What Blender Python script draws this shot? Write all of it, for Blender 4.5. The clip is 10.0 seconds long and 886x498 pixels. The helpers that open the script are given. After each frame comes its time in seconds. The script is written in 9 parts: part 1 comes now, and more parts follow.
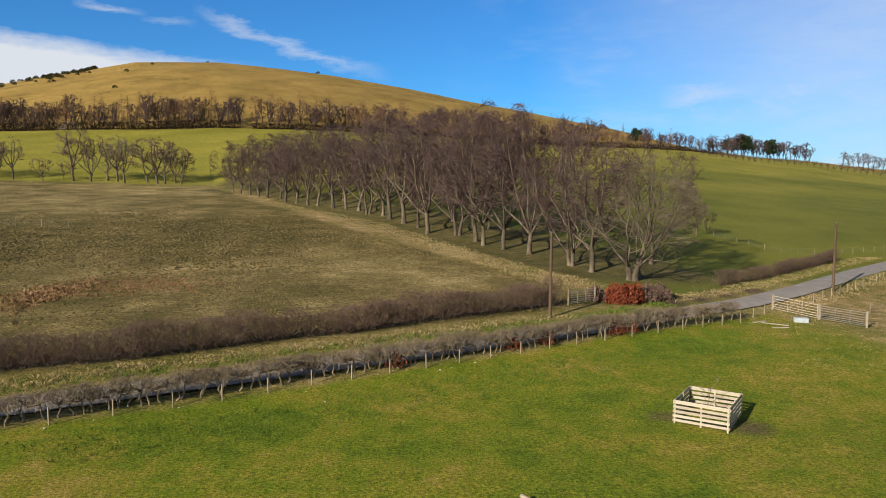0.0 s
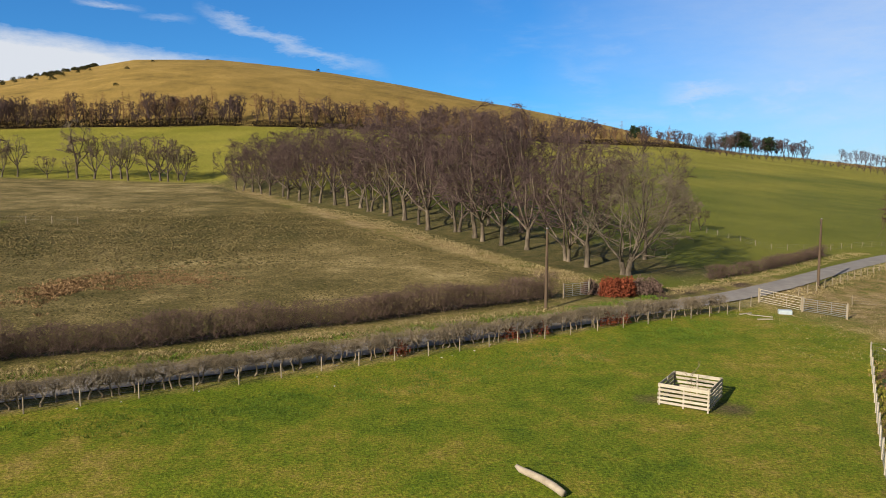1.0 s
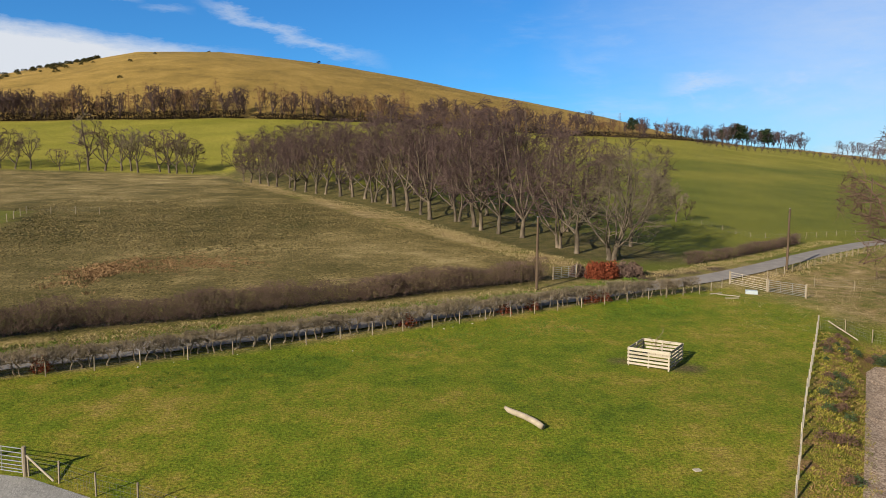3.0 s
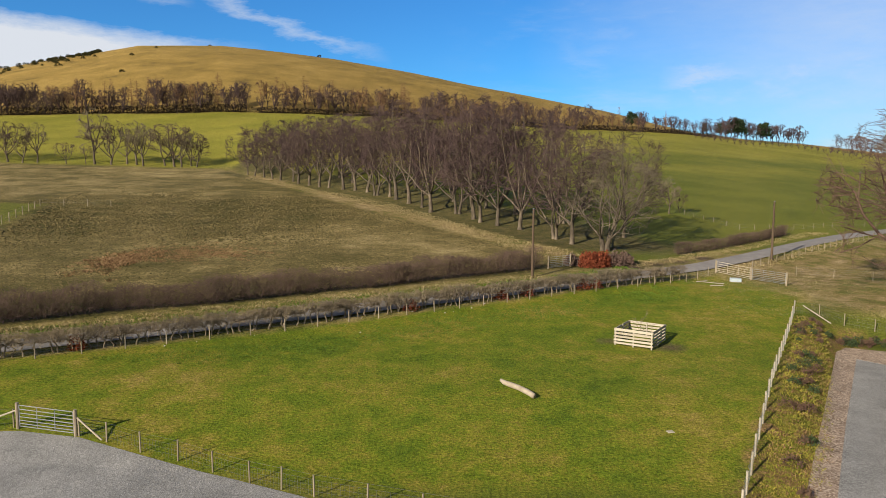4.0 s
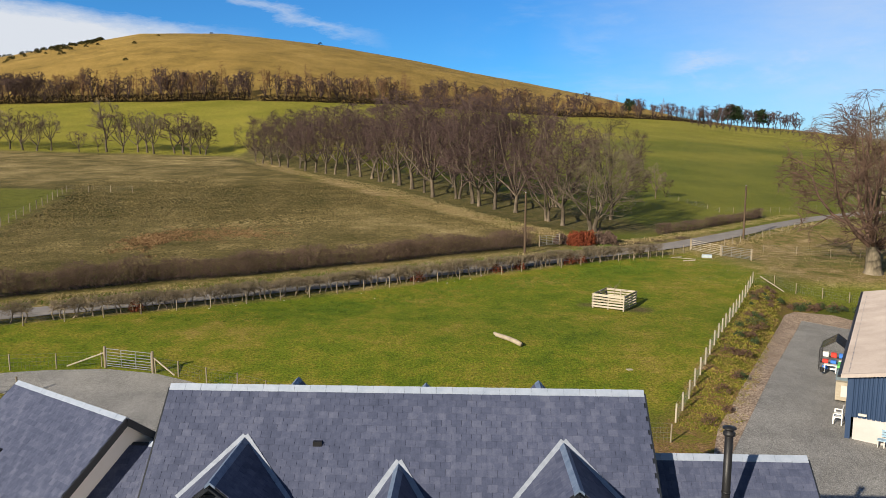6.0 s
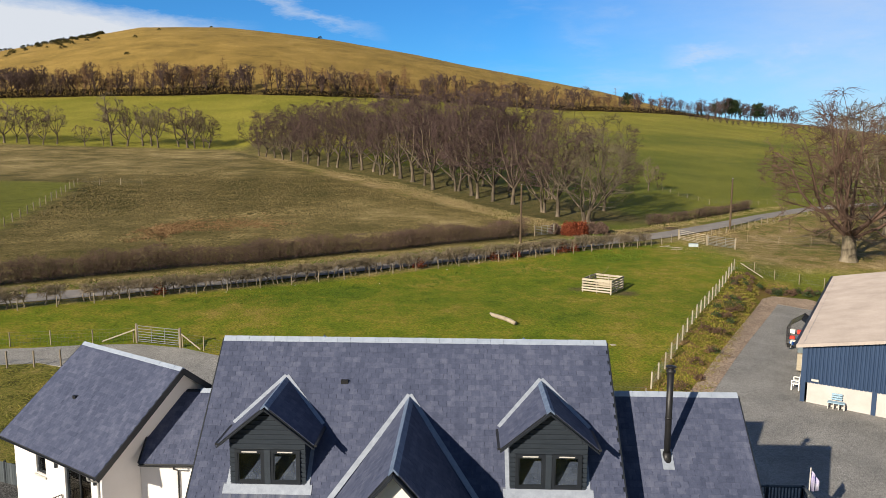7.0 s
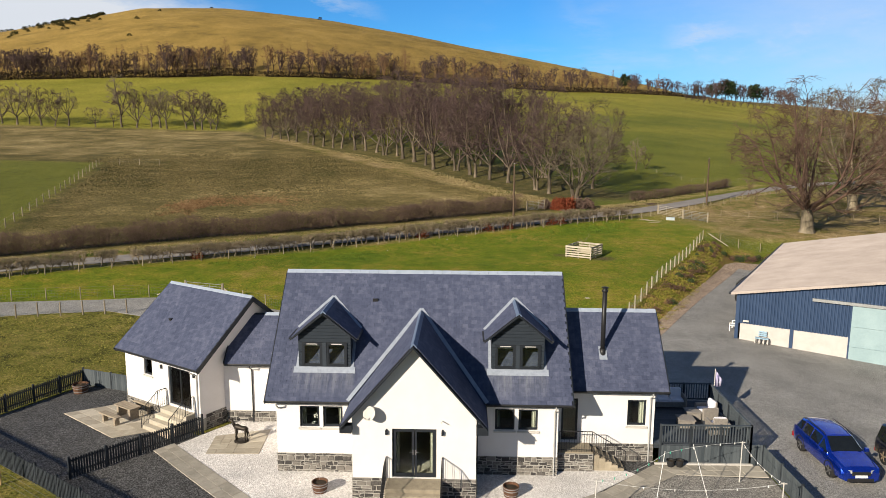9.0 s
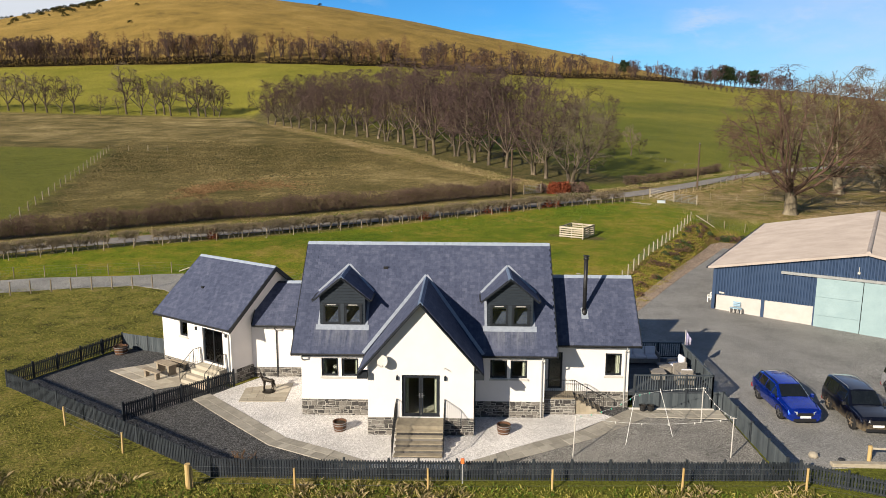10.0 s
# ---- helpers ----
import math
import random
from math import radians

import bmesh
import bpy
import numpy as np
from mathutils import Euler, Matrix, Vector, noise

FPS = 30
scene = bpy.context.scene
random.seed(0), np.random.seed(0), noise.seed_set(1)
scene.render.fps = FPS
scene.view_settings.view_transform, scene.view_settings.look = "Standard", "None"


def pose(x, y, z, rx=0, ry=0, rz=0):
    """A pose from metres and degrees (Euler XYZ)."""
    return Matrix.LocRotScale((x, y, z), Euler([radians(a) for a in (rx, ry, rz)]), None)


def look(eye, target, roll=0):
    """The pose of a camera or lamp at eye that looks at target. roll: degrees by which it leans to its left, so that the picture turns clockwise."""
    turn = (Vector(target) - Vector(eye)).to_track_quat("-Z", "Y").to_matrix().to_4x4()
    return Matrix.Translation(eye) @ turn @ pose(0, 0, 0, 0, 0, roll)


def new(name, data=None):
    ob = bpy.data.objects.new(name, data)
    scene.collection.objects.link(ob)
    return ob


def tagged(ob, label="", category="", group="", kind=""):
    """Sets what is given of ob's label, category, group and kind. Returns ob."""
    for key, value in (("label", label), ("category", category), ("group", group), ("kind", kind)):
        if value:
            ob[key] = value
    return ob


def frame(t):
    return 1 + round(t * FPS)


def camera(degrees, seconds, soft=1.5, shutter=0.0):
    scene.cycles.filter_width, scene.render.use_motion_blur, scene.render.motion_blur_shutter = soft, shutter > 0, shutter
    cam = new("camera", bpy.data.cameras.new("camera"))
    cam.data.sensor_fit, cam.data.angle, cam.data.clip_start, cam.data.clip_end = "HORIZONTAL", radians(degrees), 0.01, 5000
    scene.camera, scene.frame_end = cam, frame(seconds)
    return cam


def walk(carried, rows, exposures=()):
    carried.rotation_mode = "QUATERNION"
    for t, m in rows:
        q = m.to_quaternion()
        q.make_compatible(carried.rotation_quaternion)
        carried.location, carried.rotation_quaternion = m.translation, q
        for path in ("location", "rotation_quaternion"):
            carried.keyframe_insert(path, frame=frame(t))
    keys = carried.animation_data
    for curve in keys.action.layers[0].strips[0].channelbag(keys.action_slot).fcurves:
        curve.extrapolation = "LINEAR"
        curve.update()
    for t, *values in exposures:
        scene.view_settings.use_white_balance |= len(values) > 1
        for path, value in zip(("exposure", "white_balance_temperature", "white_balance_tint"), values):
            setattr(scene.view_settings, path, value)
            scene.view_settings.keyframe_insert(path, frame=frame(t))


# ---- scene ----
cam = camera(63.5, 10.0, 0.9)
PATH = [
    (0, (1.549, 11.762, 14.208), (1.487, 13.754, 14.043), 0.4),
    (0.5, (1.521, 10.276, 14.28), (1.46, 12.268, 14.113), 0.4),
    (1, (1.503, 8.635, 14.302), (1.443, 10.626, 14.129), 0.4),
    (1.5, (1.545, 6.911, 14.353), (1.484, 8.902, 14.174), 0.4),
    (2, (1.545, 5.008, 14.427), (1.484, 6.998, 14.242), 0.4),
    (2.5, (1.555, 2.993, 14.442), (1.495, 4.983, 14.252), 0.4),
    (4, (1.613, -3.409, 14.524), (1.553, -1.422, 14.309), 0.4),
    (4.5, (1.636, -5.755, 14.525), (1.576, -3.769, 14.302), 0.4),
    (5, (1.703, -8.104, 14.573), (1.643, -6.118, 14.341), 0.3),
    (5.5, (1.657, -10.4, 14.614), (1.597, -8.415, 14.372), 0.3),
    (7, (1.737, -17.537, 14.699), (1.679, -15.557, 14.43), 0.3),
    (7.5, (1.785, -20.006, 14.738), (1.728, -18.026, 14.46), 0.3),
    (8, (1.849, -22.394, 14.733), (1.792, -20.416, 14.446), 0.3),
    (8.5, (1.874, -24.824, 14.805), (1.818, -22.848, 14.502), 0.3),
    (9, (1.9, -27.32, 14.87), (1.844, -25.347, 14.549), 0.3),
    (9.5, (1.92, -29.717, 14.874), (1.864, -27.747, 14.536), 0.2),
    (10, (1.942, -32.146, 14.964), (1.886, -30.179, 14.606), 0.2),
]
walk(cam, [(t, look(eye, target, roll)) for t, eye, target, roll in PATH])


# ---- light ----
SUN_ELEV, SHADOW = 24.1, (0.637, 0.770)
world = bpy.data.worlds.new("world")
scene.world = world
world.use_nodes = True
wn, wl = world.node_tree.nodes, world.node_tree.links
sky = wn.new("ShaderNodeTexSky")
sky.sky_type, sky.sun_disc = "NISHITA", False
sky.sun_elevation = radians(SUN_ELEV)
sky.sun_rotation = math.atan2(-SHADOW[0], -SHADOW[1])
sky.air_density, sky.dust_density, sky.ozone_density = 1.0, 0.15, 5.0
wn["Background"].inputs["Strength"].default_value = 0.043
# high thin cloud over a clear blue sky
way = wn.new("ShaderNodeTexCoord").outputs["Generated"]
part_xyz = wn.new("ShaderNodeSeparateXYZ")
wl.new(way, part_xyz.inputs[0])


def wmath(op, a, b=0.0, clamp=False):
    x = wn.new("ShaderNodeMath")
    x.operation, x.use_clamp = op, clamp
    for sock, v in zip(x.inputs, (a, b)):
        if isinstance(v, (int, float)):
            sock.default_value = v
        else:
            wl.new(v, sock)
    return x.outputs[0]


def cloud(scale, stretch, turn, lo, hi, rough=0.6, offset=(0, 0, 0)):
    mp, tx, rp = wn.new("ShaderNodeMapping"), wn.new("ShaderNodeTexNoise"), wn.new("ShaderNodeMapRange")
    mp.inputs["Rotation"].default_value = (0, radians(turn), 0)
    mp.inputs["Scale"].default_value = stretch
    mp.inputs["Location"].default_value = offset
    tx.inputs["Scale"].default_value, tx.inputs["Detail"].default_value, tx.inputs["Roughness"].default_value = scale, 6, rough
    rp.inputs[1].default_value, rp.inputs[2].default_value = lo, hi
    rp.interpolation_type = "SMOOTHSTEP"
    wl.new(way, mp.inputs[0])
    wl.new(mp.outputs[0], tx.inputs["Vector"])
    wl.new(tx.outputs["Fac"], rp.inputs[0])
    return rp.outputs[0]


hue = wn.new("ShaderNodeMix")
hue.data_type, hue.blend_type = "RGBA", "MULTIPLY"
wl.new(wmath("MULTIPLY", wmath("SUBTRACT", part_xyz.outputs["Y"], 0.30), 2.2, True), hue.inputs[0])
hue.inputs[7].default_value = (0.58, 1.40, 2.02, 1)
wl.new(sky.outputs[0], hue.inputs[6])
X, Y, Z = (part_xyz.outputs[k] for k in "XYZ")
U, V = wmath("DIVIDE", X, wmath("MAXIMUM", Y, 0.05)), wmath("DIVIDE", Z, wmath("MAXIMUM", Y, 0.05))
fray = wmath("SUBTRACT", cloud(7.0, (1, 1, 3.5), 12, 0.2, 0.8, 0.7), 0.5)


def streak(u0, v0, u1, v1, wide, dense):
    """A long thin cirrus from one bearing to another, in tangents."""
    k = (v1 - v0) / (u1 - u0)
    off = wmath("ABSOLUTE", wmath("ADD", wmath("SUBTRACT", wmath("SUBTRACT", V, v0), wmath("MULTIPLY", wmath("SUBTRACT", U, u0), k)), wmath("MULTIPLY", fray, wide * 2.6)))
    body = wmath("SUBTRACT", 1.0, wmath("DIVIDE", off, wide), True)
    ends = wmath("MULTIPLY", wmath("MULTIPLY", wmath("SUBTRACT", U, u0), 18.0, True), wmath("MULTIPLY", wmath("SUBTRACT", u1, U), 10.0, True))
    return wmath("MULTIPLY", wmath("MULTIPLY", body, ends), dense)


wisps = wmath("MULTIPLY", cloud(3.2, (0.8, 1, 4.5), 14, 0.56, 0.8, 0.62, (0.3, 0, 0.2)), wmath("MULTIPLY", wmath("ADD", X, 0.35), 0.55, True))
for at in ((-0.55, 0.258, -0.44, 0.238, 0.007, 0.85), (-0.455, 0.230, -0.37, 0.226, 0.006, 0.7), (-0.38, 0.245, -0.10, 0.152, 0.013, 0.42), (0.12, 0.175, 0.20, 0.13, 0.018, 0.35), (0.10, 0.184, 0.16, 0.196, 0.010, 0.4), (0.14, 0.160, 0.21, 0.173, 0.009, 0.4), (0.26, 0.122, 0.40, 0.146, 0.017, 0.4)):
    wisps = wmath("MAXIMUM", wisps, streak(*at))
puffs = wmath("MULTIPLY", cloud(6.5, (1, 1, 2.4), -8, 0.55, 0.76, 0.6, (5.1, 0, 2.4)), wmath("MULTIPLY", wmath("ADD", X, 0.05), 1.6, True))
puffs = wmath("MULTIPLY", puffs, 0.4)
# a bank of cloud to the west, with a slanting upper edge
edge = wmath("ADD", wmath("SUBTRACT", wmath("SUBTRACT", 0.120, wmath("MULTIPLY", U, 0.165)), V), wmath("MULTIPLY", fray, 0.028))
west = wmath("MULTIPLY", wmath("MULTIPLY", edge, 30.0, True), wmath("MULTIPLY", wmath("SUBTRACT", -0.27, U), 8.0, True))
ahead = wmath("MULTIPLY", Y, 3.0, True)
west = wmath("MULTIPLY", west, wmath("MULTIPLY", ahead, 1.0))
# a thin veil to the east
haze = wmath("MULTIPLY", wmath("MULTIPLY", wmath("SUBTRACT", U, 0.02), 1.5, True), wmath("MULTIPLY", fray, 0.25))
haze = wmath("ADD", haze, wmath("MULTIPLY", wmath("MULTIPLY", wmath("SUBTRACT", U, 0.08), 2.2, True), 0.46))
haze = wmath("MULTIPLY", haze, ahead)
cover = wmath("ADD", wmath("MAXIMUM", wmath("MAXIMUM", wisps, puffs), west), haze, True)
veil = wn.new("ShaderNodeMix")
veil.data_type = "RGBA"
wl.new(cover, veil.inputs[0])
wl.new(hue.outputs[2], veil.inputs[6])
veil.inputs[7].default_value = (10.6, 11.2, 12.2, 1)
wl.new(veil.outputs[2], wn["Background"].inputs[0])
sun = new("sun", bpy.data.lights.new("sun", "SUN"))
sun.data.energy, sun.data.angle, sun.data.color = 5.0, radians(0.55), (1.0, 0.885, 0.705)
sun.matrix_world = look((0, 0, 60), (SHADOW[0] * 60, SHADOW[1] * 60, 60 - 60 * math.tan(radians(SUN_ELEV))))
scene.view_settings.exposure = 0.65


# ---- materials ----
def mat(name, rough=0.8, metal=0.0, spec=0.3):
    m = bpy.data.materials.new(name)
    m.use_nodes = True
    b = m.node_tree.nodes["Principled BSDF"]
    b.inputs["Roughness"].default_value = rough
    b.inputs["Metallic"].default_value = metal
    b.inputs["Specular IOR Level"].default_value = spec
    return m, m.node_tree.nodes, m.node_tree.links, b


def noise_node(n, l, scale, detail=4, rough=0.6, coord="Object", stretch=None):
    tex = n.new("ShaderNodeTexNoise")
    tex.inputs["Scale"].default_value, tex.inputs["Detail"].default_value, tex.inputs["Roughness"].default_value = scale, detail, rough
    if coord == "World":
        out = n.new("ShaderNodeNewGeometry").outputs["Position"]
    else:
        out = n.new("ShaderNodeTexCoord").outputs[coord]
    if stretch:
        mp = n.new("ShaderNodeMapping")
        mp.inputs["Scale"].default_value = stretch
        l.new(out, mp.inputs["Vector"])
        out = mp.outputs[0]
    l.new(out, tex.inputs["Vector"])
    return tex.outputs["Fac"]


def ramp(n, l, fac, stops):
    r = n.new("ShaderNodeValToRGB")
    while len(r.color_ramp.elements) < len(stops):
        r.color_ramp.elements.new(0.5)
    for e, (p, c) in zip(r.color_ramp.elements, stops):
        e.position, e.color = p, (*c, 1) if len(c) == 3 else c
    l.new(fac, r.inputs[0])
    return r.outputs[0]


def mix(n, l, fac, a, b, mode="MIX"):
    x = n.new("ShaderNodeMix")
    x.data_type, x.blend_type = "RGBA", mode
    for sock, v in ((x.inputs[0], fac), (x.inputs[6], a), (x.inputs[7], b)):
        if isinstance(v, (int, float)):
            sock.default_value = v
        elif isinstance(v, tuple):
            sock.default_value = (*v, 1)
        else:
            l.new(v, sock)
    return x.outputs[2]


def maths(n, l, op, a, b=0.0, c=0.0, clamp=False):
    x = n.new("ShaderNodeMath")
    x.operation, x.use_clamp = op, clamp
    for sock, v in zip(x.inputs, (a, b, c)):
        if isinstance(v, (int, float)):
            sock.default_value = v
        else:
            l.new(v, sock)
    return x.outputs[0]


def bump(n, l, b, height, strength=0.5, dist=0.02):
    x = n.new("ShaderNodeBump")
    x.inputs["Strength"].default_value, x.inputs["Distance"].default_value = strength, dist
    l.new(height, x.inputs["Height"])
    l.new(x.outputs[0], b.inputs["Normal"])


def simple(name, dark, light, scale=6.0, rough=0.75, metal=0.0, spec=0.3, fine=60.0, relief=0.3, dist=0.01, coord="Object", stretch=None, piece=0.0):
    """Colour between two tones by noise at two scales, with fine relief; piece: how far each object or island differs."""
    m, n, l, b = mat(name, rough, metal, spec)
    a = noise_node(n, l, scale, 5, 0.6, coord, stretch)
    f = noise_node(n, l, fine, 3, 0.6, coord, stretch)
    t = maths(n, l, "ADD", maths(n, l, "MULTIPLY", a, 0.65), maths(n, l, "MULTIPLY", f, 0.35))
    if piece:
        rnd = n.new("ShaderNodeObjectInfo").outputs["Random"]
        isl = n.new("ShaderNodeNewGeometry").outputs["Random Per Island"]
        both = maths(n, l, "FRACT", maths(n, l, "ADD", rnd, isl))
        t = maths(n, l, "ADD", t, maths(n, l, "MULTIPLY", maths(n, l, "SUBTRACT", both, 0.5), piece))
    l.new(ramp(n, l, t, [(0.3, dark), (0.72, light)]), b.inputs["Base Color"])
    bump(n, l, b, f, relief, dist)
    return m


# ---- mesh building ----
class Geo:
    """Vertices and faces collected for one mesh."""

    def __init__(self):
        self.v, self.f = [], []

    def add(self, verts, faces):
        k = len(self.v)
        self.v.extend(tuple(p) for p in verts)
        self.f.extend(tuple(i + k for i in q) for q in faces)
        return self

    def hexa(self, p):
        """Eight corners: four below, four above, counter-clockwise."""
        return self.add(p, [(3, 2, 1, 0), (4, 5, 6, 7), (0, 1, 5, 4), (1, 2, 6, 5), (2, 3, 7, 6), (3, 0, 4, 7)])

    def box(self, x0, x1, y0, y1, z0, z1):
        return self.hexa([(x0, y0, z0), (x1, y0, z0), (x1, y1, z0), (x0, y1, z0), (x0, y0, z1), (x1, y0, z1), (x1, y1, z1), (x0, y1, z1)])

    def soft_box(self, x0, x1, y0, y1, z0, z1, c=0.01):
        """A box with chamfered upright and top edges."""
        ring = lambda d, z: [(x0 + c, y0 + d, z), (x1 - c, y0 + d, z), (x1 - d, y0 + c, z), (x1 - d, y1 - c, z), (x1 - c, y1 - d, z), (x0 + c, y1 - d, z), (x0 + d, y1 - c, z), (x0 + d, y0 + c, z)]
        v = ring(0, z0) + ring(0, z1 - c) + ring(c * 0.9, z1)
        f = [tuple(range(7, -1, -1)), tuple(range(16, 24))]
        for r in (0, 8):
            f += [(r + i, r + (i + 1) % 8, r + 8 + (i + 1) % 8, r + 8 + i) for i in range(8)]
        return self.add(v, f)

    def prism(self, poly, a, b):
        """poly: points, extruded from the offset a to the offset b (vectors)."""
        n = len(poly)
        a, b = Vector(a), Vector(b)
        v = [Vector(p) + a for p in poly] + [Vector(p) + b for p in poly]
        f = [tuple(range(n - 1, -1, -1)), tuple(range(n, 2 * n))] + [(i, (i + 1) % n, n + (i + 1) % n, n + i) for i in range(n)]
        return self.add(v, f)

    def tube(self, pts, radii, sides=8, caps=True):
        """A round bar along points; radii: one or one a point."""
        pts = [Vector(p) for p in pts]
        if isinstance(radii, (int, float)):
            radii = [radii] * len(pts)
        v, f = [], []
        side = None
        for i, p in enumerate(pts):
            d = (pts[min(i + 1, len(pts) - 1)] - pts[max(i - 1, 0)]).normalized()
            if side is None or abs(side.dot(d)) > 0.95:
                side = d.orthogonal().normalized()
            u = (side - d * side.dot(d)).normalized()
            side = u
            w = d.cross(u)
            v += [p + (u * math.cos(2 * math.pi * k / sides) + w * math.sin(2 * math.pi * k / sides)) * radii[i] for k in range(sides)]
        for i in range(len(pts) - 1):
            f += [(i * sides + k, i * sides + (k + 1) % sides, (i + 1) * sides + (k + 1) % sides, (i + 1) * sides + k) for k in range(sides)]
        if caps:
            f += [tuple(range(sides - 1, -1, -1)), tuple(range((len(pts) - 1) * sides, len(pts) * sides))]
        return self.add(v, f)

    def lathe(self, prof, centre=(0, 0, 0), sides=20, caps=True):
        """prof: (radius, height) from below to above."""
        cx, cy, cz = centre
        v = [(cx + r * math.cos(2 * math.pi * k / sides), cy + r * math.sin(2 * math.pi * k / sides), cz + z) for r, z in prof for k in range(sides)]
        f = [(i * sides + k, i * sides + (k + 1) % sides, (i + 1) * sides + (k + 1) % sides, (i + 1) * sides + k) for i in range(len(prof) - 1) for k in range(sides)]
        if caps:
            f += [tuple(range(sides - 1, -1, -1)), tuple(range((len(prof) - 1) * sides, len(prof) * sides))]
        return self.add(v, f)

    def weld(self):
        """Joins corners that meet, so that a wall of blocks is one piece."""
        seen, back, out = {}, [], []
        for q in self.v:
            key = tuple(round(c, 4) for c in q)
            if key not in seen:
                seen[key] = len(out)
                out.append(q)
            back.append(seen[key])
        self.v, self.f = out, [tuple(back[i] for i in f) for f in self.f]
        return self

    def move(self, m):
        self.v = [tuple(m @ Vector(p)) for p in self.v]
        return self

    def mesh(self, name, material=None, smooth=False):
        me = bpy.data.meshes.new(name)
        me.from_pydata(self.v, [], self.f)
        if material:
            me.materials.append(material)
        if smooth:
            me.polygons.foreach_set("use_smooth", [True] * len(me.polygons))
        me.update()
        return me


def part(name, geo, material, parent=None, label="", smooth=False):
    me = geo if isinstance(geo, bpy.types.Mesh) else geo.mesh(name, material, smooth)
    ob = new(name, me)
    ob.parent = parent
    if label:
        ob["label"] = label
    return ob


def thing(name, label, category, m=None, group="", kind=""):
    ob = new(name)
    if m is not None:
        ob.matrix_basis = m
    return tagged(ob, label, category, group, kind)


def solid(name, geo, material, label, category, kind="", group="", smooth=False):
    """A thing that is one mesh."""
    return tagged(part(name, geo, material, None, "", smooth), label, category, group, kind)


# ---- the lie of the land ----
def smooth(a, b, t):
    t = np.clip((t - a) / (b - a), 0, 1)
    return t * t * (3 - 2 * t)

PA, PB, PC, PD = -0.7445, -0.00583, 0.05473, -0.000075
# bearing from the view point, in tangents, and along it: near edge of the far slopes, foot of the woods, skyline
BEAR = np.array([-1.4, -0.9, -0.65, -0.45, -0.333, -0.255, -0.175, -0.096, 0.03, 0.14, 0.188, 0.30, 0.37, 0.44, 0.60, 0.9, 1.4])
D1 = np.array([255, 255, 255, 255, 255, 215, 180, 152, 125, 110, 105, 112, 118, 122, 130, 140, 150])
D2 = np.array([440, 440, 440, 440, 445, 450, 465, 480, 510, 540, 550, 580, 600, 700, 760, 800, 800])
E2 = np.array([.055, .065, .073, .076, .079, .077, .075, .072, .064, .058, .057, .052, .044, .040, .020, .01, .01])
D3 = np.array([900, 930, 950, 960, 960, 950, 930, 900, 840, 760, 720, 660, 660, 760, 900, 1000, 1000])
E3 = np.array([.04, .085, .126, .157, .156, .150, .141, .129, .108, .090, .082, .055, .046, .041, .024, .015, .015])
def near(x, y):
    """The farm, the lawn, the lane and the paddock."""
    # slope of the paddock and lawn
    u = -0.486 * x + 0.874 * y              # across the lane
    lawn = 0.09 * np.clip(y - 29, 0, 11) + 0.03 * np.clip(y - 40, 0, 12) + 0.06 * np.clip(y - 52, 0, 20)
    lawn = lawn + 0.03 * np.clip(-x - 12, 0, 60) * smooth(20, 34, y)
    pad = PA + PB * x + PC * y + PD * x * y
    w = smooth(50, 62, u)
    z = lawn * (1 - w) + pad * w
    # the yard is cut into the slope on the east
    v = -0.875 * (x - 14.5) + 0.484 * (y - 27)      # across the fence of the bank, west positive
    yard = smooth(0.9, -2.8, v) * smooth(63.5, 59, y) * smooth(75,62,x)
    z = z * (1 - yard) - 0.045 * np.clip(x - 21, 0, 40) * smooth(66, 50, y)
    z = z - 0.3 * smooth(-5, -12, y)
    return z


def height(x, y):
    x = np.asarray(x, float); y = np.asarray(y, float)
    d = np.maximum(y + 10.4, 1.0); s = (x - 1.6) / d
    s = np.clip(s, -1.4, 1.4)
    d1, d2, e2, d3, e3 = (np.interp(s, BEAR, q) for q in (D1, D2, E2, D3, E3))
    z1 = near(1.6 + s * d1, d1 - 10.4); z2 = 14.5 + e2 * d2; z3 = 14.5 + e3 * d3
    far = np.where(d < d2, z1 + (z2 - z1) * np.clip((d - d1) / (d2 - d1), 0, 1),
          np.where(d < d3, z2 + (z3 - z2) * np.sin(np.clip((d - d2) / (d3 - d2), 0, 1) * math.pi / 2 *0.96) / np.sin(math.pi/2*0.96), z3 - 0.12 * (d - d3)))
    return np.where(d < d1, near(x, y), far)


def axis(spans):
    """Grid lines: (from, to, step) one after the other."""
    out = []
    for a, b, s in spans:
        out += list(np.linspace(a, b, max(2, int(round((b - a) / s)) + 1))[:-1])
    return np.array(out + [spans[-1][1]])


GX = axis([(-1500, -700, 80), (-700, -250, 14), (-250, -90, 5), (-90, -45, 2), (-45, 70, 0.8), (70, 120, 2), (120, 300, 6), (300, 800, 16), (800, 2000, 80)])
GY = axis([(-900, -150, 70), (-150, -45, 8), (-45, 110, 0.8), (110, 260, 2.5), (260, 560, 6), (560, 1100, 14), (1100, 2600, 100)])


LANE = [(-140, -20), (-80, 15), (-40, 40.6), (-19, 53.5), (-12.5, 57.4), (-3.6, 62.4), (12.5, 71.6), (22.5, 78.6), (30, 83.6), (39, 91.2), (52, 104), (63, 114), (76, 123), (95, 131), (160, 150), (260, 180)]


def lane_points():
    """Points along the lane, two metres apart."""
    return [(x0 + (x1 - x0) * k / 20, y0 + (y1 - y0) * k / 20) for (x0, y0), (x1, y1) in zip(LANE[2:-2], LANE[3:-1]) for k in range(20)]


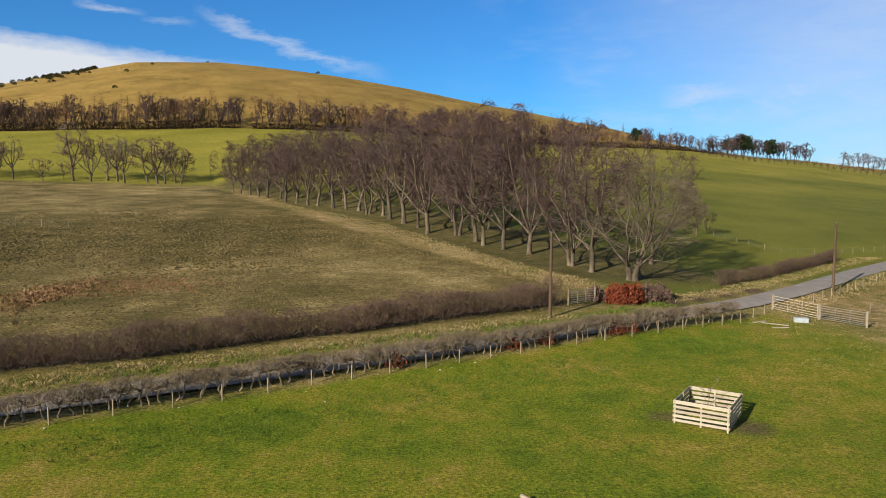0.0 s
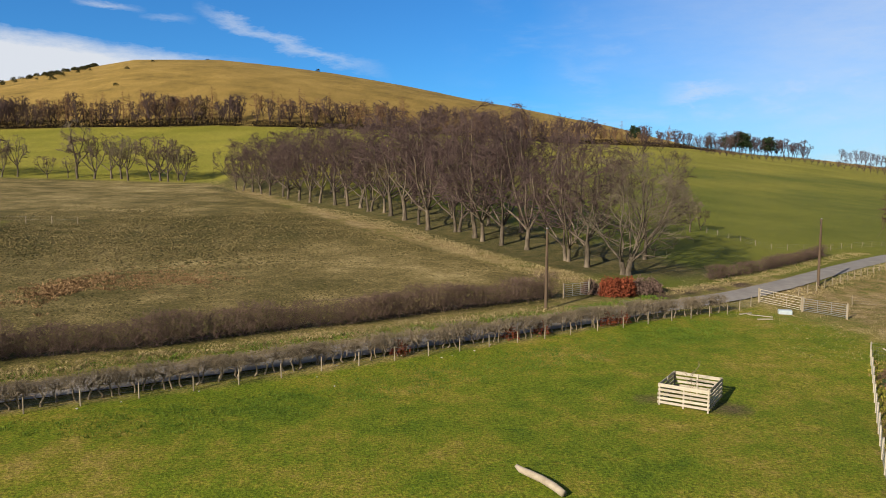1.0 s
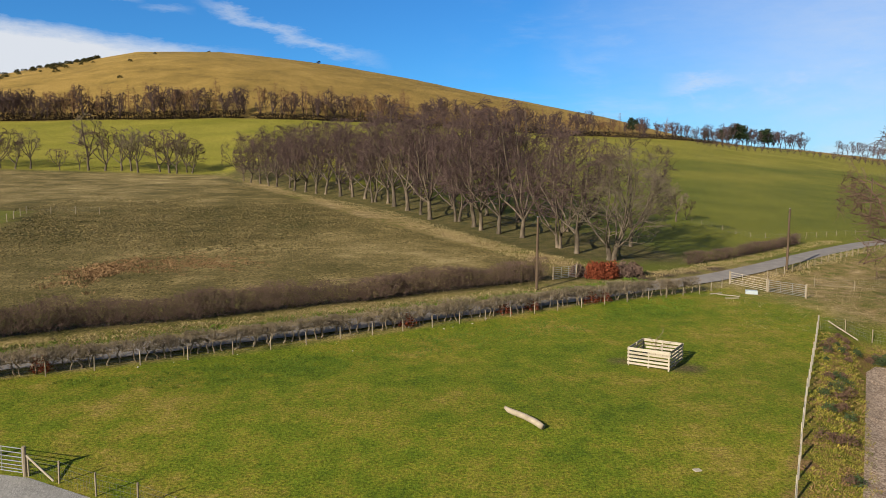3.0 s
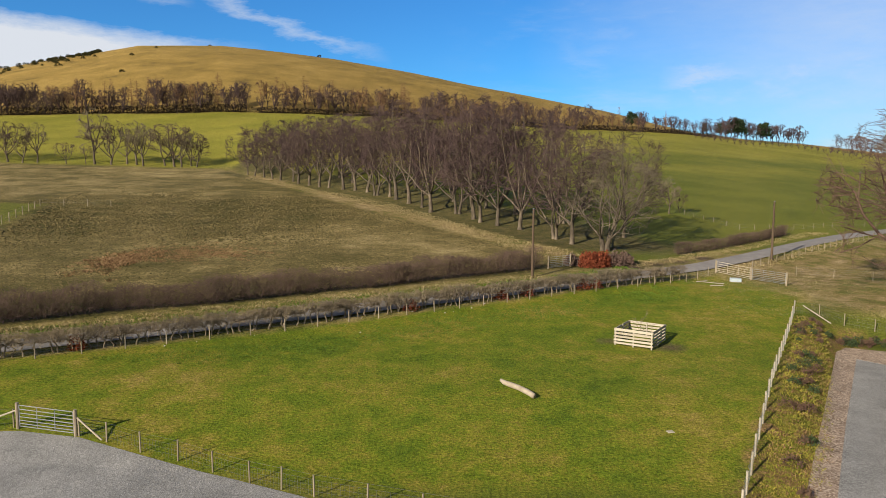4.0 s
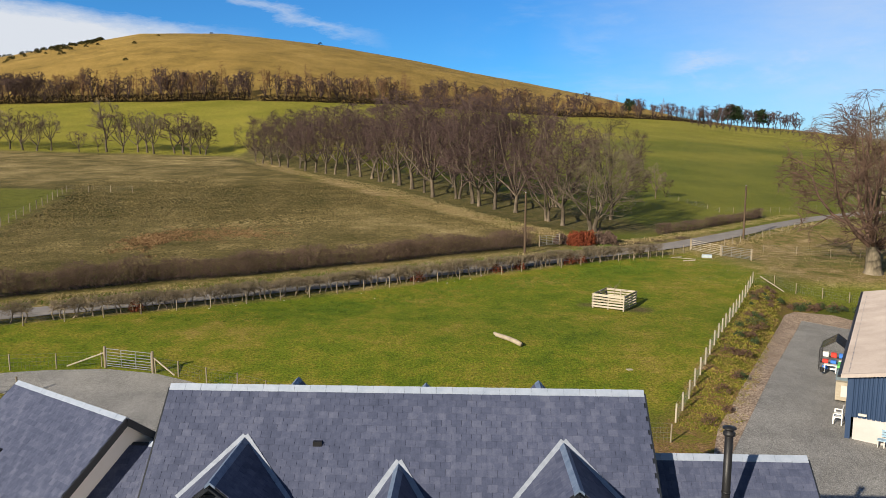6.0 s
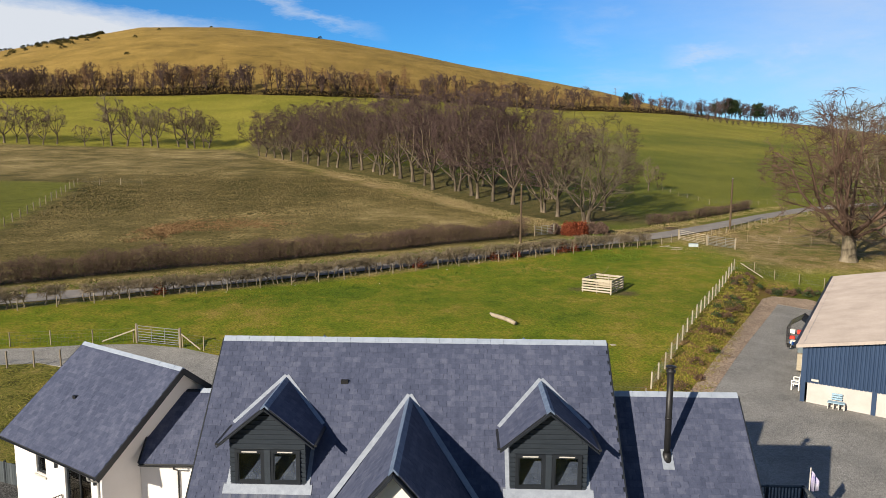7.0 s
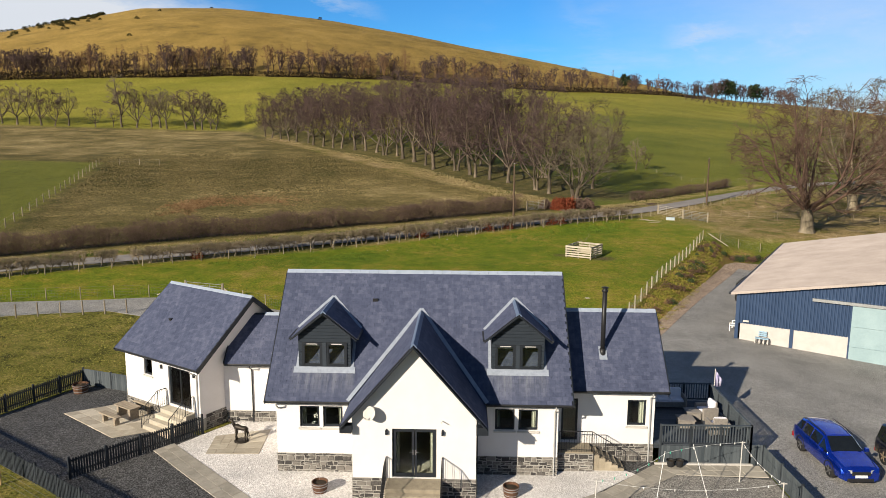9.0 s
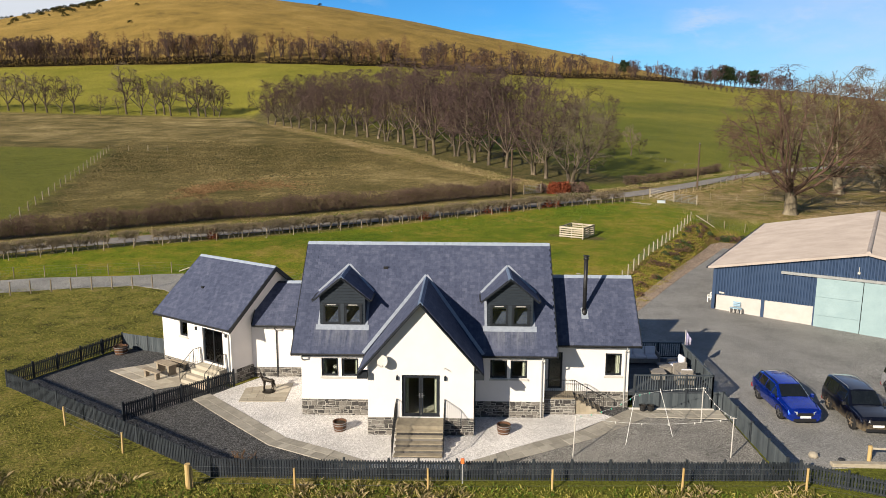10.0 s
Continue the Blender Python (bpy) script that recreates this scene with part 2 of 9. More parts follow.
def lane_u(x, y):
    return -0.5145 * (x - 5.0) + 0.8575 * (y - 69.0)


def build_ground(material):
    xx, yy = np.meshgrid(GX, GY, indexing="xy")
    zz = height(xx, yy)
    rng = np.random.default_rng(3)
    rough = np.zeros_like(zz)
    for s, a in ((37.0, 0.22), (11.0, 0.08), (4.0, 0.05), (1.6, 0.03)):
        ph = rng.uniform(0, 6.28, 6)
        rough += a * (np.sin(xx / s + ph[0] + 1.3 * np.sin(yy / s * 0.7 + ph[1])) * np.sin(yy / s * 0.9 + ph[2] + 1.1 * np.sin(xx / s * 0.6 + ph[3])))
    far = smooth(55, 130, yy) + smooth(60, 130, np.abs(xx))
    rough *= smooth(2.0, 5.0, np.min([np.hypot(xx - x, yy - y) for x, y in lane_points()], axis=0))
    zz = zz + rough * np.clip(far, 0.0, 1) * np.where(yy > 300, 2.5, 1.0) * (np.abs(zz) > -1)
    ny, nx = xx.shape
    co = np.stack([xx, yy, zz], -1).reshape(-1, 3)
    i = np.arange(nx * ny).reshape(ny, nx)
    quads = np.stack([i[:-1, :-1], i[:-1, 1:], i[1:, 1:], i[1:, :-1]], -1).reshape(-1, 4)
    me = bpy.data.meshes.new("ground")
    me.from_pydata(co.tolist(), [], quads.tolist())
    me.materials.append(material)
    me.polygons.foreach_set("use_smooth", [True] * len(me.polygons))
    x, y = co[:, 0], co[:, 1]
    u = lane_u(x, y) + 2.6
    v = -0.875 * (x - 14.5) + 0.484 * (y - 27)
    d = np.maximum(y + 10.4, 1)
    s = np.clip((x - 1.6) / d, -1.4, 1.4)
    d1, d2 = np.interp(s, BEAR, D1), np.interp(s, BEAR, D2)
    # the copse's edge parts paddock from pasture
    c = (x - 20) * 0.855 + (y - 92) * 0.52
    row = (x - np.interp(y, [98, 119.6, 129.2, 156.6, 179, 207, 225], [17, 5, -0.6, -15.8, -33, -55.5, -70])) * 0.86
    masks = {
        "lawn": smooth(0.6, -0.6, u + 1.4) * smooth(0.2, 1.4, v) * smooth(26, 29, y + 0.25 * np.clip(-x - 5, 0, 9) * -1),
        "paddock": smooth(5.5, 7.0, u) * smooth(-7.6, -9.4, c) * smooth(d1 + 4, d1 - 4, d) * np.maximum(smooth(-65.7, -64.9, x + (y - 90) * 0.34), smooth(132, 134, y)),
        "pasture": np.maximum(smooth(4, 9, c) * smooth(112, 120, u * 0.3 + y), smooth(d1 + 14 * smooth(-0.36, -0.30, s) - 3, d1 + 14 * smooth(-0.36, -0.30, s) + 5, d) * smooth(-1.4, 0.2, s + 1.3)) * smooth(d2 + 6, d2 - 6, d),
        "hill": smooth(d2 - 4, d2 + 8, d),
        # cloud shade painted as darker green pasture bands, plus the greener west field
        "lush_cloud_shade": np.maximum(smooth(-0.16, 0.0, s) * 0.85 * smooth(0.52, 0.34, (d - d1) / (d2 - d1)) * (1 - 0.55 * np.exp(-(((d - d1) / (d2 - d1) - 0.29) / 0.05) ** 2)), 0.65 * smooth(-64.8, -66.4, x + (y - 90) * 0.34) * smooth(134, 132, y) * smooth(6, 8, u)),
        "bleach": np.clip(np.exp(-((x + 12) / 24) ** 2 - ((y - 98) / 22) ** 2) + 0.8 * np.exp(-((x + 22) / 12) ** 2 - ((y - 76) / 7) ** 2) + 0.9 * smooth(148, 156, y + 0.05 * x) * smooth(172, 163, y + 0.05 * x) * smooth(-20, -40, x) + 0.75 * smooth(138, 160, y), 0, 1),
        "mud": np.exp(-(np.min([np.hypot(x - a, y - b) for a, b in ((21.5, 81.6), (24.5, 83.8), (28, 86.2), (32, 88.6))], axis=0) / 1.7) ** 4) + 0.8 * np.exp(-((np.hypot(x - 17.3, y - 50.6)) / 1.3) ** 4) + 0.6 * np.exp(-((np.hypot(x - 13.0, y - 52.2)) / 0.9) ** 4),
        "bank": smooth(1.6, 0.6, v) * smooth(-4.6, -3.2, v) * smooth(61.5, 60.0, y) * smooth(18, 22, y),
        # brown leaf litter below the beeches, darkened to hold the shade under them
        "litter_tree_shade": smooth(-9, -5, row) * smooth(15, 9, row) * smooth(88, 96, y) * smooth(270, 255, y),
        "straw": np.maximum(smooth(-9.4, -8.2, c) * smooth(-2.8, -4.6, c) * smooth(6, 8, u) * smooth(d1 + 8, d1 - 4, d), np.maximum(smooth(-2.4, -1.2, u) * smooth(7.5, 6.0, u) * 0.5, smooth(30, 40, x + 0.3 * (y - 70)) * smooth(61.5, 64, y) * smooth(6, 2, u) * 0.95)),
    }
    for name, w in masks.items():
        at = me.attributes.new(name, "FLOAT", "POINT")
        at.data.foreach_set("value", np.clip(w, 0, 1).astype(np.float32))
    return tagged(new("ground", me), "rolling farmland of grass, paddock and ochre hill", "ground", kind="structure")


def ground_material():
    m, n, l, b = mat("ground_cover", 0.95, 0, 0.1)
    big = noise_node(n, l, 0.09, 4, 0.55, "World")
    mid = noise_node(n, l, 0.55, 5, 0.65, "World")
    fine = noise_node(n, l, 5.0, 4, 0.7, "World")
    grain = noise_node(n, l, 28.0, 3, 0.7, "World")
    blend = maths(n, l, "ADD", maths(n, l, "MULTIPLY", mid, 0.5), maths(n, l, "MULTIPLY", fine, 0.5))
    far = maths(n, l, "ADD", maths(n, l, "MULTIPLY", big, 0.6), maths(n, l, "MULTIPLY", mid, 0.4))
    small = noise_node(n, l, 2.2, 5, 0.75, "World")
    wide = noise_node(n, l, 0.028, 3, 0.5, "World")
    blend2 = maths(n, l, "ADD", maths(n, l, "MULTIPLY", maths(n, l, "ADD", small, fine), 0.34), maths(n, l, "ADD", maths(n, l, "MULTIPLY", wide, 0.26), maths(n, l, "MULTIPLY", big, 0.06)))
    slope = maths(n, l, "ADD", maths(n, l, "MULTIPLY", wide, 0.6), maths(n, l, "MULTIPLY", big, 0.4))
    blend3 = maths(n, l, "ADD", maths(n, l, "MULTIPLY", maths(n, l, "ADD", mid, big), 0.36), maths(n, l, "MULTIPLY", fine, 0.28))
    bl = n.new("ShaderNodeAttribute")
    bl.attribute_name = "bleach"
    streak = noise_node(n, l, 0.13, 5, 0.7, "World")
    worn = maths(n, l, "MULTIPLY_ADD", bl.outputs["Fac"], 0.055, maths(n, l, "ADD", maths(n, l, "MULTIPLY", blend2, 0.72), maths(n, l, "MULTIPLY_ADD", streak, 0.34, -0.052)))
    tint = {
        "base": ramp(n, l, blend, [(0.40, (0.045, 0.042, 0.014)), (0.47, (0.128, 0.130, 0.022)), (0.56, (0.20, 0.168, 0.044)), (0.66, (0.26, 0.205, 0.085))]),
        "straw": ramp(n, l, blend3, [(0.42, (0.105, 0.112, 0.022)), (0.48, (0.185, 0.145, 0.052)), (0.54, (0.27, 0.195, 0.095)), (0.60, (0.40, 0.31, 0.17))]),
        "lawn": ramp(n, l, blend3, [(0.40, (0.072, 0.114, 0.008)), (0.48, (0.125, 0.158, 0.011)), (0.545, (0.186, 0.174, 0.020)), (0.63, (0.29, 0.212, 0.056))]),
        "paddock": ramp(n, l, worn, [(0.39, (0.034, 0.033, 0.010)), (0.445, (0.074, 0.067, 0.019)), (0.495, (0.128, 0.102, 0.037)), (0.55, (0.235, 0.180, 0.074)), (0.60, (0.36, 0.285, 0.135))]),
        # darker green that carries the painted cloud shade and the west field's grass
        "lush_cloud_shade": ramp(n, l, slope, [(0.38, (0.080, 0.100, 0.014)), (0.60, (0.132, 0.140, 0.021))]),
        "mud": ramp(n, l, blend, [(0.40, (0.045, 0.030, 0.022)), (0.60, (0.12, 0.085, 0.06))]),
        # leaf litter with tree shade put into its dark tones
        "litter_tree_shade": ramp(n, l, blend, [(0.38, (0.040, 0.042, 0.012)), (0.50, (0.085, 0.075, 0.026)), (0.62, (0.15, 0.115, 0.05))]),
        "pasture": ramp(n, l, slope, [(0.38, (0.165, 0.162, 0.020)), (0.60, (0.240, 0.216, 0.034))]),
        "hill": ramp(n, l, maths(n, l, "MULTIPLY_ADD", maths(n, l, "SUBTRACT", mid, 0.5), 0.22, slope), [(0.32, (0.135, 0.095, 0.028)), (0.42, (0.205, 0.140, 0.038)), (0.5, (0.245, 0.165, 0.045)), (0.64, (0.30, 0.205, 0.060))]),
        "bank": ramp(n, l, blend, [(0.38, (0.07, 0.095, 0.012)), (0.47, (0.18, 0.165, 0.024)), (0.55, (0.19, 0.115, 0.05)), (0.64, (0.31, 0.20, 0.10))]),
    }
    col = tint["base"]
    for name in ("pasture", "lush_cloud_shade", "paddock", "hill", "lawn", "litter_tree_shade", "straw", "bank", "mud"):
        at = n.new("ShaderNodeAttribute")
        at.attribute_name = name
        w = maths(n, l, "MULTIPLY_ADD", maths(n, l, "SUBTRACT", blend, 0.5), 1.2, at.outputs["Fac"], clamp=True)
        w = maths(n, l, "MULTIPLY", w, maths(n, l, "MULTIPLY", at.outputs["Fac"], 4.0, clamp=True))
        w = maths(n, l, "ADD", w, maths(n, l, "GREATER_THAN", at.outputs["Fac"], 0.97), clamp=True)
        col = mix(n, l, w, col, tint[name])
    col = mix(n, l, 1.0, col, ramp(n, l, grain, [(0.32, (0.55, 0.55, 0.55)), (0.68, (1.4, 1.4, 1.4))]), "MULTIPLY")
    clump = noise_node(n, l, 7.0, 2, 0.6, "World")
    col = mix(n, l, 1.0, col, ramp(n, l, clump, [(0.34, (0.62, 0.62, 0.62)), (0.66, (1.38, 1.38, 1.38))]), "MULTIPLY")
    l.new(col, b.inputs["Base Color"])
    h = maths(n, l, "ADD", maths(n, l, "MULTIPLY", fine, 0.7), maths(n, l, "MULTIPLY", grain, 0.3))
    bump(n, l, b, h, 0.8, 0.12)
    return m


GROUND = build_ground(ground_material())


def ribbon(name, line, width, material, label, lift=0.04, step=1.0, edge=0.25, uneven=0.06):
    """A flat way along a line of points that follows the ground, with a thickness and a worn edge."""
    pts = []
    for (x0, y0), (x1, y1) in zip(line, line[1:]):
        k = max(1, int(math.hypot(x1 - x0, y1 - y0) / step))
        pts += [(x0 + (x1 - x0) * i / k, y0 + (y1 - y0) * i / k) for i in range(k)]
    pts.append(line[-1])
    for _ in range(6):
        pts = [pts[0]] + [tuple(0.25 * a + 0.5 * b + 0.25 * c for a, b, c in zip(p, q, r)) for p, q, r in zip(pts, pts[1:], pts[2:])] + [pts[-1]]
    rng = random.Random(5)
    g, cols = Geo(), 7
    v, f = [], []
    for i, (x, y) in enumerate(pts):
        ax, ay = pts[min(i + 1, len(pts) - 1)][0] - pts[max(i - 1, 0)][0], pts[min(i + 1, len(pts) - 1)][1] - pts[max(i - 1, 0)][1]
        d = math.hypot(ax, ay)
        nx, ny = -ay / d, ax / d
        w = width if isinstance(width, (int, float)) else float(np.interp(i / (len(pts) - 1), *width))
        zc = float(height(x, y))
        for k in range(cols):
            o = (k / (cols - 1) * 2 - 1) * w / 2
            if k in (0, cols - 1):
                o += rng.uniform(-uneven, uneven)
            px, py = x + nx * o, y + ny * o
            z = 0.65 * zc + 0.35 * float(height(px, py)) + lift + 0.05 * (1 - (2 * o / w) ** 2)
            v.append((px, py, z - (0.12 if k in (0, cols - 1) else 0)))
    for i in range(len(pts) - 1):
        f += [(i * cols + k, (i + 1) * cols + k, (i + 1) * cols + k + 1, i * cols + k + 1) for k in range(cols - 1)]
    f = [q[::-1] for q in f]
    g.add(v, f)
    return solid(name, g, material, label, name, "structure", smooth=True)


M_TAR = simple("tarmac", (0.17, 0.155, 0.148), (0.28, 0.26, 0.245), 0.7, 0.9, 0, 0.2, 40, 0.4, 0.01, "World")
ribbon("lane", LANE, ([0, 0.52, 0.62, 1], [3.4, 3.4, 4.2, 4.2]), M_TAR, "grey single-track tarmac lane between hedges", 0.10)


# ---- bare trees ----
def grow(rng, height_m, spread=0.55, levels=4, kids=(6, 5, 5, 4), stem=0.25, twig=0.028, lean=0.0, up=0.10, stems=1, base_r=None, ratio=0.62, wob=0.16, cuts=(6, 4, 3, 2, 1), bole=0.62, true_height=False):
    """Limbs of a leafless tree: rows of start, end, radii and level."""
    segs = []

    def limb(p, d, length, r, level):
        n = cuts[min(level, len(cuts) - 1)]
        q, pts = p.copy(), [(p.copy(), r)]
        end_r = max(twig * 0.55, r * (0.35 if level == 0 else 0.3))
        for i in range(n):
            d = (d + np.array([rng.gauss(0, wob * (1 if level else 0.5)), rng.gauss(0, wob * (1 if level else 0.5)), rng.gauss(0, wob * 0.6) + up * (1 if level else 0.5)])).astype(float)
            d /= np.linalg.norm(d)
            q = q + d * length / n
            pts.append((q.copy(), r + (end_r - r) * (i + 1) / n))
        for (a, ra), (b, rb) in zip(pts, pts[1:]):
            segs.append((a, b, ra, rb, level))
        if level >= levels:
            return
        k = kids[min(level, len(kids) - 1)]
        for j in range(k):
            t = stem + (1 - stem) * (j + rng.random()) / k if level == 0 else 0.25 + 0.75 * (j + rng.random()) / k
            s = min(t * n, n - 1e-6)
            i = int(s)
            (a, ra), (b, rb) = pts[i], pts[i + 1]
            at, rr = a + (b - a) * (s - i), ra + (rb - ra) * (s - i)
            axis_d = (b - a) / np.linalg.norm(b - a)
            side = np.array([rng.gauss(0, 1), rng.gauss(0, 1), rng.gauss(0, 0.5)])
            if level == 0:
                ang = j * 2.4 + rng.uniform(-0.5, 0.5)
                side = np.array([math.cos(ang), math.sin(ang), 0.1])
            side -= axis_d * side.dot(axis_d)
            side /= np.linalg.norm(side) + 1e-9
            open_a = spread * rng.uniform(0.75, 1.3)
            nd = axis_d * math.cos(open_a) + side * math.sin(open_a)
            ln = length * ratio * rng.uniform(0.75, 1.15) * (1.0 - 0.35 * t if level == 0 else 1.0 - 0.25 * t)
            limb(at, nd, ln, max(twig, min(rr * 0.75, r * 0.62)), level + 1)

    base_r = base_r or height_m * 0.02
    for k in range(stems):
        a = 2 * math.pi * k / stems + rng.uniform(0, 1)
        tilt = lean if stems == 1 else 0.16 + rng.uniform(0, 0.12)
        limb(np.array([math.cos(a) * 0.25 * (stems > 1), math.sin(a) * 0.25 * (stems > 1), -0.3]), np.array([math.cos(a) * tilt, math.sin(a) * tilt, 1.0]),
             height_m * bole * rng.uniform(0.9, 1.05), base_r * (1 if stems == 1 else 0.7), 0)
    if true_height:
        k = height_m / max(s[1][2] for s in segs)
        segs = [(a * k, b * k, ra, rb, lv) for a, b, ra, rb, lv in segs]
    return segs


def fan(rng, tall, wide, bole=0.2, leaders=6, branches=9, shoots=5, twigs=4, base_r=0.42, twig=0.03, stems=1, low=0.35, cuts=(3, 5, 3, 2), lift=0.1, flat=0.35, thin=0.36):
    """Limbs of a leafless tree that forks low into rising leaders, with a rounded crown; rows as of grow()."""
    segs = []
    unit = lambda v: v / (np.linalg.norm(v) + 1e-9)

    def run(p, d, length, r0, r1, n, level, wob, up):
        pts = [(p, r0)]
        for i in range(n):
            d = unit(d + np.array([rng.gauss(0, wob), rng.gauss(0, wob), rng.gauss(0, wob * 0.6) + up]))
            p = hull(p + d * length / n) if level > 1 else p + d * length / n
            pts.append((p, r0 + (r1 - r0) * (i + 1) / n))
        for (a, ra), (b, rb) in zip(pts, pts[1:]):
            if np.linalg.norm(b - a) > 0.05:
                segs.append((a, b, ra, rb, level))
        return pts

    def at(pts, t):
        s = min(t * (len(pts) - 1), len(pts) - 1.001)
        i = int(s)
        (a, ra), (b, rb) = pts[i], pts[i + 1]
        return a + (b - a) * (s - i), ra + (rb - ra) * (s - i), unit(b - a)

    def away(p, d, angle, rise):
        out = np.array([p[0], p[1], 0.0]) / (math.hypot(p[0], p[1]) + 1.5)
        side = out * 0.7 + np.array([rng.gauss(0, 0.8), rng.gauss(0, 0.8), rng.gauss(0, 0.55) + rise])
        side = unit(side - d * side.dot(d))
        return unit(d * math.cos(angle) + side * math.sin(angle))

    R = wide / 2

    def hull(p):
        """Keeps a shoot inside the rounded crown."""
        q = np.array([p[0] / R, p[1] / R, (p[2] - 0.52 * tall) / (0.48 * tall)])
        far = np.linalg.norm(q)
        if far <= 1:
            return p
        q *= rng.uniform(0.90, 1.03) / far
        return np.array([q[0] * R, q[1] * R, q[2] * 0.48 * tall + 0.52 * tall])

    for st in range(stems):
        a0 = 2 * math.pi * st / stems + rng.uniform(0, 1)
        foot = np.array([math.cos(a0) * 0.35, math.sin(a0) * 0.35, -0.3]) * (1 if stems > 1 else 0) + np.array([0, 0, -0.3 if stems == 1 else 0.0])
        tilt = 0.10 if stems == 1 else 0.28
        br = base_r * (1 if stems == 1 else 0.72)
        segs.append((foot, foot + np.array([0, 0, 0.75]), br * 1.45, br, 0))
        trunk = run(foot + np.array([0, 0, 0.7]), np.array([math.cos(a0) * tilt, math.sin(a0) * tilt, 1.0]), tall * bole, br, br * 0.78, cuts[0], 0, 0.07, 0.02)
        k = max(2, leaders // stems)
        for j in range(k):
            ang = a0 + j * 2.4 + rng.uniform(-0.4, 0.4) if stems == 1 else a0 + rng.uniform(-1.1, 1.1)
            reach = R * (rng.uniform(0.12, 0.35) if j == 0 else rng.uniform(0.45, 0.9))
            top = tall * (1.0 - flat * (reach / R) ** 2) * rng.uniform(0.9, 0.98)
            p0, r0, _ = at(trunk, rng.uniform(0.7, 1.0) if j else 1.0)
            goal = np.array([math.cos(ang) * reach, math.sin(ang) * reach, top])
            bend = p0 + (goal - p0) * np.array([0.82, 0.82, 0.40]) + np.array([rng.gauss(0, 0.5), rng.gauss(0, 0.5), 0])
            n = cuts[1]
            pts = []
            for i in range(n + 1):
                t = i / n
                q = p0 * (1 - t) ** 2 + bend * 2 * t * (1 - t) + goal * t * t + (np.array([rng.gauss(0, 1), rng.gauss(0, 1), rng.gauss(0, 0.5)]) * tall * 0.010 if 0 < i < n else 0)
                pts.append((q, br * thin * (1 - t) ** 0.8 + twig * 1.3))
            for (a, ra), (b, rb) in zip(pts, pts[1:]):
                segs.append((a, b, ra, rb, 1))
            for m in range(branches):
                t = low * 0.6 + (1 - low * 0.6) * ((m + rng.random()) / branches) ** 0.7
                p, r, d = at(pts, t)
                ln = tall * rng.uniform(0.20, 0.32) * (1.15 - 0.4 * t) * (0.6 + 0.4 * wide / tall)
                bp = run(p, away(p, d, rng.uniform(0.6, 1.25), lift), ln, max(twig * 1.4, r * 0.5), twig * 1.2, cuts[2], 2, 0.18, 0.03)
                for _ in range(shoots):
                    p2, r2, d2 = at(bp, rng.uniform(0.15, 1.0))
                    sp = run(p2, away(p2, d2, rng.uniform(0.45, 1.1), lift), ln * rng.uniform(0.3, 0.5), max(twig * 1.1, r2 * 0.6), twig * 0.8, cuts[3], 3, 0.22, 0.03)
                    for _ in range(twigs):
                        p3, _, d3 = at(sp, rng.uniform(0.2, 1.0))
                        run(p3, away(p3, d3, rng.uniform(0.4, 1.0), lift), tall * rng.uniform(0.045, 0.085), twig * 0.85, twig * 0.5, 1, 4, 0.1, 0.05)
    k = tall / max(q[1][2] for q in segs)
    return [(a * np.array([1, 1, k]), b * np.array([1, 1, k]), ra, rb, lv) for a, b, ra, rb, lv in segs]


def larch(rng, tall, wide, tiers=13, twig=0.09):
    """A leafless conifer: one stem with level tiers of drooping branches."""
    segs, n = [], 5
    stem = [np.array([rng.gauss(0, 0.15), rng.gauss(0, 0.15), tall * i / n]) for i in range(n + 1)]
    for i in range(n):
        segs.append((stem[i], stem[i + 1], 0.2 * (1 - i / n) + 0.06, 0.2 * (1 - (i + 1) / n) + 0.05, 0))
    for k in range(tiers):
        t = 0.25 + 0.72 * (k + rng.random() * 0.8) / tiers
        for j in range(3):
            a = k * 1.3 + j * 2.1 + rng.uniform(-0.4, 0.4)
            ln = wide / 2 * (1.25 - t) * rng.uniform(0.6, 1.15)
            p = np.array([0, 0, tall * t])
            d = np.array([math.cos(a), math.sin(a), rng.uniform(-0.15, 0.35)])
            q = p + d * ln
            segs.append((p, q, twig, twig * 0.7, 1))
            for s in (0.45, 0.7, 0.95):
                o = p + d * ln * s
                segs.append((o, o + np.array([rng.gauss(0, 0.5), rng.gauss(0, 0.5), rng.uniform(-0.2, 0.7)]) * ln * 0.5, twig * 0.8, twig * 0.4, 2))
    return segs


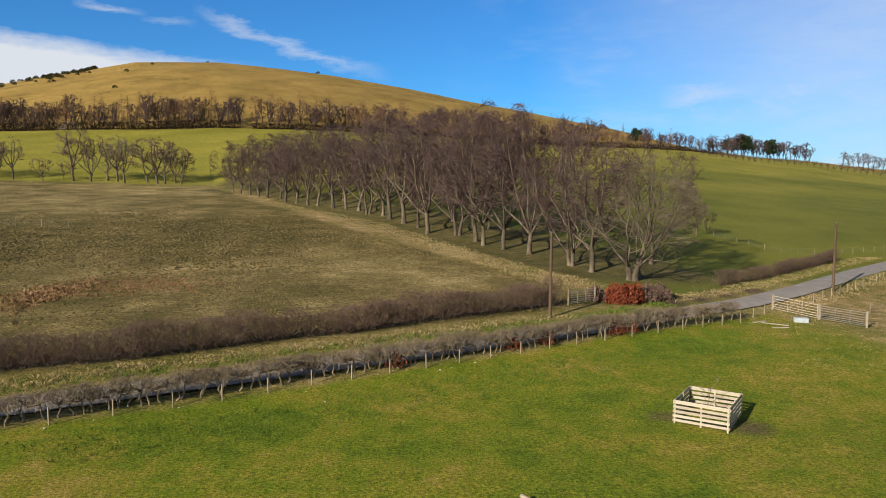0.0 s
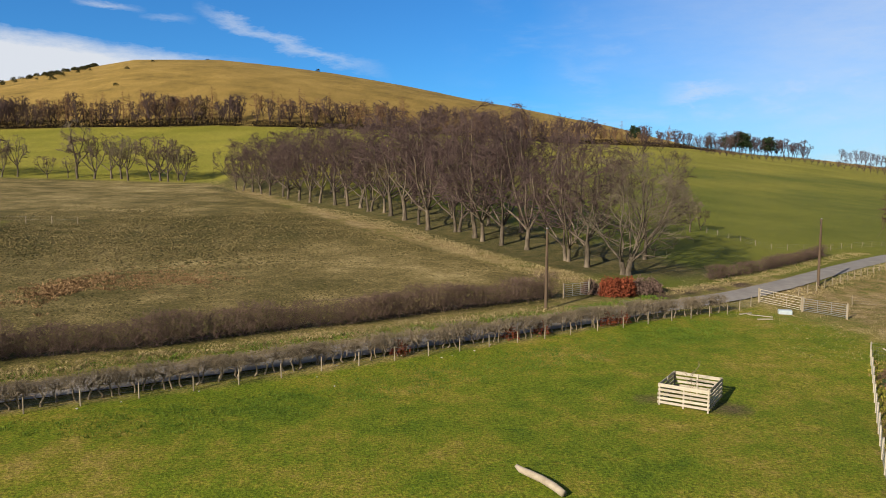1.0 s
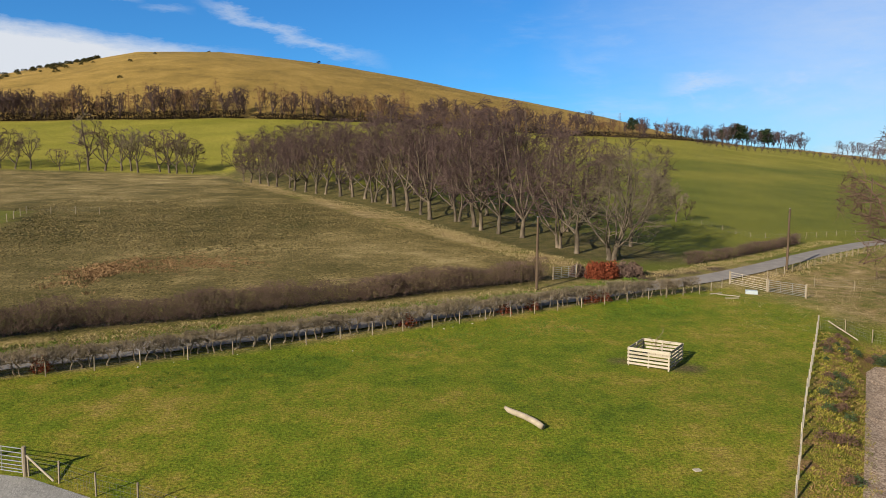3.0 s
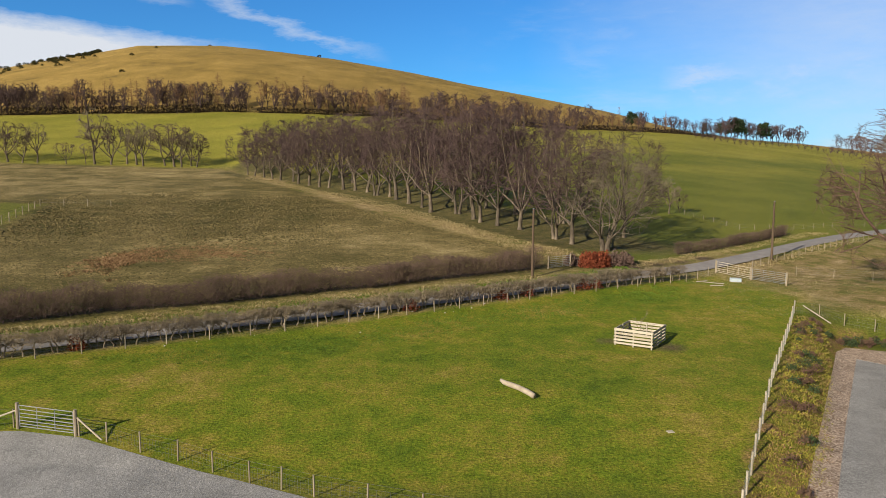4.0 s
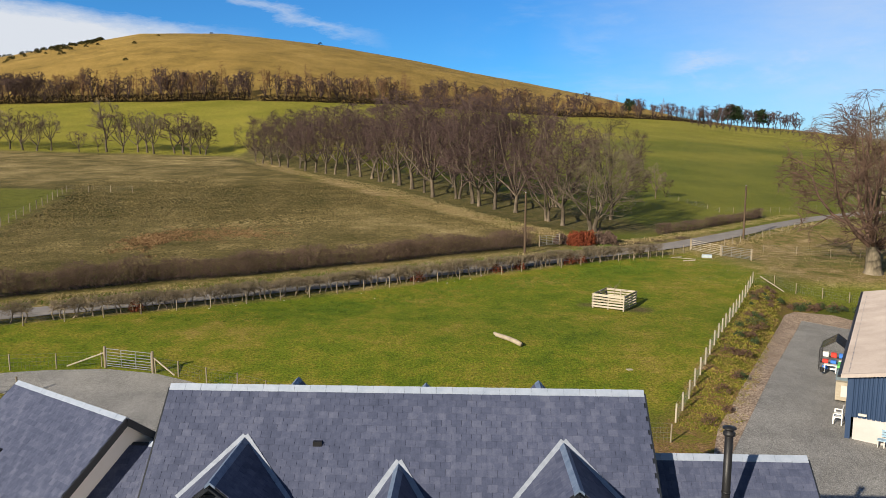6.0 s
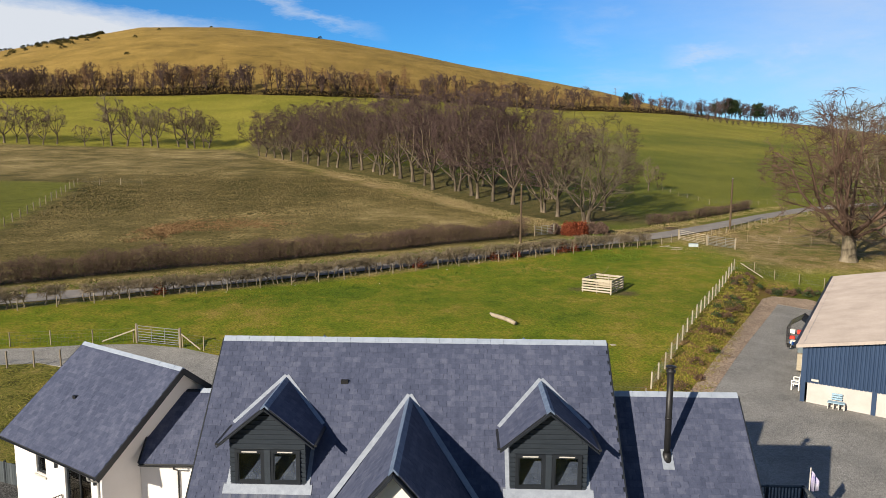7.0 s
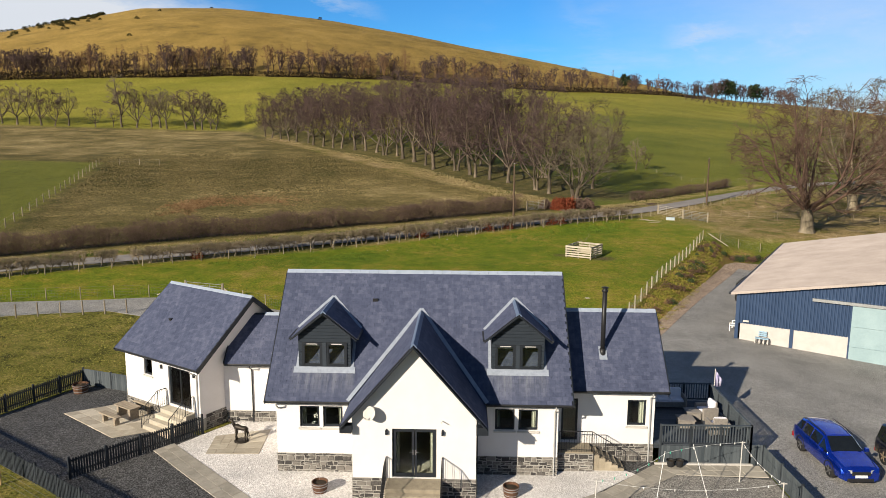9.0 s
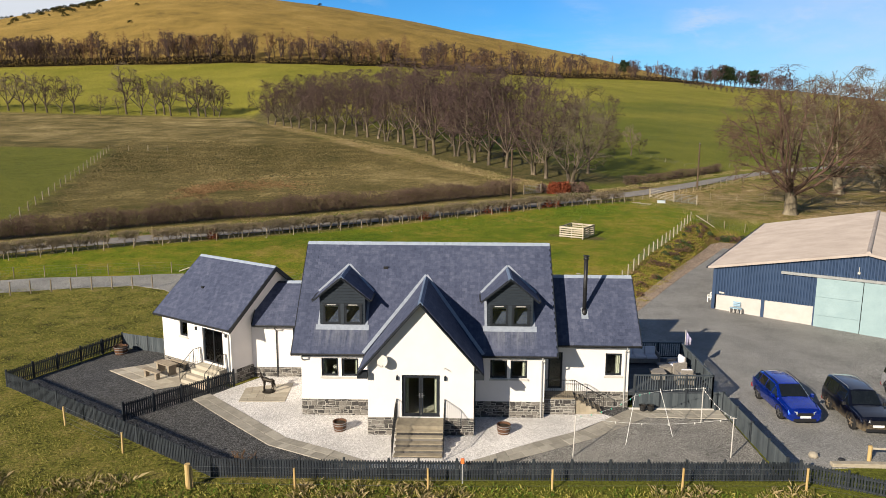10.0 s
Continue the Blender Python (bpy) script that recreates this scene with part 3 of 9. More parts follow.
def limbs_mesh(name, segs, material, sides):
    """One mesh of tapered bars; sides: by level."""
    vs, fs, k0 = [], [], 0
    for k in sorted(set(sides)):
        sel = [s for s in segs if sides[min(s[4], len(sides) - 1)] == k]
        if not sel:
            continue
        a, b = np.array([s[0] for s in sel]), np.array([s[1] for s in sel])
        ra, rb = np.array([s[2] for s in sel]), np.array([s[3] for s in sel])
        d = b - a
        d /= np.linalg.norm(d, axis=1, keepdims=True)
        ref = np.where(np.abs(d[:, 2:3]) > 0.9, [[1.0, 0, 0]], [[0, 0, 1.0]])
        u = np.cross(d, ref)
        u /= np.linalg.norm(u, axis=1, keepdims=True)
        w = np.cross(d, u)
        ang = 2 * np.pi * np.arange(k) / k
        ring = u[:, None] * np.cos(ang)[None, :, None] + w[:, None] * np.sin(ang)[None, :, None]
        v = np.stack([a[:, None] + ring * ra[:, None, None], b[:, None] + ring * rb[:, None, None]], 1).reshape(-1, 3)
        i = (np.arange(len(sel)) * 2 * k)[:, None] + np.arange(k)[None]
        j = (np.arange(len(sel)) * 2 * k)[:, None] + (np.arange(k)[None] + 1) % k
        f = np.stack([i, j, j + k, i + k], -1).reshape(-1, 4) + k0
        vs.append(v)
        fs.append(f)
        k0 += len(v)
    v, f = np.concatenate(vs), np.concatenate(fs)
    me = bpy.data.meshes.new(name)
    me.from_pydata(v.tolist(), [], f.tolist())
    me.materials.append(material)
    me.polygons.foreach_set("use_smooth", [True] * len(me.polygons))
    return me


def bark(name, dark, light, moss=(0.12, 0.13, 0.05)):
    m, n, l, b = mat(name, 0.95, 0, 0.1)
    a = noise_node(n, l, 1.3, 5, 0.65, "Object", (1, 1, 0.35))
    f = noise_node(n, l, 14, 3, 0.6, "Object", (1, 1, 0.3))
    c = ramp(n, l, a, [(0.35, dark), (0.65, light)])
    c = mix(n, l, ramp(n, l, f, [(0.55, (0, 0, 0)), (0.75, (0.5, 0.5, 0.5))]), c, moss)
    rnd = n.new("ShaderNodeObjectInfo").outputs["Random"]
    c = mix(n, l, 1.0, c, ramp(n, l, rnd, [(0.0, (0.82, 0.80, 0.80)), (1.0, (1.2, 1.15, 1.1))]), "MULTIPLY")
    l.new(c, b.inputs["Base Color"])
    bump(n, l, b, f, 0.6, 0.03)
    return m


M_BARK = bark("beech_bark", (0.048, 0.039, 0.031), (0.175, 0.145, 0.112))
M_BARK_PALE = bark("pale_ash_bark", (0.10, 0.085, 0.062), (0.27, 0.235, 0.175))
M_TWIG = bark("purple_brown_twigs", (0.050, 0.035, 0.036), (0.130, 0.092, 0.088), (0.11, 0.078, 0.062))
M_TWIG_PALE = bark("pale_grey_twigs", (0.10, 0.085, 0.062), (0.24, 0.20, 0.145), (0.18, 0.16, 0.09))
M_TWIG_RED = bark("reddish_twigs", (0.082, 0.053, 0.042), (0.19, 0.125, 0.096), (0.14, 0.10, 0.07))
M_LARCH = bark("russet_twigs", (0.095, 0.056, 0.032), (0.22, 0.138, 0.080), (0.14, 0.08, 0.04))
M_HEDGE = bark("hedge_twigs", (0.070, 0.048, 0.042), (0.175, 0.122, 0.102), (0.14, 0.105, 0.065))
M_THORN = bark("grey_thorn_twigs", (0.13, 0.105, 0.075), (0.30, 0.25, 0.18), (0.24, 0.20, 0.11))


def tree_kind(seed, trunk_mat, twig_mat, split=1, sides=(8, 6, 4, 3, 3), **kw):
    """Two meshes: the trunk with its main limbs, and the crown of branches and twigs."""
    segs = fan(random.Random(seed), **kw)
    lo = [s for s in segs if s[4] <= split]
    hi = [s for s in segs if s[4] > split]
    return limbs_mesh("trunk", lo, trunk_mat, sides), limbs_mesh("crown", hi, twig_mat, sides)


def plant(kind, x, y, scale, turn, label, group, wide=1.0, sink=0.0, name="tree"):
    ob = thing(name, label, "tree", Matrix.LocRotScale((x, y, float(height(x, y)) - sink), Euler((0, 0, turn)), (scale * wide, scale * wide, scale)), group)
    part("trunk", kind[0], None, ob)
    part("crown", kind[1], None, ob)
    return ob


BEECH = [tree_kind(11 + i, M_BARK, M_TWIG, 1, tall=18.0, wide=(17.0, 15.0, 16.5, 18.0, 14.0)[i], bole=(0.13, 0.17, 0.10, 0.14, 0.18)[i], leaders=(6, 5, 6, 7, 5)[i], branches=10, shoots=6, twigs=4, base_r=0.34, twig=0.026, stems=(1, 1, 2, 1, 1)[i], low=0.3, lift=0.0, thin=0.38, flat=0.5) for i in range(5)]
rng = random.Random(21)
ROW = [(17, 98.3), (14.2, 103), (10.6, 110.5), (5.0, 119.6), (-0.6, 129.2), (-10.6, 146.5), (-15.8, 156.6), (-22.3, 166), (-33, 179), (-44, 193), (-55.5, 207), (-70, 225)]
copse_spots = []
for (x0, y0), (x1, y1) in zip(ROW, ROW[1:]):
    k = max(1, round(math.hypot(x1 - x0, y1 - y0) / 6.6))
    for i in range(k):
        copse_spots.append((x0 + (x1 - x0) * i / k, y0 + (y1 - y0) * i / k))
for i, (x, y) in enumerate(copse_spots):
    tall = float(np.interp(y, [95, 108, 124, 150, 180, 210, 240], [0.92, 1.02, 1.19, 1.10, 1.0, 0.86, 0.80]))
    plant(BEECH[rng.randrange(5)], x + rng.uniform(-1, 1), y + rng.uniform(-1, 1), rng.uniform(0.94, 1.1) * tall, rng.uniform(0, 6.28),
          "bare grey-barked beech with purple-brown twigs beside the paddock", "beeches along the paddock", rng.uniform(0.85, 1.1))
    if i % 2 == 0:
        plant(BEECH[rng.randrange(5)], x + 7 + rng.uniform(-2, 2), y + 5 + rng.uniform(-2, 2), rng.uniform(0.9, 1.05) * tall, rng.uniform(0, 6.28),
              "bare grey-barked beech with purple-brown twigs beside the paddock", "beeches along the paddock", rng.uniform(0.85, 1.1))

PALE = tree_kind(31, M_BARK, M_TWIG_PALE, 1, tall=14.6, wide=17.0, bole=0.10, leaders=10, branches=10, shoots=6, twigs=4, base_r=0.5, twig=0.019, stems=3, low=0.2, lift=0.0, flat=0.45, thin=0.28)
plant(PALE, 20.6, 93.3, 1.0, 0.6, "broad pale grey bare tree with forked trunk by the lane", "")
ASH = [tree_kind(41 + i, M_BARK_PALE, (M_TWIG_RED, M_TWIG_PALE)[i], 0, tall=18.0, wide=18.5, bole=0.14, leaders=11, branches=11, shoots=6, twigs=5, base_r=0.72, twig=0.024, low=0.15, lift=0.0, flat=0.45, thin=0.22) for i in range(2)]
plant(ASH[0], 46.8, 66.8, 1.12, 1.0, "tall bare tree with reddish twigs behind the shed", "trees behind the shed", 1.04)
plant(ASH[1], 66.0, 92.0, 1.2, 2.0, "tall bare grey tree behind the shed", "trees behind the shed", 1.0)
plant(ASH[0], 76.0, 96.0, 1.1, 4.0, "tall bare tree with reddish twigs behind the shed", "trees behind the shed", 1.0)
plant(ASH[1], 70.0, 78.0, 1.0, 5.0, "tall bare grey tree behind the shed", "trees behind the shed", 1.0)

rng = random.Random(33)
SMALL = [tree_kind(51 + i, M_BARK, (M_TWIG_PALE, M_TWIG, M_TWIG_PALE)[i], 1, tall=13.8, wide=(11.0, 12.5, 9.0)[i], bole=(0.2, 0.15, 0.26)[i], leaders=5, branches=7, shoots=4, twigs=3, base_r=0.28, twig=0.042) for i in range(3)]
for x, s in ((-226, 1.1), (-212, 1.2), (-200, 1.1), (-192, 1.2), (-185, 1.0), (-177, 1.15), (-170, 1.1), (-166, 1.0), (-160.6, 1.15), (-155, 0.9), (-150.5, 1.0), (-139, 0.6), (-133, 0.55), (-129.5, 1.4), (-123.5, 1.1), (-118.5, 1.05), (-115, 1.1), (-111.6, 1.1), (-105, 1.0), (-101, 1.15), (-98, 1.05), (-95.5, 1.0), (-93, 0.8)):
    plant(SMALL[rng.randrange(3)], x, 248 + rng.uniform(-1.5, 1.5), s * rng.uniform(0.9, 1.05), rng.uniform(0, 6.28), "bare field-boundary tree at the top of the paddock", "trees along the top of the paddock", rng.uniform(1.0, 1.25))
plant(SMALL[2], 39.0, 129.0, 0.52, 1.0, "small bare shrub in the green pasture", "")
plant(SMALL[1], 41.8, 132.0, 0.30, 2.0, "small bare shrub in the green pasture", "")


def far_wood(name, spots, kinds, label):
    """Many trees joined in one mesh; kinds: lists of limbs."""
    data = []
    for segs, sides in kinds:
        me = limbs_mesh("kind", segs, M_LARCH, sides)
        co = np.empty(len(me.vertices) * 3)
        me.vertices.foreach_get("co", co)
        fa = np.array([p.vertices[:] for p in me.polygons])
        data.append((co.reshape(-1, 3), fa))
        bpy.data.meshes.remove(me)
    vs, fs, k0 = [], [], 0
    for kind, x, y, s, a, wide in spots:
        co, fa = data[kind]
        c, t = math.cos(a), math.sin(a)
        v = np.stack([(co[:, 0] * c - co[:, 1] * t) * s * wide + x, (co[:, 0] * t + co[:, 1] * c) * s * wide + y, co[:, 2] * s + float(height(x, y)) - 0.3], -1)
        vs.append(v)
        fs.append(fa + k0)
        k0 += len(v)
    me = bpy.data.meshes.new(name)
    me.from_pydata(np.concatenate(vs).tolist(), [], np.concatenate(fs).tolist())
    return me


WOOD = [(fan(random.Random(61 + i), tall=15.5, wide=(12.0, 10.0, 13.0)[i], bole=0.18, leaders=5, branches=6, shoots=3, twigs=1, base_r=0.26, twig=0.095, cuts=(1, 3, 1, 1)), (4, 4, 3, 3, 3)) for i in range(3)]
WOOD += [(larch(random.Random(66 + i), 17.0, (8.5, 7.0)[i]), (4, 3, 3)) for i in range(2)]
rng = random.Random(71)


def along(s, extra=0.0):
    """A spot at the foot of the hill, by its bearing."""
    d = float(np.interp(s, BEAR, D2)) + extra
    return 1.6 + s * d, d - 10.4


belt, russet = [], []
s = -0.80
while s < 0.36:
    gap = -0.300 < s < -0.286
    for row in range(3):
        if not gap:
            x, y = along(s + rng.uniform(-0.005, 0.005), 4 + row * 9 + rng.uniform(-4, 4))
            tall = rng.choice((0.64, 0.76, 0.9, 1.02, 1.15)) * rng.uniform(0.88, 1.08) if s < 0.1 else rng.uniform(0.6, 1.0)
            warm = rng.random() < (0.45 if -0.55 < s < 0.22 else 0.2)
            (russet if warm else belt).append((rng.randrange(3, 5) if warm and rng.random() < 0.75 else rng.randrange(3), x, y, tall, rng.uniform(0, 6.28), rng.uniform(0.85, 1.2)))
    s += rng.uniform(0.007, 0.013) * (1 if s < 0.2 else 1.15)
for label, spots, m in (("far belt of bare brown trees at the foot of the hill", belt, M_TWIG), ("russet larches among the far belt below the hill", russet, M_LARCH)):
    me = far_wood("far_wood", spots, WOOD, label)
    me.materials.append(m)
    tagged(new("far_wood", me), label, "wood", kind="stuff")


# evergreen clump and sky-line trees on the far ridge
def needle_clumps(spots, seed, foot=0.35):
    r = np.random.default_rng(seed)
    vs, fs, k0 = [], [], 0
    for x, y, h in spots:
        z0 = float(height(x, y))
        n = 260
        t = r.uniform(foot, 1.0, n)
        rad = h * (0.34 if foot else 0.62) * np.sqrt(np.clip(1.15 - t, 0, 1)) * np.sqrt(r.uniform(0.1, 1, n))
        an = r.uniform(0, 6.28, n)
        c = np.stack([x + rad * np.cos(an), y + rad * np.sin(an), z0 + h * t * (1 if foot else 0.55)], -1)
        q = r.normal(0, 1, (n, 3, 3)) * h * 0.06
        vs.append((c[:, None] + q).reshape(-1, 3))
        fs.append(np.arange(n * 3).reshape(n, 3) + k0)
        k0 += n * 3
    me = bpy.data.meshes.new("evergreens")
    me.from_pydata(np.concatenate(vs).tolist(), [], np.concatenate(fs).tolist())
    return me


def shade_clumps(spots, seed, n=70):
    """Low tangled dark clumps, added for shade under the far trees; spots: x, y, height."""
    r = np.random.default_rng(seed)
    sp = np.repeat(np.array(spots), n, 0)
    z = np.repeat(height(np.array(spots)[:, 0], np.array(spots)[:, 1]), n)
    k = len(sp)
    c = np.stack([sp[:, 0] + r.normal(0, 2.2, k), sp[:, 1] + r.normal(0, 1.0, k), z + sp[:, 2] * r.uniform(0, 1, k) ** 1.5], -1)
    v = (c[:, None] + r.normal(0, 0.32, (k, 3, 3))).reshape(-1, 3)
    me = bpy.data.meshes.new("undergrowth")
    me.from_pydata(v.tolist(), [], np.arange(k * 3).reshape(-1, 3).tolist())
    return me


M_PINE = simple("pine_needles", (0.012, 0.022, 0.010), (0.04, 0.06, 0.028), 3, 0.9, 0, 0.1)
# near-black tone that paints the shade under the far belt
M_FOOT_SHADE = simple("dark_foot_shade", (0.012, 0.009, 0.007), (0.036, 0.026, 0.018), 1.5, 0.95, 0, 0.1)
M_GORSE = simple("gorse", (0.020, 0.022, 0.008), (0.06, 0.055, 0.02), 3, 0.9, 0, 0.1)
pines = []
for s, h in ((0.322, 9), (0.342, 11), (0.356, 13), (0.364, 17), (0.371, 16), (0.398, 15), (0.404, 16), (0.222, 12), (0.228, 11)):
    x, y = along(s, 18)
    pines.append((x, y, h))
me = needle_clumps(pines, 5)
me.materials.append(M_PINE)
tagged(new("evergreens", me), "dark evergreen pines on the far ridge", "trees", kind="stuff")
spots = []
for k in range(26):
    x, y = along(0.345 + 0.11 * k / 25 + rng.uniform(-0.002, 0.002), 12 + rng.uniform(0, 18))
    spots.append((rng.randrange(3), x, y, rng.uniform(0.85, 1.2), rng.uniform(0, 6.28), 1.15))
for k in range(34):
    x, y = along(0.50 + 0.22 * k / 33, 60 + rng.uniform(0, 20))
    spots.append((rng.randrange(3), x, y, rng.uniform(0.8, 1.1), rng.uniform(0, 6.28), 0.9))
for k in range(30):
    x, y = along(0.31 + 0.25 * k / 29, -70 - 120 * k / 29 + rng.uniform(-8, 8))
    spots.append((rng.randrange(3), x, y, rng.uniform(0.25, 0.55), rng.uniform(0, 6.28), 1.2))
me = far_wood("ridge_trees", spots, WOOD, "")
me.materials.append(M_TWIG)
tagged(new("ridge_trees", me), "distant bare trees along the ridge line", "wood", kind="stuff")


def gorse(seed, n):
    """Bushes on the west shoulder of the hill, thickest towards the skyline, and a few strays."""
    r = np.random.default_rng(seed)
    out = []
    for k in range(n):
        s = -0.50 - abs(r.normal(0, 0.075))
        d2, d3 = np.interp(s, BEAR, D2), np.interp(s, BEAR, D3)
        up = np.clip(0.95 - abs(r.normal(0, 0.22)) * (0.4 + 5.0 * (-0.5 - s)), 0.3, 0.97)
        d = d2 + (d3 - d2) * math.asin(up) / (math.pi / 2 * 0.96)
        out.append((1.6 + s * d, d - 10.4, r.uniform(2.5, 6.0)))
    for s, t in ((-0.424, 0.55), (-0.472, 0.25), (-0.458, 0.42), (-0.51, 0.5), (-0.35, 0.75), (-0.2, 0.7)):
        d2, d3 = np.interp(s, BEAR, D2), np.interp(s, BEAR, D3)
        d = d2 + (d3 - d2) * t
        out.append((1.6 + s * d, d - 10.4, r.uniform(3.0, 5.0)))
    return out


me = needle_clumps(gorse(8, 120), 9, 0.0)
me.materials.append(M_GORSE)
tagged(new("gorse", me), "dark gorse bushes scattered on the hill", "bushes", kind="stuff")
# this undergrowth is dark clumps standing in for shade below the far trees
me = shade_clumps([(*along(s, 1.0), 4.5 if s < -0.3 else 3.5) for s in np.linspace(-0.82, 0.33, 330) if not -0.302 < s < -0.284], 12, 100)
me.materials.append(M_FOOT_SHADE)
tagged(new("undergrowth", me), "dark tangled clumps for the shade at the foot of the far trees", "undergrowth", kind="stuff")


# ---- hedges ----
def bushy(seed, lx, ly, z0, z1, n, length, r, up, stems, stem_r, material, limbs=7, ragged=0.2):
    """A clipped hedge plant: bare crooked stems below a slab of twigs lx by ly, from z0 to z1."""
    rr = random.Random(seed)
    segs = []
    spot = lambda: np.array([rr.uniform(-lx, lx) / 2, rr.gauss(0, ly / 4), z0 + (z1 - z0) * rr.random() ** 0.8])
    for k in range(stems):
        p = np.array([((k + 0.5) / stems - 0.5) * lx + rr.uniform(-0.15, 0.15), rr.uniform(-0.1, 0.1), -0.1])
        for i in range(3):
            q = p + np.array([rr.gauss(0, 0.10), rr.gauss(0, 0.07), (z0 + 0.22) / 3])
            segs.append((p, q, stem_r * (1 - 0.15 * i), stem_r * (0.85 - 0.15 * i), 0))
            p = q
        for _ in range(limbs):
            g = spot()
            g = p + np.clip(g - p, -0.75, 0.75)
            m = (p + g) / 2 + np.array([rr.gauss(0, 0.1), rr.gauss(0, 0.1), rr.gauss(0, 0.08)])
            segs += [(p, m, stem_r * 0.5, stem_r * 0.35, 1), (m, g, stem_r * 0.35, r, 1)]
    for _ in range(n):
        a = spot()
        d = np.array([rr.gauss(0, 1), rr.gauss(0, 1), rr.gauss(0, 1) + up])
        d /= np.linalg.norm(d)
        b = a + d * length * rr.uniform(0.5, 1.2)
        lid = z1 + rr.uniform(-ragged, ragged)
        if b[2] > lid:
            b = a + (b - a) * max(0.15, (lid - a[2]) / (b[2] - a[2]))
        segs.append((a, b, r, r * 0.6, 2))
    return limbs_mesh("shrub", segs, material, (5, 4, 3))


def hedge_run(kinds, line, step, label, group, scale=(0.85, 1.1), skip=None, name="hedge_shrub"):
    r = random.Random(len(line) + int(step * 10))
    for (x0, y0), (x1, y1) in zip(line, line[1:]):
        ln = math.hypot(x1 - x0, y1 - y0)
        k = int(ln / step)
        turn = math.atan2(y1 - y0, x1 - x0)
        for i in range(k):
            t = (i + r.uniform(0.3, 0.7)) / k
            x, y = x0 + (x1 - x0) * t, y0 + (y1 - y0) * t
            if skip and skip(x, y, r):
                continue
            s = r.uniform(*scale)
            ob = new(name, kinds[r.randrange(len(kinds))])
            ob.matrix_basis = Matrix.LocRotScale((x + r.uniform(-0.1, 0.1), y + r.uniform(-0.1, 0.1), float(height(x, y))), Euler((0, 0, turn + math.pi * r.randrange(2) + r.uniform(-0.2, 0.2))), (s * r.uniform(0.95, 1.15), s, s))
            tagged(ob, label, "shrub", group)


THORN = [bushy(81 + i, 1.8, 1.3, (0.62, 0.7, 0.5)[i % 3], (1.6, 1.5, 1.66)[i % 3], 480, 0.34, 0.015, 0.0, 2 + i % 2, 0.065, M_THORN, 10, 0.08) for i in range(6)]
NEAR_HEDGE = [(-60, 23.0), (-40, 36.6), (-21, 49.2), (-15.7, 52.6), (-8.6, 57.1), (-1.5, 61.0), (9.8, 67.5), (19.5, 72.8), (25.6, 76.2)]
hedge_run(THORN, NEAR_HEDGE, 1.5, "gnarled bare hawthorn shrub of the clipped hedge by the lane", "hawthorns by the lane", (0.98, 1.15), lambda x, y, r: r.random() < (0.06 if x < 17 else 0.3))
DENSE = [bushy(91 + i, 1.9, 2.1, 0.15, (2.1, 1.95, 2.2, 2.0)[i], 450, 0.58, 0.0125, 1.1, 4, 0.035, M_HEDGE, 8, 0.22) for i in range(4)]
FAR_HEDGE = [(-85, 14.0), (-50, 40.0), (-28, 54.6), (-22.2, 57.0), (-19, 58.8), (-12.4, 63.4), (-8.5, 65.1), (-0.7, 70.8), (8.4, 76.4), (10.7, 78.4)]
hedge_run(DENSE, [(x - 0.45, y + 0.8) for x, y in FAR_HEDGE], 1.2, "dense purple-brown bare hedge shrub along the paddock", "hedge along the paddock", (0.85, 1.2))
LOW = [(29.2, 90.4), (36.2, 96.0), (44.2, 103.6), (53.0, 112.6)]
hedge_run(DENSE, LOW, 1.3, "low brown clipped hedge shrub along the lane", "hedge by the pasture", (0.66, 0.8))


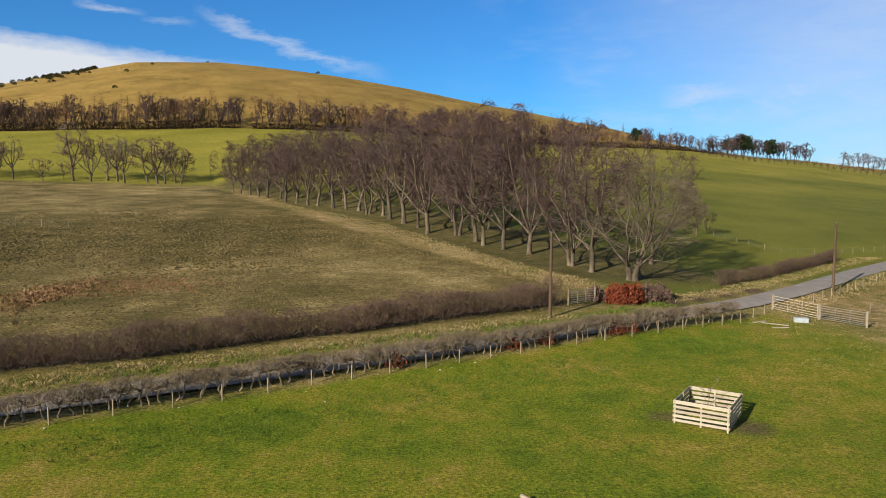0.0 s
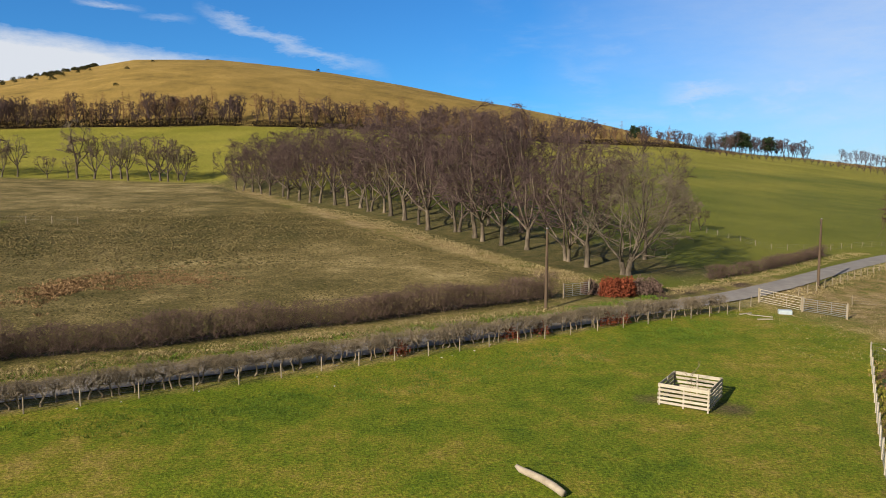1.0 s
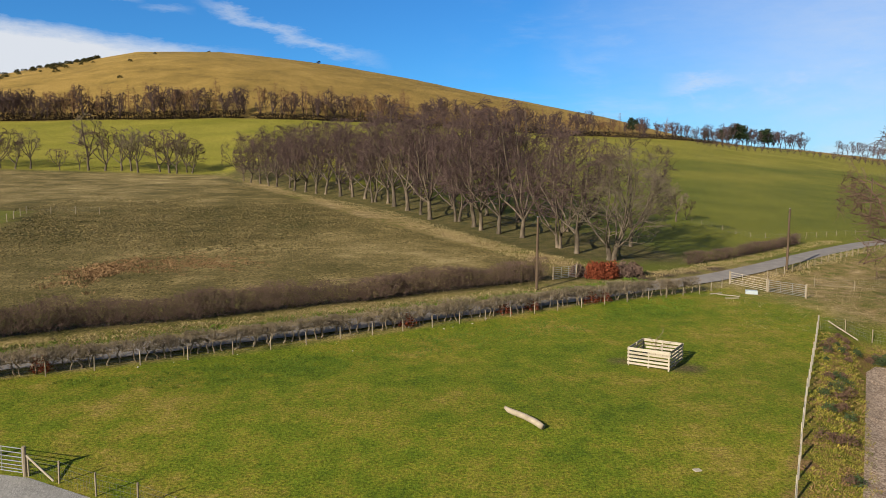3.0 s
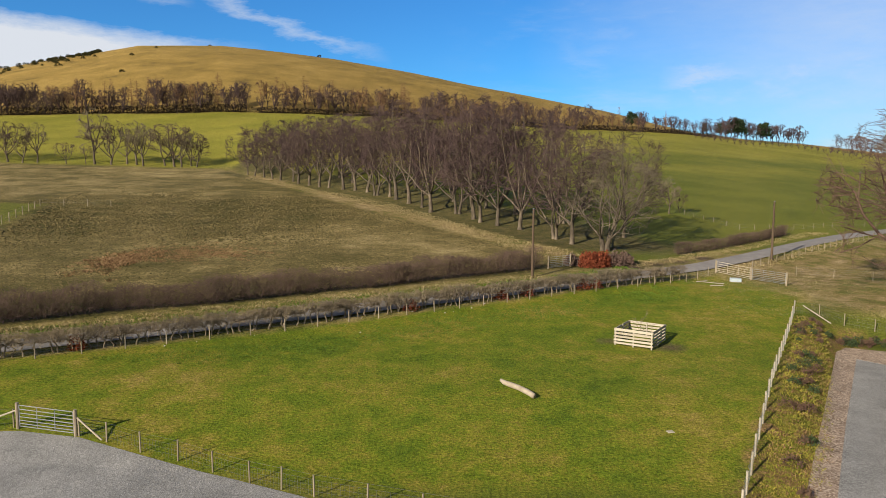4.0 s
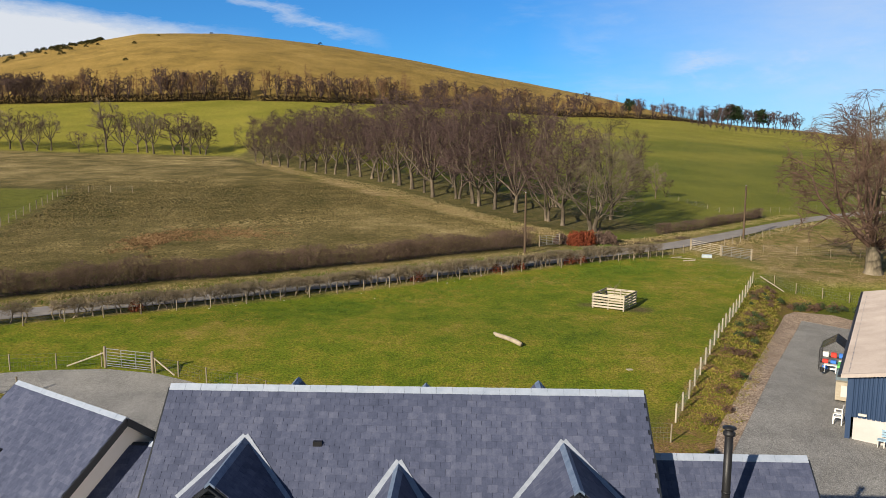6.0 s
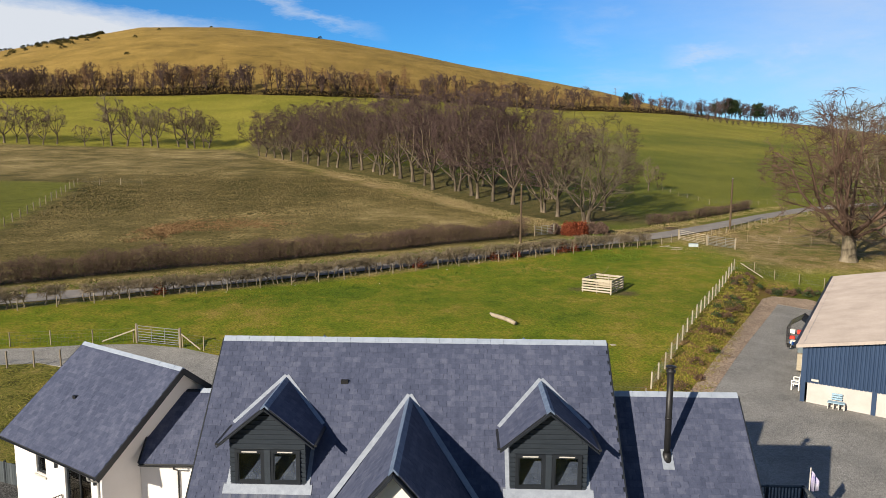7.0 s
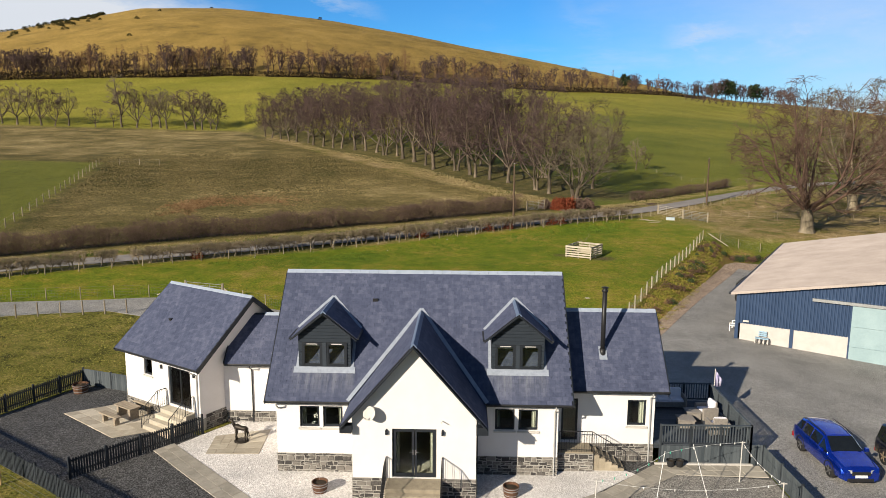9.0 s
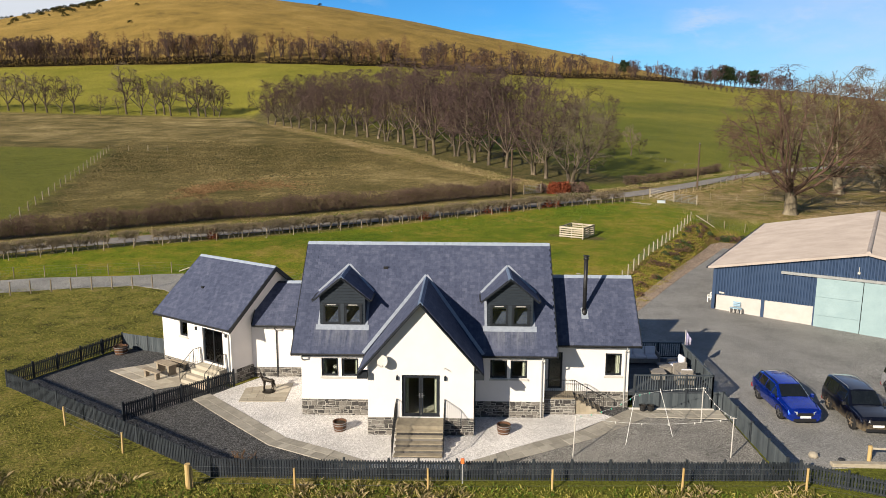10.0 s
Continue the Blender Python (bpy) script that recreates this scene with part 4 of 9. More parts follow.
# ---- house materials ----
M_WHITE = simple("white_render", (0.63, 0.605, 0.60), (0.73, 0.705, 0.70), 0.9, 0.92, 0, 0.12, 90, 0.35, 0.004, "World")
def slate_material():
    """Blue-grey slate, washed by rain down the slope, with pale lime runs below the dormers."""
    m, n, l, b = mat("blue_grey_slate", 0.68, 0, 0.16)
    a, f = noise_node(n, l, 5.0, 5, 0.6, "World"), noise_node(n, l, 25.0, 3, 0.6, "World")
    wash = noise_node(n, l, 1.0, 5, 0.65, "World", (5.0, 0.35, 0.35))
    broad = noise_node(n, l, 0.45, 3, 0.5, "World")
    both = maths(n, l, "FRACT", maths(n, l, "ADD", n.new("ShaderNodeObjectInfo").outputs["Random"], n.new("ShaderNodeNewGeometry").outputs["Random Per Island"]))
    t = maths(n, l, "ADD", maths(n, l, "MULTIPLY", a, 0.35), maths(n, l, "MULTIPLY", f, 0.2))
    t = maths(n, l, "ADD", t, maths(n, l, "ADD", maths(n, l, "MULTIPLY", wash, 0.28), maths(n, l, "MULTIPLY", broad, 0.17)))
    t = maths(n, l, "ADD", t, maths(n, l, "MULTIPLY", maths(n, l, "SUBTRACT", both, 0.5), 0.13))
    col = ramp(n, l, t, [(0.32, (0.038, 0.047, 0.084)), (0.50, (0.064, 0.075, 0.126)), (0.70, (0.112, 0.124, 0.184))])
    pos = n.new("ShaderNodeSeparateXYZ")
    l.new(n.new("ShaderNodeNewGeometry").outputs["Position"], pos.inputs[0])
    runs = None
    for cx in (-4.18, 4.35):
        side = maths(n, l, "MULTIPLY", maths(n, l, "SUBTRACT", 1.5, maths(n, l, "ABSOLUTE", maths(n, l, "SUBTRACT", pos.outputs["X"], cx))), 3.0, clamp=True)
        fall = maths(n, l, "MULTIPLY", maths(n, l, "SUBTRACT", pos.outputs["Z"], 3.5), 0.85, clamp=True)
        one = maths(n, l, "MULTIPLY", maths(n, l, "MULTIPLY", side, fall), maths(n, l, "LESS_THAN", pos.outputs["Z"], 4.62))
        runs = one if runs is None else maths(n, l, "MAXIMUM", runs, one)
    runs = maths(n, l, "MULTIPLY", runs, maths(n, l, "MULTIPLY", maths(n, l, "SUBTRACT", wash, 0.36), 2.6, clamp=True))
    col = mix(n, l, maths(n, l, "MULTIPLY", runs, 0.75), col, (0.24, 0.25, 0.27))
    l.new(col, b.inputs["Base Color"])
    bump(n, l, b, f, 0.3, 0.003)
    return m


M_SLATE = slate_material()
M_RIDGE = simple("pale_ridge_tile", (0.27, 0.32, 0.41), (0.40, 0.45, 0.55), 4, 0.5, 0.2, 0.4)
M_RIDGE_BLUE = simple("blue_clay_ridge_tile", (0.07, 0.11, 0.19), (0.17, 0.22, 0.32), 5, 0.5, 0.1, 0.3)
M_LEAD = simple("lead_flashing", (0.22, 0.25, 0.31), (0.36, 0.40, 0.48), 5, 0.6, 0.2, 0.3)
M_ANTH = simple("anthracite_paint", (0.010, 0.013, 0.019), (0.019, 0.023, 0.031), 3, 0.45, 0, 0.4, 80, 0.1, 0.002)
M_BOARD = simple("dark_blue_grey_cladding", (0.020, 0.027, 0.038), (0.034, 0.043, 0.057), 2, 0.55, 0, 0.35, 50, 0.3, 0.003, "Object", (1, 1, 6))
M_GUTTER = simple("black_gutter", (0.012, 0.013, 0.016), (0.03, 0.032, 0.036), 5, 0.4, 0, 0.4)
M_PIPE_PALE = simple("grey_downpipe", (0.30, 0.30, 0.30), (0.42, 0.42, 0.42), 5, 0.5)
M_STONE = simple("whinstone", (0.048, 0.045, 0.045), (0.180, 0.166, 0.152), 5, 0.9, 0, 0.2, 40, 0.6, 0.012, "World", None, 0.7)
M_MORTAR = simple("pale_mortar", (0.24, 0.23, 0.215), (0.34, 0.325, 0.30), 8, 0.95)
M_SILL = simple("cast_stone_sill", (0.42, 0.40, 0.38), (0.55, 0.53, 0.50), 6, 0.85)
M_SAND = simple("sandstone_paving", (0.32, 0.285, 0.23), (0.48, 0.435, 0.36), 2.5, 0.9, 0, 0.2, 40, 0.3, 0.005, "World", None, 0.45)
M_GREYSLAB = simple("grey_paving", (0.25, 0.232, 0.20), (0.40, 0.37, 0.32), 2.5, 0.9, 0, 0.2, 40, 0.3, 0.005, "World", None, 0.4)
M_ROOM = simple("dim_room_walls", (0.36, 0.34, 0.28), (0.46, 0.44, 0.37), 2, 0.9)
M_CURTAIN = simple("pale_curtain", (0.42, 0.42, 0.36), (0.62, 0.62, 0.55), 4, 0.9, 0, 0.1, 30, 0.5, 0.02, "Object", (6, 6, 0.4))
M_CHROME = simple("brushed_steel", (0.55, 0.55, 0.56), (0.7, 0.7, 0.71), 6, 0.3, 0.9, 0.5)
M_BLACKM = simple("black_painted_steel", (0.010, 0.010, 0.012), (0.025, 0.025, 0.028), 6, 0.45, 0.2, 0.4)


def glass_material():
    m, n, l, b = mat("window_glass", 0.03)
    n.remove(b)
    out = n["Material Output"]
    tr, gl, mx, fr = n.new("ShaderNodeBsdfTransparent"), n.new("ShaderNodeBsdfGlossy"), n.new("ShaderNodeMixShader"), n.new("ShaderNodeFresnel")
    tr.inputs[0].default_value = (0.82, 0.86, 0.84, 1)
    gl.inputs["Roughness"].default_value = 0.02
    fr.inputs[0].default_value = 1.6
    l.new(fr.outputs[0], mx.inputs[0])
    l.new(tr.outputs[0], mx.inputs[1])
    l.new(gl.outputs[0], mx.inputs[2])
    l.new(mx.outputs[0], out.inputs[0])
    return m


M_GLASS = glass_material()
M_LUSHLEAF = simple("houseplant_green", (0.03, 0.07, 0.015), (0.07, 0.13, 0.03), 5, 0.6)

house = thing("house", "white-rendered house with slate roofs and stone plinth", "house")


def wall_panel(g, m, u0, u1, z0, z1, holes, thick=0.3):
    """A wall in the plane y = 0 of m, facing -y, with holes (u0, u1, z0, z1) right through."""
    us = sorted({u0, u1, *[h[0] for h in holes], *[h[1] for h in holes]})
    zs = sorted({z0, z1, *[h[2] for h in holes], *[h[3] for h in holes]})
    t = Geo()
    for a, b in zip(us, us[1:]):
        run = None
        for c, d in zip(zs, zs[1:]):
            inside = any(h[0] <= a and b <= h[1] and h[2] <= c and d <= h[3] for h in holes)
            if inside:
                if run:
                    t.box(a, b, 0, thick, *run)
                run = None
            else:
                run = (run[0], d) if run else (c, d)
        if run:
            t.box(a, b, 0, thick, *run)
    t.move(m)
    g.add(t.v, t.f)


def window(parent, m, u0, u1, z0, z1, sill=True, lights=1, recess=0.08, bar=0.06, name="window"):
    """Frame, panes and sill of a window in a wall that faces -y in m."""
    w = part(name, Geo().box(u0, u1, recess, recess + 0.07, z0, z0 + bar).box(u0, u1, recess, recess + 0.07, z1 - bar, z1).box(u0, u0 + bar, recess, recess + 0.07, z0 + bar, z1 - bar).box(u1 - bar, u1, recess, recess + 0.07, z0 + bar, z1 - bar).move(m), M_ANTH, parent, "anthracite framed window")
    for k in range(lights):
        a, b = u0 + bar + (u1 - u0 - 2 * bar) * k / lights, u0 + bar + (u1 - u0 - 2 * bar) * (k + 1) / lights
        if k:
            part("mullion", Geo().box(a - 0.03, a + 0.03, recess - 0.002, recess + 0.07, z0 + bar, z1 - bar).move(m), M_ANTH, w)
        c = 0.035
        part("sash", Geo().box(a, b, recess + 0.015, recess + 0.05, z0 + bar, z0 + bar + c).box(a, b, recess + 0.015, recess + 0.05, z1 - bar - c, z1 - bar).box(a, a + c, recess + 0.015, recess + 0.05, z0 + bar + c, z1 - bar - c).box(b - c, b, recess + 0.015, recess + 0.05, z0 + bar + c, z1 - bar - c).move(m), M_ANTH, w)
        p = part("pane", Geo().box(a + c, b - c, recess + 0.028, recess + 0.034, z0 + bar + c, z1 - bar - c).move(m), M_GLASS, w)
        p.visible_shadow = False
    if sill:
        part("sill", Geo().hexa([m @ Vector(q) for q in ((u0 - 0.06, -0.07, z0 - 0.10), (u1 + 0.06, -0.07, z0 - 0.10), (u1 + 0.06, recess + 0.05, z0 - 0.10), (u0 - 0.06, recess + 0.05, z0 - 0.10), (u0 - 0.06, -0.07, z0 - 0.03), (u1 + 0.06, -0.07, z0 - 0.03), (u1 + 0.06, recess + 0.05, z0), (u0 - 0.06, recess + 0.05, z0))]), M_SILL, w, "pale cast stone sill")
    return w


STONE_JOBS = []


def plinth(parent, m, u0, u1, z0, z1, thick=0.3):
    """A mortar band; its stones are laid at the end of the file."""
    p = part("plinth", Geo().box(u0, u1, -0.015, thick, z0, z1).move(m), M_MORTAR, parent, "grey rubble stone plinth")
    STONE_JOBS.append((p, m, u0, u1, z0, z1))
    return p


SLATE_JOBS = []


def roof_plane(parent, a, b, d, near=False, skip=None, thick=0.09, name="roof_slope"):
    """A roof slope: eave from a to b (as seen from outside, left to right), and up the verge from a to d."""
    a, b, d = Vector(a), Vector(b), Vector(d)
    u, v = b - a, d - a
    n = u.cross(v).normalized()
    base = part(name, Geo().hexa([a - n * thick, b - n * thick, b + v - n * thick, d - n * thick, a - n * 0.012, b - n * 0.012, b + v - n * 0.012, d - n * 0.012]), M_ANTH, parent, "blue-grey slate roof slope")
    SLATE_JOBS.append((base, a, u, v, n, near, skip))
    return base


def ridge(parent, p, q, material, pitch=45, w=0.14, step=0.45):
    """Angled ridge tiles from p to q."""
    p, q = Vector(p), Vector(q)
    ln = (q - p).length
    k = max(1, round(ln / step))
    side = (q - p).normalized().cross(Vector((0, 0, 1))).normalized()
    dn = math.tan(radians(pitch)) * w
    for i in range(k):
        a, b = p + (q - p) * (i / k), p + (q - p) * ((i + 0.985) / k)
        up = Vector((0, 0, 0.035 + 0.004 * (i % 2)))
        lo = Vector((0, 0, -0.03))
        g = Geo().hexa([a + lo, b + lo, b + side * w - Vector((0, 0, dn)) + lo, a + side * w - Vector((0, 0, dn)) + lo, a + up, b + up, b + side * w - Vector((0, 0, dn)) + up, a + side * w - Vector((0, 0, dn)) + up])
        g.hexa([b + lo, a + lo, a - side * w - Vector((0, 0, dn)) + lo, b - side * w - Vector((0, 0, dn)) + lo, b + up, a + up, a - side * w - Vector((0, 0, dn)) + up, b - side * w - Vector((0, 0, dn)) + up])
        part("ridge_tile", g, material, parent)


def strip(parent, p, q, w, h, material, name, up=(0, 0, 1)):
    """A square bar from p to q."""
    p, q, up = Vector(p), Vector(q), Vector(up)
    d = (q - p).normalized()
    s = d.cross(up).normalized() * w / 2
    t = s.cross(d).normalized() * h / 2
    return part(name, Geo().hexa([p - s - t, p + s - t, q + s - t, q - s - t, p - s + t, p + s + t, q + s + t, q - s + t]), material, parent)


I4 = Matrix.Identity(4)
FRONT = Matrix.Translation((0, 2.25, 0))
PORCH = I4
# main walls
for u0, u1, holes in ((-6.2, -2.53, ((-5.17, -4.31, 2.1, 3.06), (-4.15, -3.29, 2.1, 3.06))), (2.51, 6.1, ((3.36, 4.21, 2.1, 3.06), (4.38, 5.22, 2.1, 3.06)))):
    g = Geo()
    wall_panel(g, FRONT, u0, u1, 0.88, 3.5, holes)
    part("front_wall", g.weld(), M_WHITE, house, "white rendered wall")
for x0, x1 in ((-6.2, -5.9), (5.8, 6.1)):
    part("gable_wall", Geo().prism([(0, 2.55, 0), (0, 10.8, 0), (0, 10.8, 3.6), (0, 6.67, 7.9), (0, 2.55, 3.7)], (x0, 0, 0), (x1, 0, 0)), M_WHITE, house, "white rendered gable wall")
part("back_wall", Geo().box(-6.2, 6.1, 10.8, 11.1, 0, 3.6), M_WHITE, house)
part("floor_slab", Geo().box(-5.9, 5.8, 2.56, 10.8, 0.75, 0.93).box(-2.2, 2.2, 0.31, 2.56, 0.75, 0.93), M_ROOM, house)
part("upper_floor", Geo().box(-5.9, 5.8, 2.55, 10.8, 3.52, 3.66), M_ROOM, house)
part("inner_wall", Geo().box(-5.9, 5.8, 6.4, 6.55, 0.93, 3.52).box(-5.9, 5.8, 6.4, 6.55, 3.66, 7.6).box(-2.3, -2.2, 2.55, 6.4, 0.93, 3.52).box(2.2, 2.3, 2.55, 6.4, 0.93, 3.52), M_ROOM, house)
plinth(house, FRONT, -6.22, -2.53, -0.2, 0.88)
plinth(house, FRONT, 2.51, 6.12, -0.2, 0.88)
part("main_side_plinth", Geo().box(-6.22, -5.9, 2.56, 11.1, -0.2, 0.88).box(5.8, 6.12, 2.56, 11.1, -0.2, 0.88), M_MORTAR, house)
for u0, u1 in ((-5.17, -4.31), (-4.15, -3.29), (3.36, 4.21), (4.38, 5.22)):
    window(house, FRONT, u0, u1, 2.1, 3.06)
# porch gable
g = Geo()
wall_panel(g, PORCH, -2.53, 2.51, 0.92, 3.05, [(-0.9, 0.9, 0.95, 3.05)])
g.prism([(-2.53, 0, 3.05), (2.51, 0, 3.05), (2.51, 0, 3.55), (0, 0, 6.42), (-2.53, 0, 3.55)], (0, 0, 0), (0, 0.3, 0))
g.box(-2.53, -2.23, 0.3, 2.55, 0.92, 3.5).box(2.21, 2.51, 0.3, 2.55, 0.92, 3.5)
part("porch_wall", g.weld(), M_WHITE, house, "white rendered gable wall")
plinth(house, PORCH, -2.55, 2.53, -0.2, 0.92)
sidem = Matrix.Translation((2.53, 0, 0)) @ pose(0, 0, 0, 0, 0, 90)
plinth(house, sidem, 0.3, 2.26, -0.2, 0.92)
sidem = Matrix.Translation((-2.55, 2.26, 0)) @ pose(0, 0, 0, 0, 0, -90)
plinth(house, sidem, 0.0, 1.96, -0.2, 0.92)
door = part("french_door", Geo().box(-0.9, 0.9, 0.08, 0.16, 2.99, 3.05).box(-0.9, -0.84, 0.08, 0.16, 0.95, 2.99).box(0.84, 0.9, 0.08, 0.16, 0.95, 2.99).box(-0.9, 0.9, 0.06, 0.2, 0.92, 0.97), M_ANTH, house, "closed anthracite glazed double door")
for s in (-1, 1):
    a, b = sorted((s * 0.012, s * 0.84))
    part("leaf", Geo().box(a, b, 0.09, 0.15, 0.97, 1.10).box(a, b, 0.09, 0.15, 2.89, 2.99).box(a, a + 0.09, 0.09, 0.15, 1.10, 2.89).box(b - 0.09, b, 0.09, 0.15, 1.10, 2.89), M_ANTH, door)
    part("pane", Geo().box(a + 0.09, b - 0.09, 0.115, 0.122, 1.10, 2.89), M_GLASS, door).visible_shadow = False
    part("handle", Geo().box(s * 0.055 - 0.02, s * 0.055 + 0.02, 0.075, 0.09, 1.9, 2.12).tube([(s * 0.055, 0.05, 2.03), (s * 0.20, 0.045, 2.03)], 0.012, 6), M_CHROME, door, "brushed steel lever handle")
    part("curtain", Geo().prism([(s * (0.62 + 0.05 * k), 0.42 + 0.05 * (k % 2), 1.0) for k in range(5)] + [(s * (0.82 - 0.05 * k), 0.50 + 0.05 * (k % 2), 1.0) for k in range(5)], (0, 0, 0), (0, 0, 1.95)), M_CURTAIN, house, "pale drawn-back curtain")
for s in (-1.12, 1.15):
    part("wall_lamp", Geo().soft_box(s - 0.05, s + 0.05, -0.10, 0.0, 2.82, 3.0).box(s - 0.03, s + 0.03, -0.02, 0.01, 2.78, 3.04), M_ANTH, house, "small dark up-and-down wall light")
part("bracket", Geo().tube([(1.12, -0.02, 3.42), (1.12, -0.35, 3.46)], 0.018, 5), M_CHROME, house)
for a, b, y in ((-5.13, -4.95, 2.55), (-3.50, -3.32, 2.55), (3.40, 3.58, 2.55), (4.98, 5.19, 2.55), (10.02, 10.25, 4.1)):
    n = 4
    pts = [(a + (b - a) * k / n, y + 0.05 * (k % 2), 1.9) for k in range(n + 1)]
    part("curtain", Geo().prism(pts + [(x, v + 0.06, z) for x, v, z in reversed(pts)], (0, 0, -0.15), (0, 0, 1.2)), M_CURTAIN, house, "pale drawn-back curtain")
M_PETAL = simple("white_petals", (0.62, 0.60, 0.58), (0.78, 0.76, 0.74), 9, 0.7)
M_POT = simple("glazed_pot", (0.30, 0.30, 0.30), (0.45, 0.45, 0.45), 6, 0.4)
orchid = thing("houseplant", "white orchid in a grey pot behind the window", "houseplant", pose(-4.62, 2.52, 2.08))
part("pot", Geo().lathe([(0.05, 0), (0.08, 0.02), (0.09, 0.14), (0.075, 0.14), (0.06, 0.1)], (0, 0, 0), 12), M_POT, orchid)
part("stem", Geo().tube([(0, 0, 0.1), (0.03, 0, 0.35), (0.12, -0.02, 0.52), (0.2, -0.02, 0.5)], 0.008, 5), M_LUSHLEAF, orchid)
for k in range(9):
    a, r0 = k * 2.4, 0.035 + 0.005 * (k % 3)
    cx, cz = 0.04 + 0.02 * k, 0.40 + 0.10 * math.sin(k * 0.5)
    part("flower", Geo().lathe([(0.005, 0), (r0, 0.015), (r0 * 1.2, 0.035), (0.01, 0.02)], (0, 0, 0), 6).move(pose(cx + 0.03 * math.cos(a), -0.03, cz + 0.04 * math.sin(a), 70, 10 * (k % 3), 20 * k)), M_PETAL, orchid)
# satellite dish on the porch wall
dish = thing("satellite_dish", "white satellite dish on the gable wall", "satellite dish", pose(-1.75, -0.30, 3.80, 68, 0, -28) @ Matrix.Scale(0.78, 4))
part("reflector", Geo().lathe([(0.02, 0), (0.15, 0.012), (0.27, 0.045), (0.36, 0.085), (0.37, 0.08), (0.27, 0.03), (0.15, -0.005), (0.02, -0.012)], (0, 0, 0), 24), M_SILL, dish, smooth=True)
part("arm", Geo().tube([(0, -0.34, 0.05), (0, -0.28, 0.38)], 0.014, 6), M_CHROME, dish)
part("receiver", Geo().tube([(0, -0.29, 0.34), (0, -0.22, 0.42)], 0.04, 8), M_SILL, dish)
part("mount", Geo().tube([(0, 0.0, -0.01), (0.0, 0.22, -0.18), (0.05, 0.28, -0.36)], 0.022, 6), M_CHROME, dish)

# main roof: the front slope shows, so its slates are single
RZ, EZ = 8.25, 3.42
roof_plane(house, (-6.6, 1.92, EZ), (6.68, 1.92, EZ), (-6.6, 6.67, RZ), True)
roof_plane(house, (6.68, 11.42, EZ), (-6.6, 11.42, EZ), (6.68, 6.67, RZ))
ridge(house, (-6.6, 6.67, RZ), (6.68, 6.67, RZ), M_RIDGE)
for x in (-6.62, 6.70):
    strip(house, (x, 1.90, EZ - 0.12), (x, 6.67, RZ - 0.12), 0.04, 0.2, M_ANTH, "verge_board")
    strip(house, (x, 11.44, EZ - 0.12), (x, 6.67, RZ - 0.12), 0.04, 0.2, M_ANTH, "verge_board")


def gutter(parent, x0, x1, y, z, m=I4):
    g = Geo()
    pts = [(math.cos(a) * 0.06, math.sin(a) * 0.06) for a in np.linspace(math.pi, 2 * math.pi, 7)] + [(math.cos(a) * 0.05, math.sin(a) * 0.05) for a in np.linspace(2 * math.pi, math.pi, 7)]
    g.prism([(0, y + a, z + b) for a, b in pts], (x0, 0, 0), (x1, 0, 0))
    g.box(x0, x1, y + 0.07, y + 0.095, z - 0.12, z + 0.03)
    return part("gutter", g.move(m), M_GUTTER, parent, "black half-round gutter")


def downpipe(parent, x, y, z0, z1, wall_y, material=M_GUTTER, m=I4):
    return part("downpipe", Geo().tube([m @ Vector(p) for p in ((x, y, z1), (x, y + 0.02, z1 - 0.12), (x, wall_y - 0.05, z1 - 0.35), (x, wall_y - 0.05, z0))], 0.035, 7), material, parent)


gutter(house, -6.6, -2.95, 1.86, EZ - 0.03)
gutter(house, 2.95, 6.68, 1.86, EZ - 0.03)
downpipe(house, 5.95, 1.86, 0.0, EZ - 0.1, 2.25, M_PIPE_PALE)
downpipe(house, -6.1, 1.86, 3.0, EZ - 0.1, 2.25, M_PIPE_PALE)
downpipe(house, 2.6, 1.9, 0.0, EZ - 0.1, 2.25)
# porch roof
PZ, PE = 6.68, 3.30
for s in (-1, 1):
    if s < 0:
        roof_plane(house, (-2.92, 5.2, PE), (-2.92, -0.3, PE), (0, 5.2, PZ), True)
    else:
        roof_plane(house, (2.92, -0.3, PE), (2.92, 5.2, PE), (0, -0.3, PZ), True)
    strip(house, (s * 2.95, -0.32, PE - 0.12), (0, -0.32, PZ - 0.13), 0.05, 0.26, M_ANTH, "barge_board", (0, 1, 0))
    part("soffit", Geo().hexa([(s * 2.9, -0.29, PE - 0.16), (s * 2.9, 0.0, PE - 0.16), (0, 0.0, PZ - 0.2), (0, -0.29, PZ - 0.2), (s * 2.9, -0.29, PE - 0.13), (s * 2.9, 0, PE - 0.13), (0, 0, PZ - 0.17), (0, -0.29, PZ - 0.17)]), M_ANTH, house)
    part("boxed_eave", Geo().box(min(s * 2.5, s * 2.98), max(s * 2.5, s * 2.98), -0.34, 0.02, PE - 0.34, PE - 0.02), M_ANTH, house)
    part("side_fascia", Geo().box(min(s * 2.9, s * 2.98), max(s * 2.9, s * 2.98), 0.02, 1.9, PE - 0.24, PE - 0.03), M_ANTH, house)
    strip(house, (s * 3.0, 1.88, EZ + 0.05), (0, 5.16, PZ + 0.075), 0.17, 0.02, M_LEAD, "valley_flashing", (0, -0.7, 0.7))
ridge(house, (0, -0.32, PZ), (0, 5.2, PZ), M_RIDGE_BLUE, 49, 0.13, 0.4)


